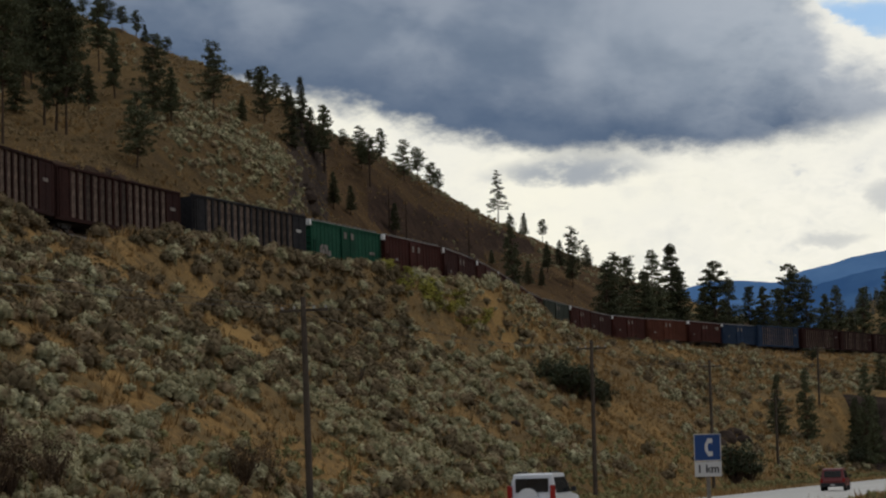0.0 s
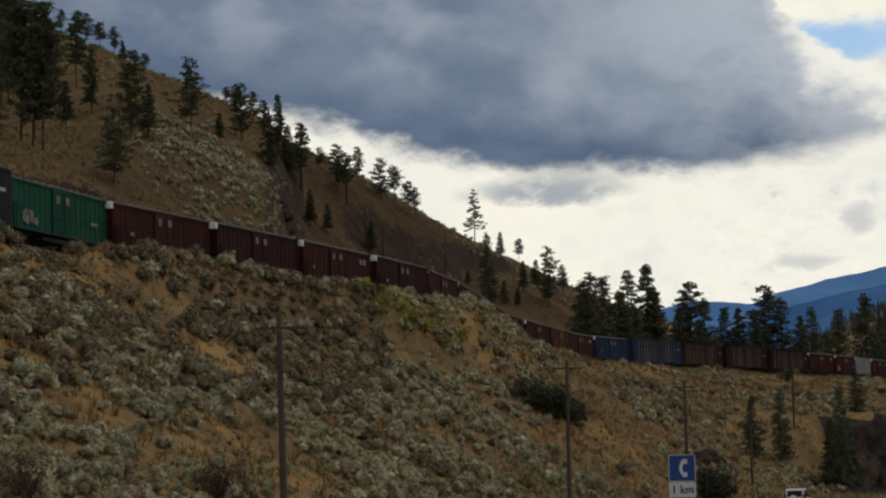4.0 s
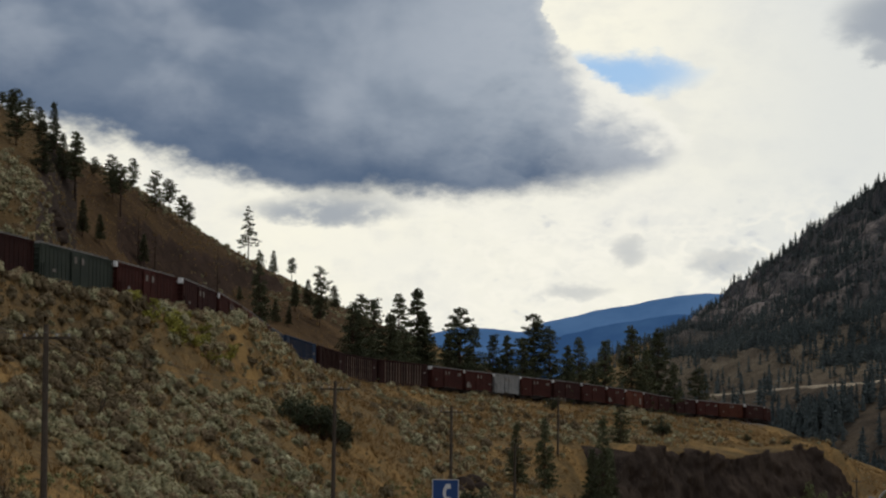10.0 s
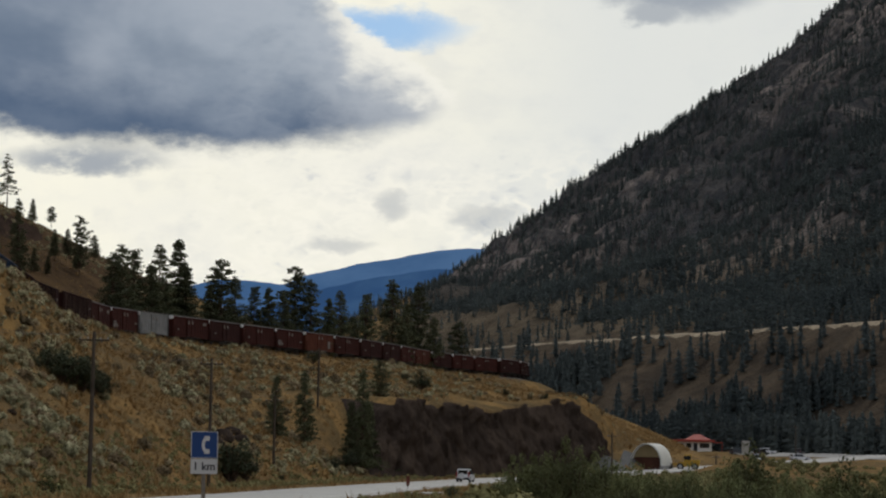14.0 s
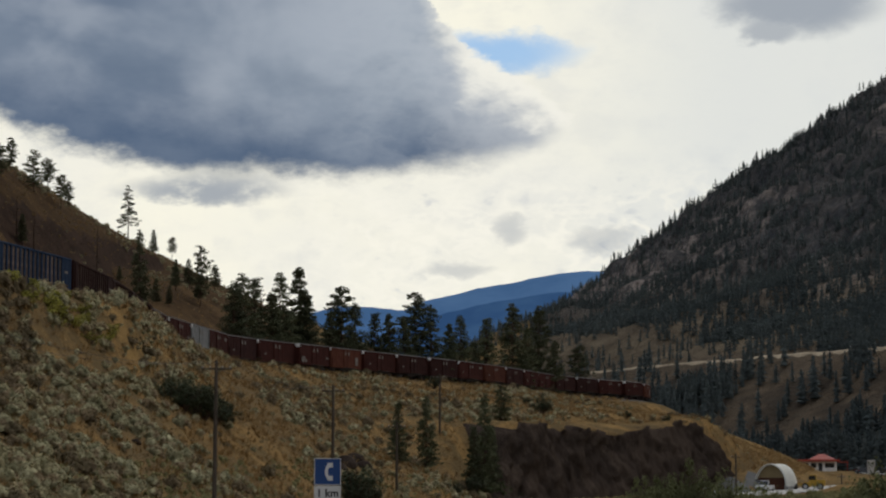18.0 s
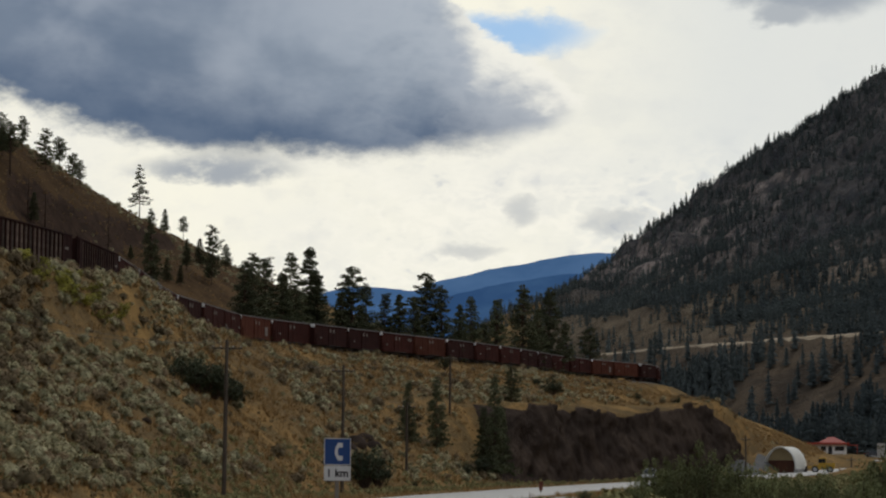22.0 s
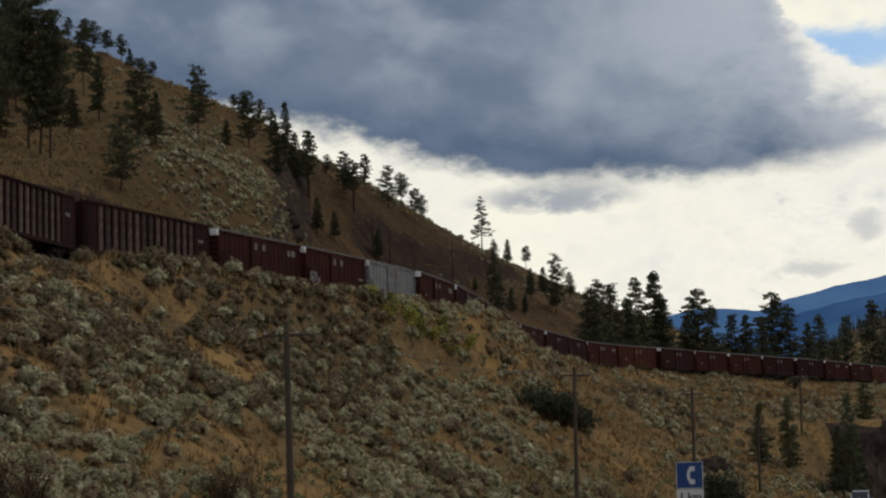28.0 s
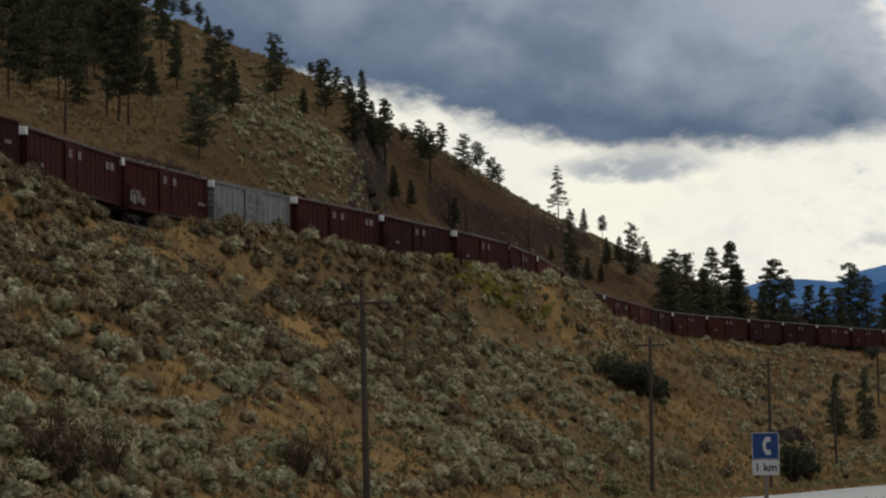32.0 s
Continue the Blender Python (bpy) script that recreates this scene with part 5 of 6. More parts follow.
M["scrub"] = varied("dry_scrub", (0.19, 0.14, 0.07), (0.30, 0.215, 0.11), 0.5, 0.95, 0.1, fine=3.0)
M["dry_grass"] = varied("dry_grass_blades", (0.28, 0.175, 0.07), (0.38, 0.25, 0.11), 0.1, 0.9, 0.1, fine=3.0, per="island", spread=0.3)
M["dark_brush"] = varied("dark_olive_brush", (0.12, 0.098, 0.054), (0.215, 0.16, 0.095), 0.4, 0.95, 0.05, fine=3.0, per="island", spread=0.2)
build_sage()


def conifer_shapes(whorls):
    """Slim far-off conifers: ragged whorls of branches round a leader."""
    out = []
    for seed in range(9):
        rng = np.random.RandomState(60 + seed)
        V, Fc = [], []
        wide, full = rng.uniform(0.20, 0.31), rng.uniform(0.65, 1.0)
        for i in range(whorls):
            t = 0.1 + 0.88 * (i + rng.rand()) / whorls
            a = i * 2.4 + rng.rand()
            q = wide * (1.04 - t) ** full * rng.uniform(0.55, 1.35) + 0.012
            k = len(V)
            b = 0.55 + 0.3 * rng.rand()
            V += [(math.cos(a) * q, math.sin(a) * q, t - 0.05 * rng.rand()), (math.cos(a + b + 1.2) * q * 0.5, math.sin(a + b + 1.2) * q * 0.5, t - 0.01), (math.cos(a - b - 1.2) * q * 0.5, math.sin(a - b - 1.2) * q * 0.5, t - 0.02), (0, 0, min(1.0, t + 0.085))]
            Fc += [(k, k + 1, k + 3), (k, k + 3, k + 2), (k, k + 2, k + 1)]
        out.append((np.array(V), np.array(Fc)))
    return out


def build_forest():
    shapes = conifer_shapes(30) + conifer_shapes(14)
    rng = np.random.RandomState(31)
    n = 52000
    az = rng.uniform(2.5, 20, n)
    r = 650 * np.exp(rng.rand(n) * math.log(2300 / 650))
    a = np.radians(az)
    x, y = r * np.sin(a), r * np.cos(a)
    A = [3, 5, 6.5, 7.85, 9.2, 11.9, 14.8, 16.8, 25]
    r1 = np.interp(az, A, [1300, 1200, 1150, 1090, 1030, 950, 880, 835, 700])
    r0 = np.interp(az, A, [1050, 1000, 930, 890, 850, 800, 750, 715, 600])
    lump = LUMPS.at(x, y, 120, 4)
    z = land(x, y)
    e = 9.0
    slope = (land(x + e * np.sin(a), y + e * np.cos(a)) - z) / e
    open_shelf = (r > r1) & (z < 47 + np.interp(az, [5, 7, 9.5, 12, 13], [28, 26, 14, 3, 0]))
    dens = np.where(r < r1, np.interp((r - r0) / (r1 - r0), [0, 0.45, 0.7, 1], [0.60, 0.48, 0.34, 0.24]) + 0.35 * lump + 1.0 * LUMPS.at(x, y, 34, 2), np.where(open_shelf, 0.10 + 0.35 * lump, 0.80 + 0.7 * lump + 0.7 * LUMPS.at(x, y, 40, 2)))
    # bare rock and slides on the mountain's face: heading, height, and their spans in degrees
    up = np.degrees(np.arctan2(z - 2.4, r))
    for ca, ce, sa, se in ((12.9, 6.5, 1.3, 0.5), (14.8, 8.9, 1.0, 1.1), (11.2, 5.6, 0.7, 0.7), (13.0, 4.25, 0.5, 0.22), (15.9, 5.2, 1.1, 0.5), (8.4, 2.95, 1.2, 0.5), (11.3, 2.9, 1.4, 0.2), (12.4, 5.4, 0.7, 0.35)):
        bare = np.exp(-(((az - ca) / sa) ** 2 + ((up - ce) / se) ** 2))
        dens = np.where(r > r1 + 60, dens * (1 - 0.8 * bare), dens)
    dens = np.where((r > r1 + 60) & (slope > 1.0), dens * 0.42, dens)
    dens = np.where((r > r1 - 75) & (r < r1), dens * 0.35, dens)
    dens = np.where((r < r1) & (az > 10.5), dens * 0.75, dens)
    dens = np.where(np.abs(r - r1) < 16, 0.0, dens)
    dens = np.where(r < r0 - 60, 0, dens)
    keep = rng.rand(n) < dens
    x, y, r, z, bank = x[keep], y[keep], r[keep], z[keep], (r < r1)[keep]
    k = len(x)
    size = np.where(bank, rng.uniform(6, 13.5, k), rng.uniform(4.0, 9.0, k))
    rows = np.stack([x, y, z - 0.5, size, rng.rand(k) * 6.28, np.where(bank, 1.0, rng.uniform(0.62, 0.95, k)), rng.randint(0, 9, k) + np.where(bank, 0, 9)], 1)
    rows[~bank, 3] *= 1.25
    tagged(link_mesh("far_forest", joined("far_forest", shapes, rows, M["needle_hazed"])), "dark conifer forest on the far mountainside, tinted for haze", "forest", kind="stuff")


build_forest()


def ridge_backdrop(name, pts, dist, mat, label):
    """A far range: its crest over heading, in degrees, sloping down towards the viewer."""
    rng = np.random.RandomState(5)
    az = np.linspace(pts[0][0], pts[-1][0], 160)
    el = np.interp(az, [p[0] for p in pts], [p[1] for p in pts]) + 0.03 * np.convolve(rng.normal(size=160), np.ones(5) / 5, "same")
    V, rows = [], 8
    for k in range(rows):
        t = k / (rows - 1)
        d = dist - 700 * (1 - t)
        for a, e in zip(az, el):
            z = (2.4 + dist * math.tan(math.radians(e))) * t ** 0.8 - 20 * (1 - t)
            V.append((d * math.sin(math.radians(a)), d * math.cos(math.radians(a)), z))
    n = len(az)
    Fc = [(i * n + j, i * n + j + 1, (i + 1) * n + j + 1, (i + 1) * n + j) for i in range(rows - 1) for j in range(n - 1)]
    return tagged(link_mesh(name, mesh_np(name, V, np.array(Fc)[:, ::-1], mat, True)), label, "mountain", kind="structure")


# blue air haze painted as base colour, with a faint glow added
def haze_blue_look(c0, c1):
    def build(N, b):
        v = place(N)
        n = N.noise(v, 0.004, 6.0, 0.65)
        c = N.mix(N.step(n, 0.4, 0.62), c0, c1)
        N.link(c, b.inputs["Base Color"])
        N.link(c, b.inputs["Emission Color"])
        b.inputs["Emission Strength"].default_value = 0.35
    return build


M["haze_far"] = material("hazed_far_forest", haze_blue_look((0.055, 0.12, 0.24), (0.075, 0.15, 0.28)), 1.0, 0.0)
M["haze_near"] = material("hazed_nearer_forest", haze_blue_look((0.03, 0.075, 0.17), (0.045, 0.10, 0.20)), 1.0, 0.0)
ridge_backdrop("backdrop_far_range", [(-8, 3.0), (-2, 3.3), (0, 3.55), (0.68, 3.78), (1.2, 3.92), (2.02, 3.86), (2.7, 3.8), (3.23, 4.03), (4.44, 4.32), (5.93, 4.59), (7.15, 4.75), (8, 4.74), (12, 4.5), (20, 4.2)], 4700, M["haze_far"], "distant forested mountain range in painted blue haze")
ridge_backdrop("backdrop_near_range", [(-8, 1.5), (1, 2.6), (2.5, 3.3), (3.78, 3.77), (5.12, 4.06), (6.34, 4.22), (7.15, 4.22), (10, 4.0), (20, 3.5)], 3900, M["haze_near"], "nearer forested ridge in painted dark blue haze")


# ---------------------------------------------------------------- shrubs and rocks
def shrub_meshes(seed, leaves, leaf_size, mat, twigs=14, flat=1.0):
    """A bush one metre high: stems and a crown of leaves."""
    rng = np.random.RandomState(seed)
    bm = bmesh.new()
    C, Rr = [], []
    for k in range(twigs):
        a, q = rng.rand() * 6.28, rng.rand() ** 0.5 * 0.42
        top = Vector((math.cos(a) * q, math.sin(a) * q, (0.95 - 0.9 * q) * rng.uniform(0.6, 1.0) * flat))
        tube(bm, [(0.04 * math.cos(a), 0.04 * math.sin(a), 0), top * 0.5 + Vector((0, 0, 0.05)), top], [0.016, 0.011, 0.004], 4)
        for j in (1.0, 0.62):
            C.append(tuple(top * j + Vector(rng.normal(size=3) * 0.05)))
            Rr.append(rng.uniform(0.09, 0.17))
    stem = bpy.data.meshes.new("stem")
    bm.to_mesh(stem)
    bm.free()
    stem.materials.append(M["bark"])
    if not leaves:
        return stem, None
    V, Fc = leaf_cloud(rng, C, Rr, leaves, leaf_size, 0.9, 0.7)
    return stem, mesh_np("foliage", V, Fc, mat)


M["juniper"] = varied("juniper_foliage", (0.045, 0.055, 0.032), (0.07, 0.08, 0.045), 0.5, 0.9, 0.1, fine=3.0, per="object", spread=0.25)
M["yellow_bloom"] = varied("rabbitbrush_bloom", (0.30, 0.29, 0.06), (0.40, 0.37, 0.085), 0.3, 0.9, 0.1, fine=3.0, per="object", spread=0.3)
M["dry_twig"] = varied("dry_brown_leaves", (0.14, 0.10, 0.06), (0.21, 0.15, 0.09), 0.3, 0.9, 0.1, fine=3.0, per="object", spread=0.3)
M["willow"] = varied("willow_leaves", (0.12, 0.135, 0.055), (0.20, 0.21, 0.095), 0.4, 0.85, 0.15, fine=2.0, per="object", spread=0.5)
SHRUBS = {}
for k in range(4):
    SHRUBS["leafy", k] = shrub_meshes(100 + k, 46, 0.028, M["willow"], 34)
    SHRUBS["green", k] = shrub_meshes(110 + k, 44, 0.03, M["leaf"], 14, 0.9)
    SHRUBS["dark", k] = shrub_meshes(120 + k, 46, 0.03, M["juniper"], 24, 0.95)
    SHRUBS["yellow", k] = shrub_meshes(130 + k, 22, 0.045, M["yellow_bloom"], 12, 0.8)
    SHRUBS["twiggy", k] = shrub_meshes(140 + k, 20, 0.026, M["dry_twig"], 38)
SHRUB_WORDS = {"leafy": "leafy olive-green willow shrub on the river flat", "green": "fresh green roadside shrub", "dark": "dark green juniper bush on the dry slope",
               "yellow": "yellow-green flowering rabbitbrush among the sagebrush", "twiggy": "half-bare brown twiggy shrub at the slope's foot"}


def shrub(kind, k, x, y, height, width=1.0):
    stem, leaves = SHRUBS[kind, k % 4]
    s = new("shrub")
    s.matrix_basis = pose(x, y, land_at(x, y) - 0.05, 0, 0, (k * 97) % 360) @ Matrix.Diagonal((height * width, height * width, height, 1))
    link_mesh("stem", stem, s)
    if leaves:
        link_mesh("foliage", leaves, s)
    return tagged(s, SHRUB_WORDS[kind], "shrub", "%s shrubs" % kind)


for k, (kind, x, y, h) in enumerate((
        ("leafy", 19.3, 128.6, 3.2), ("leafy", 21.2, 133.3, 3.9), ("leafy", 21.5, 128.2, 3.9), ("leafy", 21.8, 124.1, 3.5), ("leafy", 21.7, 118.0, 3.1), ("leafy", 21.9, 112.9, 3.0),
        ("leafy", 24.8, 122.5, 3.0), ("leafy", 26.5, 125.2, 2.9), ("leafy", 25.8, 117.2, 3.4), ("leafy", 25.0, 109.2, 3.8), ("leafy", 27.7, 114.7, 4.7), ("leafy", 28.1, 114.6, 4.8),
        ("leafy", 29.6, 118.4, 4.8), ("leafy", 32.7, 125.8, 4.7), ("leafy", 36.4, 135.2, 5.1), ("leafy", 40.4, 144.5, 5.5), ("leafy", 41.7, 144.1, 6.0), ("leafy", 43.0, 143.7, 6.4),
        ("leafy", 44.3, 143.3, 6.5), ("green", 20.6, 148.6, 1.5), ("green", 20.5, 158.7, 1.3), ("leafy", 17.0, 116.8, 1.4), ("leafy", 16.7, 102.7, 2.2), ("leafy", 17.9, 98.4, 2.3),
        ("leafy", 19.4, 94.0, 2.5), ("leafy", 22.0, 93.5, 3.0), ("leafy", 25.6, 96.7, 3.4), ("leafy", 27.3, 96.2, 3.9), ("green", 4.7, 85.9, 0.8), ("dark", 20.0, 166.8, 1.1),
        ("green", 13.6, 129.3, 0.7), ("green", 14.6, 109.0, 0.7), ("leafy", 19.4, 87.9, 2.5), ("leafy", 25.4, 100.8, 3.4), ("leafy", 31.9, 115.7, 4.5), ("leafy", 17.5, 90.3, 2.1),
        ("dark", 25.2, 327.7, 3.4), ("dark", 22.4, 320.9, 2.0), ("green", 29.7, 339.6, 3.0), ("dark", 7.1, 258.9, 5.8), ("dark", 8.9, 267.3, 4.0), ("green", 16.1, 294.8, 1.1),
        ("dark", 13.9, 286.7, 0.9), ("green", 27.2, 334.0, 2.9), ("green", 33.6, 351.2, 1.6), 
        ("dark", 43.1, 406.9, 3.8), ("dark", 26.5, 437.4, 3.1), ("green", -7.5, 162.0, 1.7), ("dark", 42.4, 424.1, 1.9), ("dark", 63.2, 446.2, 1.7), ("dark", 73.1, 460.7, 1.7),
        ("dark", 65.9, 527.6, 1.8), ("twiggy", -23.9, 83.9, 2.8), ("twiggy", -23.7, 85.1, 2.2), ("twiggy", -23.1, 88.8, 2.1), ("twiggy", -19.7, 110.6, 2.1), ("twiggy", -19.0, 113.4, 2.0),
        ("dark", -25.1, 77.3, 0.6), ("twiggy", -24.7, 79.0, 0.6), ("yellow", -19.4, 217.2, 1.7), ("yellow", -21.1, 213.8, 1.7), ("yellow", -17.1, 222.6, 1.7), ("yellow", -22.3, 213.2, 1.7),
        ("yellow", -22.5, 209.1, 1.5), ("yellow", -22.6, 208.6, 1.5), ("yellow", -19.0, 221.5, 1.7), ("yellow", -18.6, 220.1, 1.7), ("yellow", -22.5, 207.7, 1.7), ("yellow", -21.3, 213.8, 1.7),
        ("yellow", -21.0, 212.4, 1.5), ("yellow", -20.4, 218.6, 1.7), ("yellow", -19.4, 216.8, 1.7), ("yellow", -21.2, 216.1, 1.7), ("yellow", -20.3, 213.0, 1.5), ("yellow", -16.7, 226.6, 1.8), ("yellow", -23.0, 211.0, 2.0), ("yellow", -20.2, 215.5, 2.1), ("yellow", -18.0, 218.5, 2.0), ("yellow", -24.0, 208.0, 1.8),
        ("dark", -10.2, 231.5, 4.4), ("dark", -9.2, 234.0, 4.3), ("dark", -8.2, 236.6, 4.0), ("dark", -7.2, 240.5, 3.4), ("dark", -6.4, 243.5, 2.8), ("dark", -6.4, 249.5, 1.7), ("dark", -11.1, 229.0, 3.3),
        ("leafy", 15.6, 110.9, 2.3), ("leafy", 17.4, 116.7, 3.0), ("leafy", 19.8, 122.4, 3.9), ("leafy", 19.5, 114.3, 3.6), ("leafy", 21.3, 119.1, 3.4), ("leafy", 23.8, 125.8, 2.9), ("leafy", 21.9, 109.8, 3.0), ("leafy", 24.3, 115.5, 3.0), ("leafy", 26.4, 121.2, 3.1), ("leafy", 26.7, 112.9, 4.3), ("leafy", 28.9, 117.5, 4.9), ("leafy", 31.8, 124.0, 4.7), ("leafy", 28.8, 108.2, 4.2), ("leafy", 31.5, 113.7, 4.5), ("leafy", 34.6, 119.1, 5.3), ("leafy", 16.0, 100.7, 2.5), ("leafy", 18.4, 105.4, 2.2), ("leafy", 21.6, 111.9, 2.2), ("leafy", 23.9, 95.0, 3.2), ("leafy", 27.3, 100.4, 3.4),
        ("green", -24.3, 86.1, 0.9), ("green", -26.4, 83.3, 0.9), ("green", -18.8, 115.7, 0.9),
        )):
    h = h * (0.85 if kind == "leafy" and x > 0.21 * y else 1.0) * (0.78 + 0.42 * ((k * 37) % 11) / 10 if kind == "leafy" else 1.3 if kind == "twiggy" else 1.0)
    shrub(kind, k, x, y, h, {"twiggy": 0.8, "yellow": 1.3, "leafy": 0.6, "dark": 1.15}.get(kind, 1.2))


LEAFY = sage_shapes(7, 4, 2, 38, 0.075)


def river_brush():
    """Thick low brush on the flat between the road and the river, and weeds along the verges."""
    rng, x, y = lattice(51, 2.1, -10, 150, 85, 470)
    P = np.stack([x, y], 1)
    dW, sW, _ = nearest(P, ROAD)
    az = np.degrees(np.arctan2(x, y))
    keep = (sW < 0) & (dW > 12) & (az > 6.5) & (az < 21) & (rng.rand(len(x)) < np.clip(0.42 + 0.9 * LUMPS.at(x, y, 22), 0.05, 0.9) * np.interp(az, [7, 9], [0.15, 1]))
    plant("river_brush", LEAFY, rng, x[keep], y[keep], 0.8, 2.2, M["brush"], "grey-green brush covering the river flat", "brush", rounded=True)
    rng, x, y = lattice(52, 0.8, -60, 90, 60, 400)
    P = np.stack([x, y], 1)
    dW, sW, _ = nearest(P, ROAD)
    dF, sF, wF = nearest(P, FOOT)
    keep = (dW > 6.2) & (((sW > 0) & (dF < 6) & ~((wF > CUT0 - 10) & (sF > 0))) | ((sW < 0) & (dW < 16) & (x > 0))) & (rng.rand(len(x)) < np.clip(0.45 + 0.9 * LUMPS.at(x, y, 7), 0.03, 0.85) * np.where(sW < 0, 0.3, 1.0))
    plant("roadside_weeds", WEED, rng, x[keep], y[keep], 0.35, 1.0, M["brush"], "green and grey weeds along the road verge", "weeds", rounded=True)


M["brush"] = varied("green_grey_brush", (0.20, 0.19, 0.08), (0.31, 0.28, 0.13), 0.25, 0.9, 0.1, fine=2.5, fine_amount=0.4, per="island", spread=0.25)
river_brush()


# height of the rock wall along the foot of the slope
CUT_S = [396, 408, 416, 425, 454, 474, 486, 500, 509, 530, 537, 545, 556]
CUT_H = [0, 3.5, 9.5, 12.4, 12.0, 11.2, 11.3, 12.0, 13.2, 12.4, 8.6, 3.0, 0]


def rock_face():
    """Blocky rock standing over the foot of the cutting, rough in two sizes."""
    S = along(FOOT)
    s = np.arange(CUT0 - 12, 558, 0.55)
    h = np.arange(0, 11.6, 0.55)
    fx, fy = np.interp(s, S, FOOT[:, 0]), np.interp(s, S, FOOT[:, 1])
    dx, dy = np.gradient(fx), np.gradient(fy)
    n = np.hypot(dx, dy)
    lx, ly = -dy / n, dx / n
    V = []
    ridge = 1 + 0.10 * LUMPS.at(s, s * 0 + 3, 12, 3) + 0.10 * np.round(LUMPS.at(s, s * 0 + 9, 6, 2) * 3) / 3
    tall = np.interp(s, CUT_S, CUT_H) * ridge
    for hh in h:
        t = hh / 11.5
        z = np.minimum(1, t) * tall - 1.5 * (1 - smooth(tall, 0.5, 3.0))
        inn = 0.2 + 3.0 * t ** 0.8
        # fractured blocks in courses, each pushed in or out
        row = np.floor(z / 1.9 + 0.8 * LUMPS.at(s, s * 0 + 70, 7.0, 2)).astype(int)
        col = np.floor(s / 2.6 + 0.37 * row + 0.5 * LUMPS.at(s, z, 4.0, 2)).astype(int)
        blocks = LUMPS.g[row % 256, col % 256] * 2 - 1
        blocks = 0.65 * blocks + 0.5 * (LUMPS.g[(row // 3 + 90) % 256, (col // 3 + 40) % 256] * 2 - 1)
        rough = blocks * 0.5 + LUMPS.at(s, z + 40, 2.2, 3) * 0.45 + LUMPS.at(s, z, 14, 2) * 1.0
        ledge = LUMPS.at(s + 0.5 * z, z * 1.4 + 11, 4.0, 3) * 0.9 + LUMPS.at(s, z + 90, 1.5, 2) * 0.55 + np.round(LUMPS.at(s - 0.6 * z, z * 2.2, 9.0, 2) * 3) * 0.35
        inn = inn + (0.45 * rough + ledge) * smooth(hh, 0.2, 2)
        x, y = fx + lx * inn, fy + ly * inn
        V.append(np.stack([x, y, road_z(np.hypot(fx, fy)) - 0.5 + z + 0.15 * rough], 1))
    V = np.array(V)
    m = V.shape[1]
    back = V[-1].copy()
    hold = smooth(s, CUT0 - 2, CUT0 + 14) * (1 - smooth(s, 530, 552))
    back[:, 0] += lx * (0.6 + 7.6 * hold)
    back[:, 1] += ly * (0.6 + 7.6 * hold)
    back[:, 2] = land(back[:, 0], back[:, 1]) - 0.4 - 2.5 * (1 - hold)
    mid = 0.5 * (V[-1] + back)
    mid[:, 2] = np.maximum(mid[:, 2], land(mid[:, 0], mid[:, 1]) - 0.3) + 0.5 * LUMPS.at(mid[:, 0], mid[:, 1], 6)
    V = np.concatenate([V, mid[None], back[None]])
    r = V.shape[0]
    i, j = np.meshgrid(np.arange(r - 1), np.arange(m - 1), indexing="ij")
    a = (i * m + j).ravel()
    Fc = np.stack([a, a + 1, a + m + 1, a + m], 1)
    me = mesh_np("rock_cutting", V.reshape(-1, 3), Fc, M["rock"])
    me.materials.append(M["ground"])
    idx = np.zeros(len(Fc), np.int32)
    idx[-2 * (m - 1):] = np.tile((hold[:-1] > 0.96).astype(np.int32), 2)
    me.polygons.foreach_set("material_index", idx)
    return tagged(link_mesh("rock_cutting", me), "dark brown blasted rock face beside the highway", "rock face", kind="structure")


rock_face()


def boulder(x, y, size, seed, sink=0.3):
    rng = np.random.RandomState(seed)
    bm = bmesh.new()
    bmesh.ops.create_icosphere(bm, subdivisions=2, radius=0.5)
    for v in bm.verts:
        v.co *= 1 + 0.28 * noise.noise(v.co * 2.2 + Vector((seed, 0, 0))) + rng.uniform(-0.06, 0.06)
        v.co.z *= 0.7
    ob = part("boulder", bm, M["rock"], None, m=pose(x, y, land_at(x, y) + size * (0.35 - sink), 0, 0, seed * 50) @ Matrix.Diagonal((size, size, size, 1)))
    return tagged(ob, "dark weathered boulder lying on the slope", "boulder", "boulders of the slope")


for k, (x, y, s) in enumerate(((5.7, 279.7, 2.6), (6.9, 289.5, 3), (8.2, 298.3, 2.6), (9.2, 295.7, 2.4), (9.8, 293.8, 2), (6.4, 277.9, 1.8), (-40.2, 272.5, 2.4), (-39.6, 271.0, 1.6), (-40.8, 274.5, 1.9), (65.6, 429.5, 1.6), (31.8, 349.9, 1.2), (-12.2, 193.8, 0.9))):
    boulder(x, y, s, k + 1)


def stake(x, y, lean, height=1.5):
    s = part("fence_stake", tube(bmesh.new(), [(0, 0, -0.3), (0, 0, height * 0.5), (0.02, 0, height)], [0.07, 0.065, 0.055], 6), M["pole"], None, m=pose(x, y, land_at(x, y), lean * 0.4, lean, 0))
    return tagged(s, "old leaning wooden fence stake in the sagebrush", "fence stake", "fence stakes")


for x, y, lean in ((-21.4, 166.8, 12), (-18.8, 179.9, 14), (-7.2, 405.6, -8), (-21.4, 167.9, 14), (-11.6, 241.0, 8)):
    stake(x, y, lean)


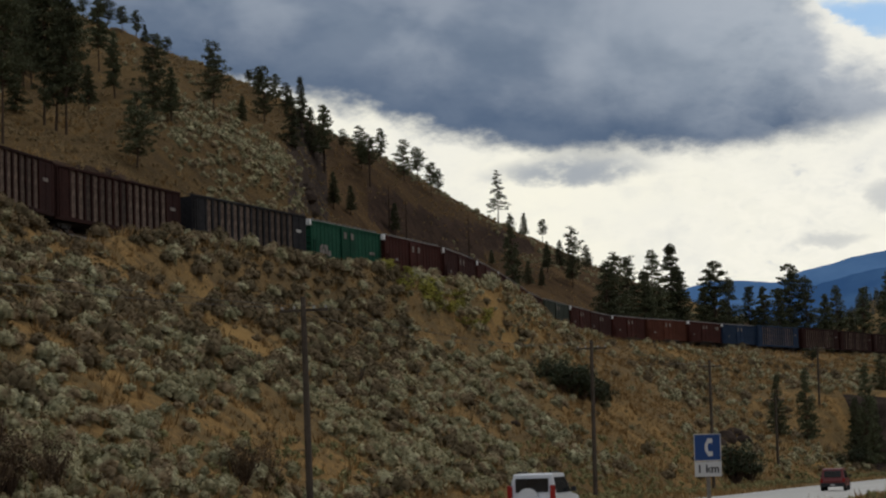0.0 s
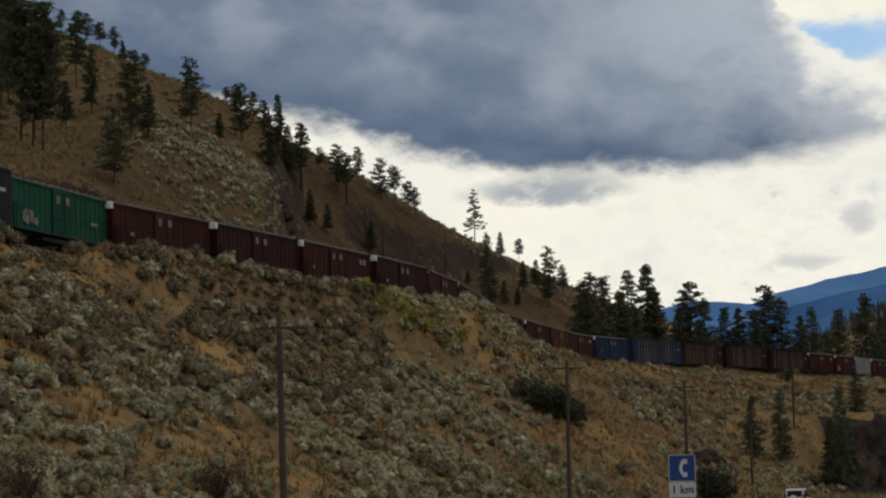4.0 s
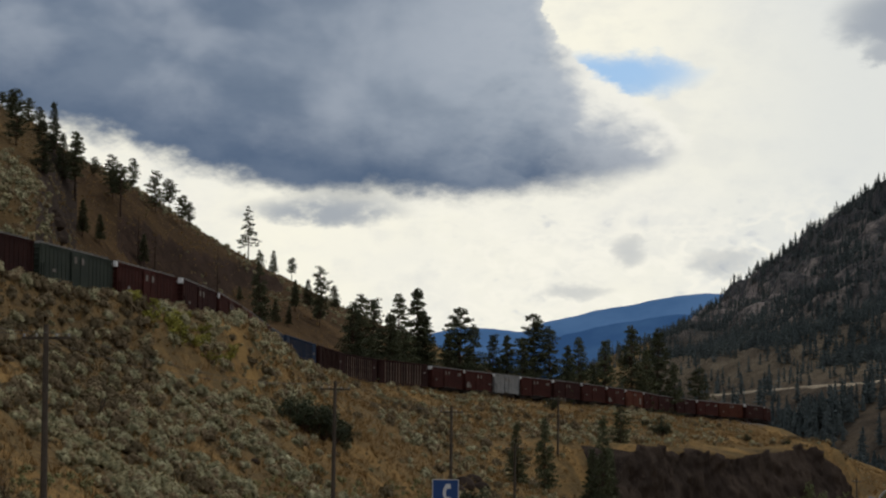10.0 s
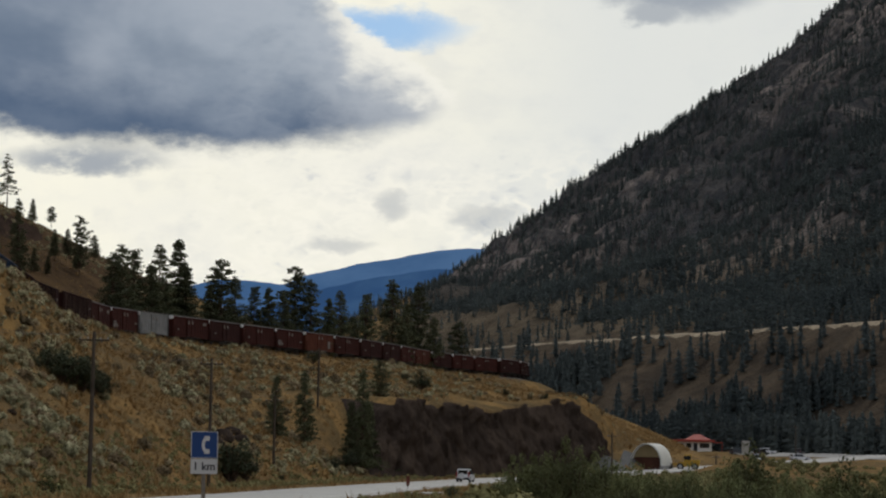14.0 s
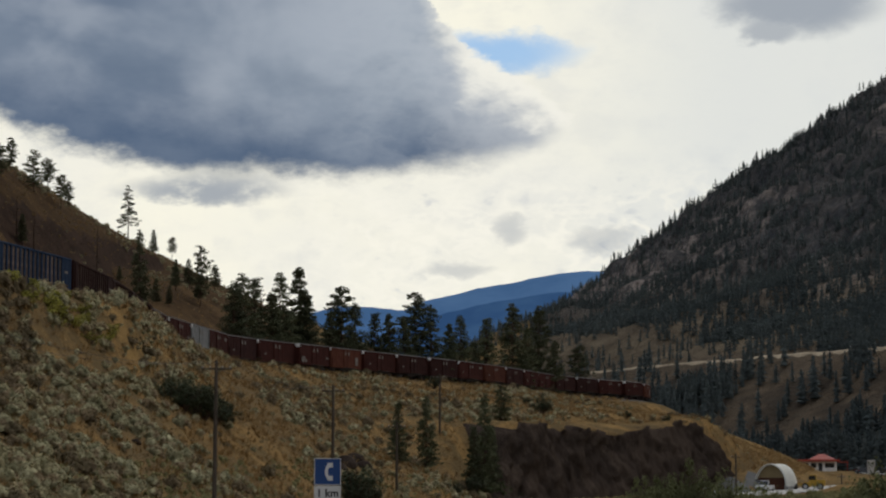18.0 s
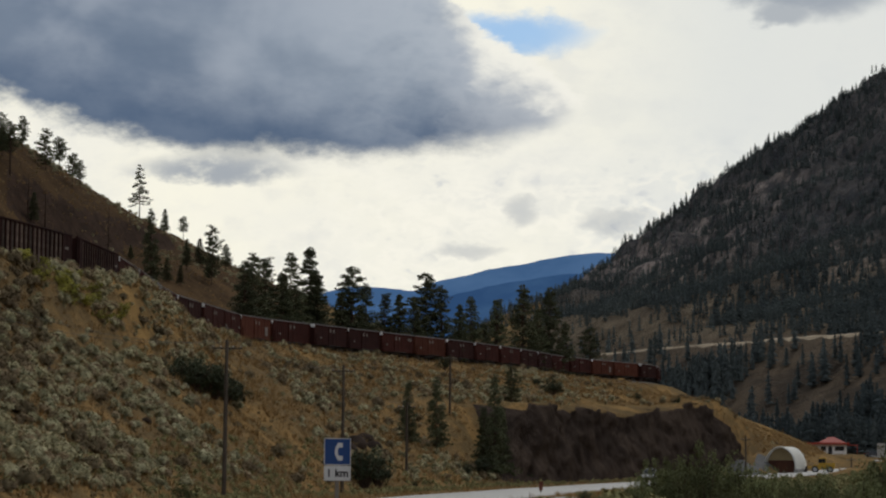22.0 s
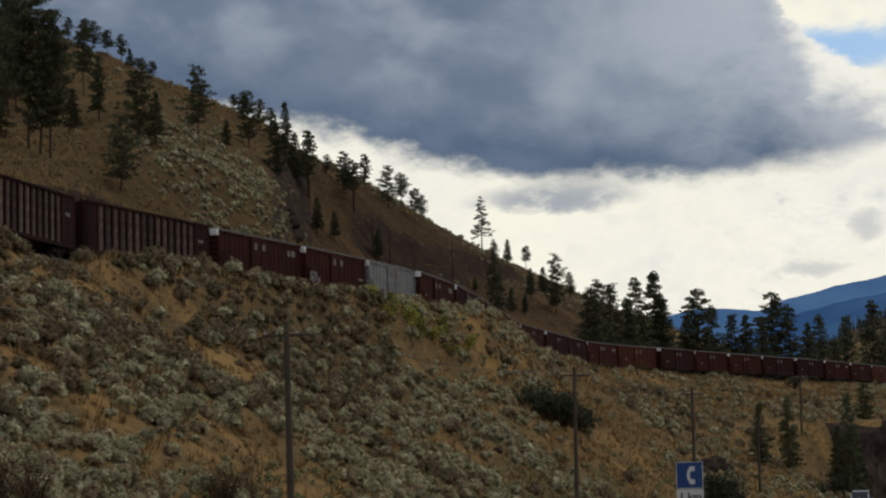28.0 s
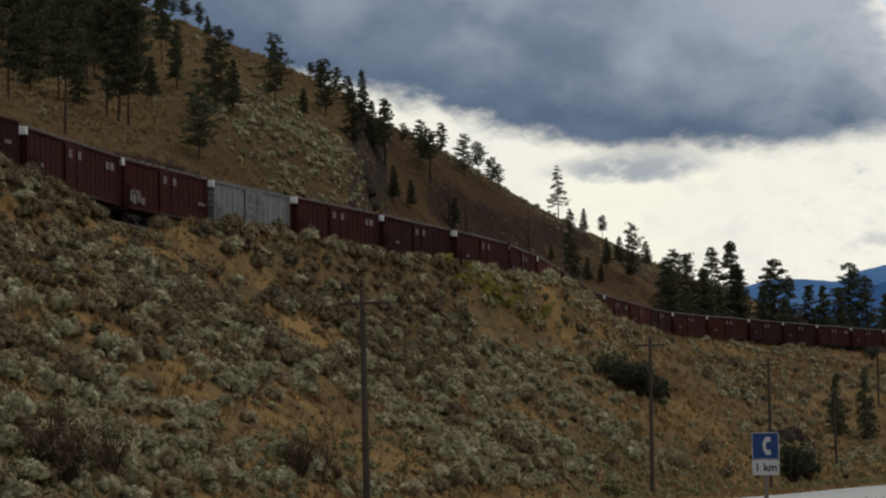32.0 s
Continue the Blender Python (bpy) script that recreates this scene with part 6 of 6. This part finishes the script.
# ---------------------------------------------------------------- vehicles
M["glass_dark"] = varied("dark_window_glass", (0.012, 0.014, 0.016), (0.02, 0.022, 0.025), 1.0, 0.08, 0.6, fine_amount=0.05)
M["tyre"] = varied("tyre_rubber", (0.015, 0.015, 0.015), (0.025, 0.025, 0.025), 2.0, 0.9)
M["rim"] = varied("wheel_rim", (0.35, 0.35, 0.35), (0.45, 0.45, 0.45), 2.0, 0.4, 0.5, metal=0.7)
M["trim"] = varied("black_trim", (0.02, 0.02, 0.022), (0.03, 0.03, 0.032), 2.0, 0.6)
M["tail_red"] = varied("red_lamp_glass", (0.25, 0.01, 0.01), (0.3, 0.015, 0.012), 2.0, 0.2, 0.5)
M["lamp_clear"] = varied("clear_lamp_glass", (0.6, 0.6, 0.58), (0.7, 0.7, 0.68), 2.0, 0.15, 0.5)
M["paint_white"] = varied("white_car_paint", (0.62, 0.63, 0.64), (0.70, 0.70, 0.70), 0.8, 0.35, 0.5, fine_amount=0.05)
M["paint_red"] = varied("dark_red_car_paint", (0.13, 0.015, 0.012), (0.17, 0.02, 0.016), 0.8, 0.35, 0.5, fine_amount=0.05)
M["paint_dark"] = varied("charcoal_car_paint", (0.03, 0.032, 0.036), (0.05, 0.05, 0.055), 0.8, 0.35, 0.5, fine_amount=0.05)
M["paint_yellow"] = varied("yellow_machine_paint", (0.42, 0.25, 0.02), (0.5, 0.3, 0.03), 0.8, 0.5, 0.4)


def slab(profile, y0, y1, narrow=0.0):
    """A side profile (x, z) drawn out across the width; the upper points lean in by narrow."""
    bm = bmesh.new()
    zs = [p[1] for p in profile]
    lo, hi = min(zs), max(zs)
    rows = []
    for y, s in ((y0, 1), (y1, -1)):
        rows.append([bm.verts.new((x, y + s * narrow * (z - lo) / (hi - lo), z)) for x, z in profile])
    a, b = rows
    n = len(profile)
    for k in range(n):
        bm.faces.new((a[k], a[(k + 1) % n], b[(k + 1) % n], b[k]))
    bm.faces.new(a[::-1])
    bm.faces.new(b)
    bmesh.ops.recalc_face_normals(bm, faces=bm.faces)
    return bm


def wheel_on(car, x, y, r):
    w = part("wheel", disc(bmesh.new(), (0, 0, 0), r, 0.11, "y", 20), M["tyre"], car, m=pose(x, y, r))
    part("rim", disc(bmesh.new(), (0, 0.02 if y > 0 else -0.02, 0), r * 0.6, 0.1, "y", 14), M["rim"], w)


def vehicle(name, length, width, height, paint, style, label):
    """A road vehicle, nose towards +x, wheels on the ground."""
    car = new(name)
    h, w, r = length / 2, width / 2, 0.34
    belt = height * 0.56
    part("body", slab([(-h, 0.32), (-h - 0.03, belt * 0.8), (-h + 0.05, belt), (h * 0.38, belt), (h - 0.15, belt * 0.88), (h, belt * 0.68), (h, 0.32)], -w, w, 0.05), M[paint], car)
    if style == "pickup":
        cab0, cab1 = -0.2, h * 0.42
    else:
        cab0, cab1 = -h + 0.08, h * 0.42
    part("cabin", slab([(cab0, belt), (cab0 + 0.22, height - 0.05), (cab0 + 0.4, height), (cab1 - 0.75, height), (cab1, belt)], -w + 0.06, w - 0.06, 0.14), M[paint], car)
    lean = 0.17
    for s in (-1, 1):
        prof = [(cab0 + 0.28, belt + 0.04), (cab0 + 0.42, height - 0.14), (cab1 - 0.85, height - 0.14), (cab1 - 0.22, belt + 0.04)]
        yy = s * (w - 0.08)
        bm = bmesh.new()
        a = [bm.verts.new((x, yy - s * 0.12 * (z - belt) / (height - belt), z)) for x, z in prof]
        b = [bm.verts.new((x, yy - s * 0.12 * (z - belt) / (height - belt) + s * 0.05, z)) for x, z in prof]
        for k in range(4):
            bm.faces.new((a[k], a[(k + 1) % 4], b[(k + 1) % 4], b[k]))
        bm.faces.new(a)
        bm.faces.new(b[::-1])
        part("side_window", bm, M["glass_dark"], car)
        part("mirror", boxes((cab1 - 0.5, cab1 - 0.35, s * (w + 0.1) - 0.09, s * (w + 0.1) + 0.09, belt + 0.05, belt + 0.22), bevel=0.02), M["trim"], car)
        part("tail_lamp", boxes((-h - 0.06, -h + 0.05, s * (w - 0.12) - 0.09, s * (w - 0.12) + 0.09, belt * 0.7, belt * (1.35 if style == "suv" else 1.0)), bevel=0.01), M["tail_red"], car)
        part("headlamp", boxes((h - 0.05, h + 0.03, s * (w - 0.25) - 0.16, s * (w - 0.25) + 0.16, belt * 0.62, belt * 0.78), bevel=0.01), M["lamp_clear"], car)
        for x in (-h * 0.62, h * 0.62):
            wheel_on(car, x, s * (w - 0.1), r)
        if style == "suv":
            part("roof_rail", boxes((cab0 + 0.5, cab1 - 1.0, s * (w - 0.3) - 0.02, s * (w - 0.3) + 0.02, height + 0.02, height + 0.07)), M["trim"], car)
    part("rear_window", boxes((cab0 - 0.02, cab0 + 0.32, -w + 0.3, w - 0.3, belt + 0.08, height - 0.16), bevel=0.02), M["glass_dark"], car)
    part("windscreen", slab([(cab1 - 0.62, height - 0.1), (cab1 + 0.03, belt + 0.04), (cab1 - 0.05, belt + 0.04), (cab1 - 0.7, height - 0.12)], -w + 0.2, w - 0.2, 0.0), M["glass_dark"], car)
    part("rear_bumper", boxes((-h - 0.1, -h + 0.05, -w + 0.03, w - 0.03, 0.3, 0.55), bevel=0.03), M["trim"], car)
    part("front_bumper", boxes((h - 0.05, h + 0.1, -w + 0.03, w - 0.03, 0.28, 0.55), bevel=0.03), M["trim"], car)
    part("grille", boxes((h - 0.02, h + 0.04, -w + 0.5, w - 0.5, 0.58, belt * 0.72)), M["trim"], car)
    part("plate", boxes((-h - 0.115, -h - 0.1, -0.16, 0.16, 0.38, 0.48)), M["dull_white"], car, "blank pale plate")
    if style == "suv":
        part("spare_wheel_cover", disc(bmesh.new(), (-h - 0.14, 0.1, belt * 0.86), 0.36, 0.1, "x", 22), M[paint], car, "round cover of the spare wheel")
    return tagged(car, label, "car", "vehicles")


LANE_S = along(ROAD)
_d = np.gradient(ROAD[:, :2], axis=0)
_d /= np.linalg.norm(_d, axis=1)[:, None]
RIGHT = np.stack([_d[:, 1], -_d[:, 0]], 1)


def on_road(dist, offset, back=False):
    """Pose on a lane at a distance from the viewer along the road ahead; offset to the right of the middle."""
    q = ROAD[:, :2] + RIGHT * offset
    ahead = np.where(q[:, 1] > 0, 1, -1) * np.hypot(q[:, 0], q[:, 1])
    i0 = int(np.argmax(ahead > 16))
    key = np.concatenate([np.linspace(-200, ahead[i0] - 1, i0), ahead[i0:]])
    x, y = np.interp(dist, key, q[:, 0]), np.interp(dist, key, q[:, 1])
    x1, y1 = np.interp(dist + 3, key, q[:, 0]), np.interp(dist + 3, key, q[:, 1])
    a = math.degrees(math.atan2(y1 - y, x1 - x)) + (180 if back else 0)
    return pose(float(x), float(y), float(road_z(np.hypot(x, y))) + 0.05, 0, 0, a)


suv = vehicle("suv", 4.4, 1.76, 1.64, "paint_white", "suv", "silver-white compact SUV with a rear spare wheel")
red_car = vehicle("car", 4.3, 1.75, 1.55, "paint_red", "hatch", "dark red hatchback driving along the highway")
white_truck = vehicle("pickup_truck", 5.6, 2.0, 1.95, "paint_white", "pickup", "white pickup truck with dark front trim")
for x, y, a, paint, nm in ((155.5, 617, 40, "paint_dark", "car"), (150.5, 622, 20, "paint_dark", "car"), (163, 640, -30, "paint_white", "car"), (146.5, 545, 10, "paint_white", "car"), (172, 640, 60, "paint_dark", "car")):
    v = vehicle(nm, 4.6, 1.8, 1.6, paint, "hatch", "%s car parked by the roadside diner" % ("white" if "white" in paint else "dark"))
    v.matrix_basis = pose(x, y, land_at(x, y) + 0.02, 0, 0, a)


# ---------------------------------------------------------------- the roadside yard
M["membrane"] = varied("white_membrane", (0.66, 0.65, 0.58), (0.76, 0.75, 0.68), 0.5, 0.6, 0.3, fine=2.0, fine_amount=0.12)
M["tan_wall"] = varied("tan_lining", (0.32, 0.25, 0.13), (0.4, 0.31, 0.17), 0.6, 0.8)
M["concrete"] = varied("grey_concrete", (0.24, 0.235, 0.22), (0.34, 0.33, 0.31), 0.7, 0.9, fine=8.0)
M["rust_store"] = varied("reddish_brown_stock", (0.07, 0.03, 0.02), (0.12, 0.05, 0.03), 0.5, 0.95)
M["red_roof"] = varied("red_metal_roof", (0.30, 0.035, 0.02), (0.40, 0.06, 0.035), 0.6, 0.5, 0.4)
M["grey_gravel"] = varied("grey_crushed_stone", (0.09, 0.09, 0.088), (0.15, 0.148, 0.142), 0.6, 0.95, fine=10.0, fine_amount=0.5, bumpy=0.7)
M["lot"] = varied("pale_gravel_lot", (0.30, 0.29, 0.27), (0.40, 0.39, 0.36), 0.08, 0.95, fine=1.5)


def arched_shed(x, y, width, length, height, turn):
    z = land_at(x, y)
    shed = new("arched_storage_shed")
    shed.matrix_basis = pose(x, y, z - 0.1, 0, 0, turn)
    r, foot = width / 2, 1.0
    n = 22
    bm = bmesh.new()
    rings = []
    for yy in np.linspace(0, length, 7):
        for rr in (r, r - 0.18):
            rings.append([bm.verts.new((-rr * math.cos(math.pi * k / n), yy, foot + (height - foot) * (rr / r) * math.sin(math.pi * k / n))) for k in range(n + 1)])
    for k in range(6):
        for j in range(n):
            o, i = rings[2 * k], rings[2 * k + 1]
            o2, i2 = rings[2 * k + 2], rings[2 * k + 3]
            bm.faces.new((o[j], o2[j], o2[j + 1], o[j + 1]))
            bm.faces.new((i[j], i[j + 1], i2[j + 1], i2[j]))
    for a, b in ((rings[0], rings[1]), (rings[-1], rings[-2])):
        for j in range(n):
            bm.faces.new((a[j], a[j + 1], b[j + 1], b[j]))
    part("canopy", bm, M["membrane"], shed, "white arched fabric canopy", smooth=True)
    bm = bmesh.new()
    vs = [bm.verts.new((-(r - 0.2) * math.cos(math.pi * k / n), 1.3, foot + (height - foot - 0.2) * math.sin(math.pi * k / n))) for k in range(n + 1)]
    vs2 = [bm.verts.new((v.co.x, 1.4, v.co.z)) for v in vs]
    bm.faces.new(vs)
    bm.faces.new(vs2[::-1])
    for k in range(n):
        bm.faces.new((vs[k], vs2[k], vs2[k + 1], vs[k + 1]))
    part("back_wall", bm, M["tan_wall"], shed, "tan lining of the back wall")
    for s in (-1, 1):
        for k in range(int(length // 1.6)):
            part("concrete_block", boxes((s * r - 0.4, s * r + 0.4, 0.05 + 1.6 * k, 1.55 + 1.6 * k, 0, foot), bevel=0.03), M["concrete"], shed)
    part("lower_wall", boxes((-r + 0.6, r - 0.6, 0.95, 1.28, 0, height * 0.5), bevel=0.05), M["rust_store"], shed, "reddish-brown lower wall of the shed")
    return tagged(shed, "white arched fabric storage shed with open front", "storage shed")


arched_shed(*polar(11.42, 466), 6.3, 8.0, 5.3, -27)


def stone_pile(x, y, radius, height, seed):
    bm = bmesh.new()
    n, m = 28, 9
    rows = []
    for j in range(m):
        t = j / (m - 1)
        rows.append([bm.verts.new((radius * (1 - t) * math.cos(6.2832 * k / n) * (1 + 0.1 * noise.noise(Vector((k * 0.7, j, seed)))), radius * (1 - t) * math.sin(6.2832 * k / n), height * (t ** 0.9) * (1 + 0.08 * noise.noise(Vector((k * 0.5, j * 2, seed)))) - 0.3)) for k in range(n)] if j < m - 1 else [bm.verts.new((0, 0, height * 0.95 - 0.3))])
    for a, b in zip(rows, rows[1:]):
        for k in range(n):
            if len(b) > 1:
                bm.faces.new((a[k], a[(k + 1) % n], b[(k + 1) % n], b[k]))
            else:
                bm.faces.new((a[k], a[(k + 1) % n], b[0]))
    ob = part("gravel_mound", bm, M["grey_gravel"], None, m=pose(x, y, land_at(x, y)))
    return tagged(ob, "cone of grey crushed stone in the yard", "gravel mound")


stone_pile(*polar(10.5, 448), 4.4, 3.0, 3)


def diner(x, y, turn):
    z = land_at(x, y)
    b = new("roadside_diner")
    b.matrix_basis = pose(x, y, z - 0.1, 0, 0, turn)
    part("wall", boxes((-4.6, 4.6, 0, 6, 0, 2.5), bevel=0.02), M["white"], b, "white painted wall")
    for x0, w in ((-3.9, 1.3), (-1.9, 1.3), (1.6, 2.4)):
        f = part("window_frame", boxes((x0, x0 + w, -0.06, 0.02, 0.9, 2.05), bevel=0.01), M["trim"], b)
        part("pane", boxes((x0 + 0.08, x0 + w - 0.08, -0.075, -0.062, 0.98, 1.97)), M["glass_dark"], f)
    part("door", boxes((0.0, 0.95, -0.07, 0.02, 0.05, 2.1), bevel=0.01), M["trim"], b)
    part("fascia", boxes((-5.4, 5.4, -0.9, 6.8, 2.45, 3.0), bevel=0.03), M["red_roof"], b, "red fascia band")
    bm = bmesh.new()
    base = [bm.verts.new(p) for p in ((-2.6, -0.6, 3.0), (4.4, -0.6, 3.0), (4.4, 6.5, 3.0), (-2.6, 6.5, 3.0))]
    top = [bm.verts.new(p) for p in ((0.2, 2.4, 4.4), (1.6, 2.4, 4.4), (1.6, 3.6, 4.4), (0.2, 3.6, 4.4))]
    for k in range(4):
        bm.faces.new((base[k], base[(k + 1) % 4], top[(k + 1) % 4], top[k]))
    bm.faces.new(top)
    bm.faces.new(base[::-1])
    part("roof", bm, M["red_roof"], b, "red hipped metal roof")
    part("awning", boxes((4.6, 7.5, 0.5, 4.5, 2.2, 2.45), (7.2, 7.35, 0.6, 0.75, 0, 2.2), bevel=0.01), M["red_roof"], b)
    return tagged(b, "small white roadside diner with a red roof", "building")


diner(*polar(12.55, 622), -12)


def machine(x, y, turn):
    z = land_at(x, y)
    m = new("wheel_loader")
    m.matrix_basis = pose(x, y, z + 0.02, 0, 0, turn)
    part("chassis", boxes((-2.4, 1.6, -0.75, 0.75, 0.7, 1.5), (-2.5, -0.8, -0.8, 0.8, 1.2, 1.9), bevel=0.06), M["paint_yellow"], m)
    c = part("cab", boxes((-0.8, 0.6, -0.65, 0.65, 1.5, 2.9), bevel=0.05), M["paint_yellow"], m)
    part("cab_window", boxes((-0.7, 0.63, -0.67, 0.67, 1.9, 2.7)), M["glass_dark"], c)
    part("lift_arm", boxes((0.6, 3.0, -0.6, -0.45, 0.9, 1.2), (0.6, 3.0, 0.45, 0.6, 0.9, 1.2), bevel=0.02), M["paint_yellow"], m)
    part("bucket", slab([(2.8, 0.2), (3.9, 0.15), (3.3, 0.5), (3.1, 1.2), (2.8, 1.2)], -1.2, 1.2), M["steel"], m)
    for xx in (-1.5, 1.3):
        for yy in (-0.95, 0.95):
            wheel_on(m, xx, yy, 0.65)
    return tagged(m, "yellow wheel loader parked in the gravel yard", "wheel loader")


machine(*polar(12.4, 470), 165)


def flat_patch(name, ring, mat, label, category):
    """A ground patch laid over the land inside four corners."""
    n = 24
    a, b, c, d = [np.array(p) for p in ring]
    V = []
    for i in range(n + 1):
        for j in range(n + 1):
            u, v = i / n, j / n
            p = (a * (1 - u) + b * u) * (1 - v) + (d * (1 - u) + c * u) * v
            V.append((p[0], p[1]))
    V = np.array(V)
    z = land(V[:, 0], V[:, 1]) + 0.12
    i, j = np.meshgrid(np.arange(n), np.arange(n), indexing="ij")
    k = (i * (n + 1) + j).ravel()
    Fc = np.stack([k, k + n + 1, k + n + 2, k + 1], 1)
    return tagged(link_mesh(name, mesh_np(name, np.column_stack([V, z]), Fc, mat)), label, category, kind="structure")


def far_bench():
    """The pale edge of the level railway bench across the valley."""
    az = np.linspace(7.2, 26, 240)
    A = [6.5, 7.85, 9.2, 11.9, 14.8, 16.8, 25, 40]
    r1 = np.interp(az, A, [1150, 1090, 1030, 950, 880, 835, 700, 600])
    zb = np.interp(az, [6.5, 30], [47, 46])
    V = []
    for dr, dz in ((-15, -1.2), (-11, 0.5), (-3, 0.6), (6, 1.6)):
        for a, r, z in zip(az, r1, zb):
            wob = 0.8 * float(LUMPS.at(np.array([a * 9.0]), np.array([dr * 1.0]), 3.0, 2)[0])
            V.append((*polar(a, r + dr + wob), z + dz + wob * 0.5))
    n = len(az)
    Fc = [(i * n + j, i * n + j + 1, (i + 1) * n + j + 1, (i + 1) * n + j) for i in range(3) for j in range(n - 1)]
    return tagged(link_mesh("far_railway_bench", mesh_np("far_railway_bench", V, np.array(Fc)[:, ::-1], M["bench"])), "pale level bench cut along the far slope", "embankment", kind="structure")


M["bench"] = varied("pale_bench_soil", (0.26, 0.205, 0.135), (0.38, 0.305, 0.205), 0.03, 0.95, fine=0.3, fine_amount=0.5)
far_bench()
flat_patch("gravel_lot", (polar(13.4, 640), polar(17.5, 590), polar(18.5, 700), polar(13.8, 770)), M["lot"], "pale gravel parking lot beside the highway", "parking lot")
flat_patch("yard", (polar(10.6, 440), polar(12.2, 446), polar(12.6, 478), polar(10.9, 470)), M["grey_gravel"], "grey gravel yard round the storage shed", "yard")


def hoarding(x, y, w, h0, h1, turn):
    s = new("billboard")
    s.matrix_basis = pose(x, y, land_at(x, y) - 0.1, 0, 0, turn)
    part("panel", boxes((-w / 2, w / 2, -0.1, 0.1, h0, h1), bevel=0.02), M["dull_white"], s)
    for dx in (-w * 0.3, w * 0.3):
        part("leg", boxes((dx - 0.08, dx + 0.08, 0.1, 0.25, 0, h1 - 0.2)), M["pole"], s)
    return tagged(s, "weathered pale sign board on two legs", "sign board")


hoarding(*polar(13.77, 600), 1.9, 0.9, 4.2, -20)
for az_, d_, h_ in ((10.62, 400, 7.4), (14.94, 640, 8.0), (13.08, 480, 2.9)):
    utility_pole(*polar(az_, d_), h_, 0.0, 1.6)


def marker_post(x, y, h):
    s = new("marker_post")
    s.matrix_basis = pose(x, y, land_at(x, y) - 0.1)
    part("post", boxes((-0.05, 0.05, -0.05, 0.05, 0, h)), M["pole"], s)
    part("reflector", boxes((-0.17, 0.17, -0.075, -0.055, h * 0.35, h), bevel=0.01), M["marker_red"], s, "dull red hazard board")
    return tagged(s, "dull red hazard marker at a road junction", "road marker")


M["marker_red"] = varied("dull_red_board", (0.12, 0.03, 0.02), (0.17, 0.05, 0.03), 1.0, 0.7)
marker_post(*polar(5.78, 236), 1.35)
kerb = part("traffic_island", boxes((-2.2, 2.2, -0.7, 0.7, -0.3, 0.16), bevel=0.06), M["dull_white"], None, m=pose(*polar(6.25, 190), land_at(*polar(6.25, 190)) + 0.14, 0, 0, 60))
tagged(kerb, "pale concrete traffic island beside the junction", "traffic island")


def wire(a, b, sag, name="cable"):
    bm = bmesh.new()
    pts = [Vector(a).lerp(Vector(b), t / 14) - Vector((0, 0, sag * 4 * (t / 14) * (1 - t / 14))) for t in range(15)]
    tube(bm, pts, [0.012] * 15, 4)
    return bm


def lines():
    tops = []
    for x, y, h in ((-26.5, 38, 9.8), (-15.9, 106.2, 9.8), (-5.3, 174, 11.5), (4.25, 231, 12.4), (13.2, 293, 8.6), (21.9, 348, 8.8)):
        tops.append((x, y, land_at(x, y) + h - 0.05))
    for off in (-0.95, 0.95):
        for a, b in zip(tops, tops[1:]):
            ob = part("power_cable", wire((a[0] + off, a[1], a[2]), (b[0] + off, b[1], b[2]), 0.9), M["steel"], None)
            tagged(ob, "thin dark overhead power cable between the poles", "cable", "cables along the road")


lines()


def motions():
    times = [k * 1.0 for k in range(33)]
    for car, mid in train:
        walk(car, [(t, on_track(mid - float(np.interp(t, [g[0] for g in GONE], [g[1] for g in GONE])))) for t in times])
    # road traffic: distance ahead along the lane at each time
    ahead = lambda table, lane, back=False: [(t, on_road(d, lane, back)) for t, d in table]
    walk(suv, [(t, on_road(d, o)) for t, d, o in ((0, 86, -1.2), (0.5, 101, -1.4), (1, 116, -1.5), (1.5, 131, -1.6), (2, 147, -1.8), (3, 180, -2.4), (3.5, 190, -2.0), (5, 203, 0.4), (7, 214, 1.6), (7.5, 220, 1.6), (8, 226, 1.6), (10, 240, 1.6), (12, 257, 1.6), (12.5, 266, 1.6), (13, 277, 1.6), (14, 302, 1.6), (18, 400, 1.6), (24, 560, 1.6), (32, 780, 1.6))])
    walk(red_car, ahead([(0, 171), (0.5, 182), (1, 191), (2, 211), (3, 231), (3.5, 248), (5, 288), (8, 360), (12, 460), (16, 560), (22, 710), (32, 940)], 1.9))
    walk(white_truck, ahead([(0, 800), (8, 650), (16, 490), (20, 408), (22, 366), (23.3, 339), (24, 323), (24.5, 310), (26.5, 268), (27, 259), (27.5, 252), (28, 249), (29, 247), (32, 246)], -1.9, True))


motions()
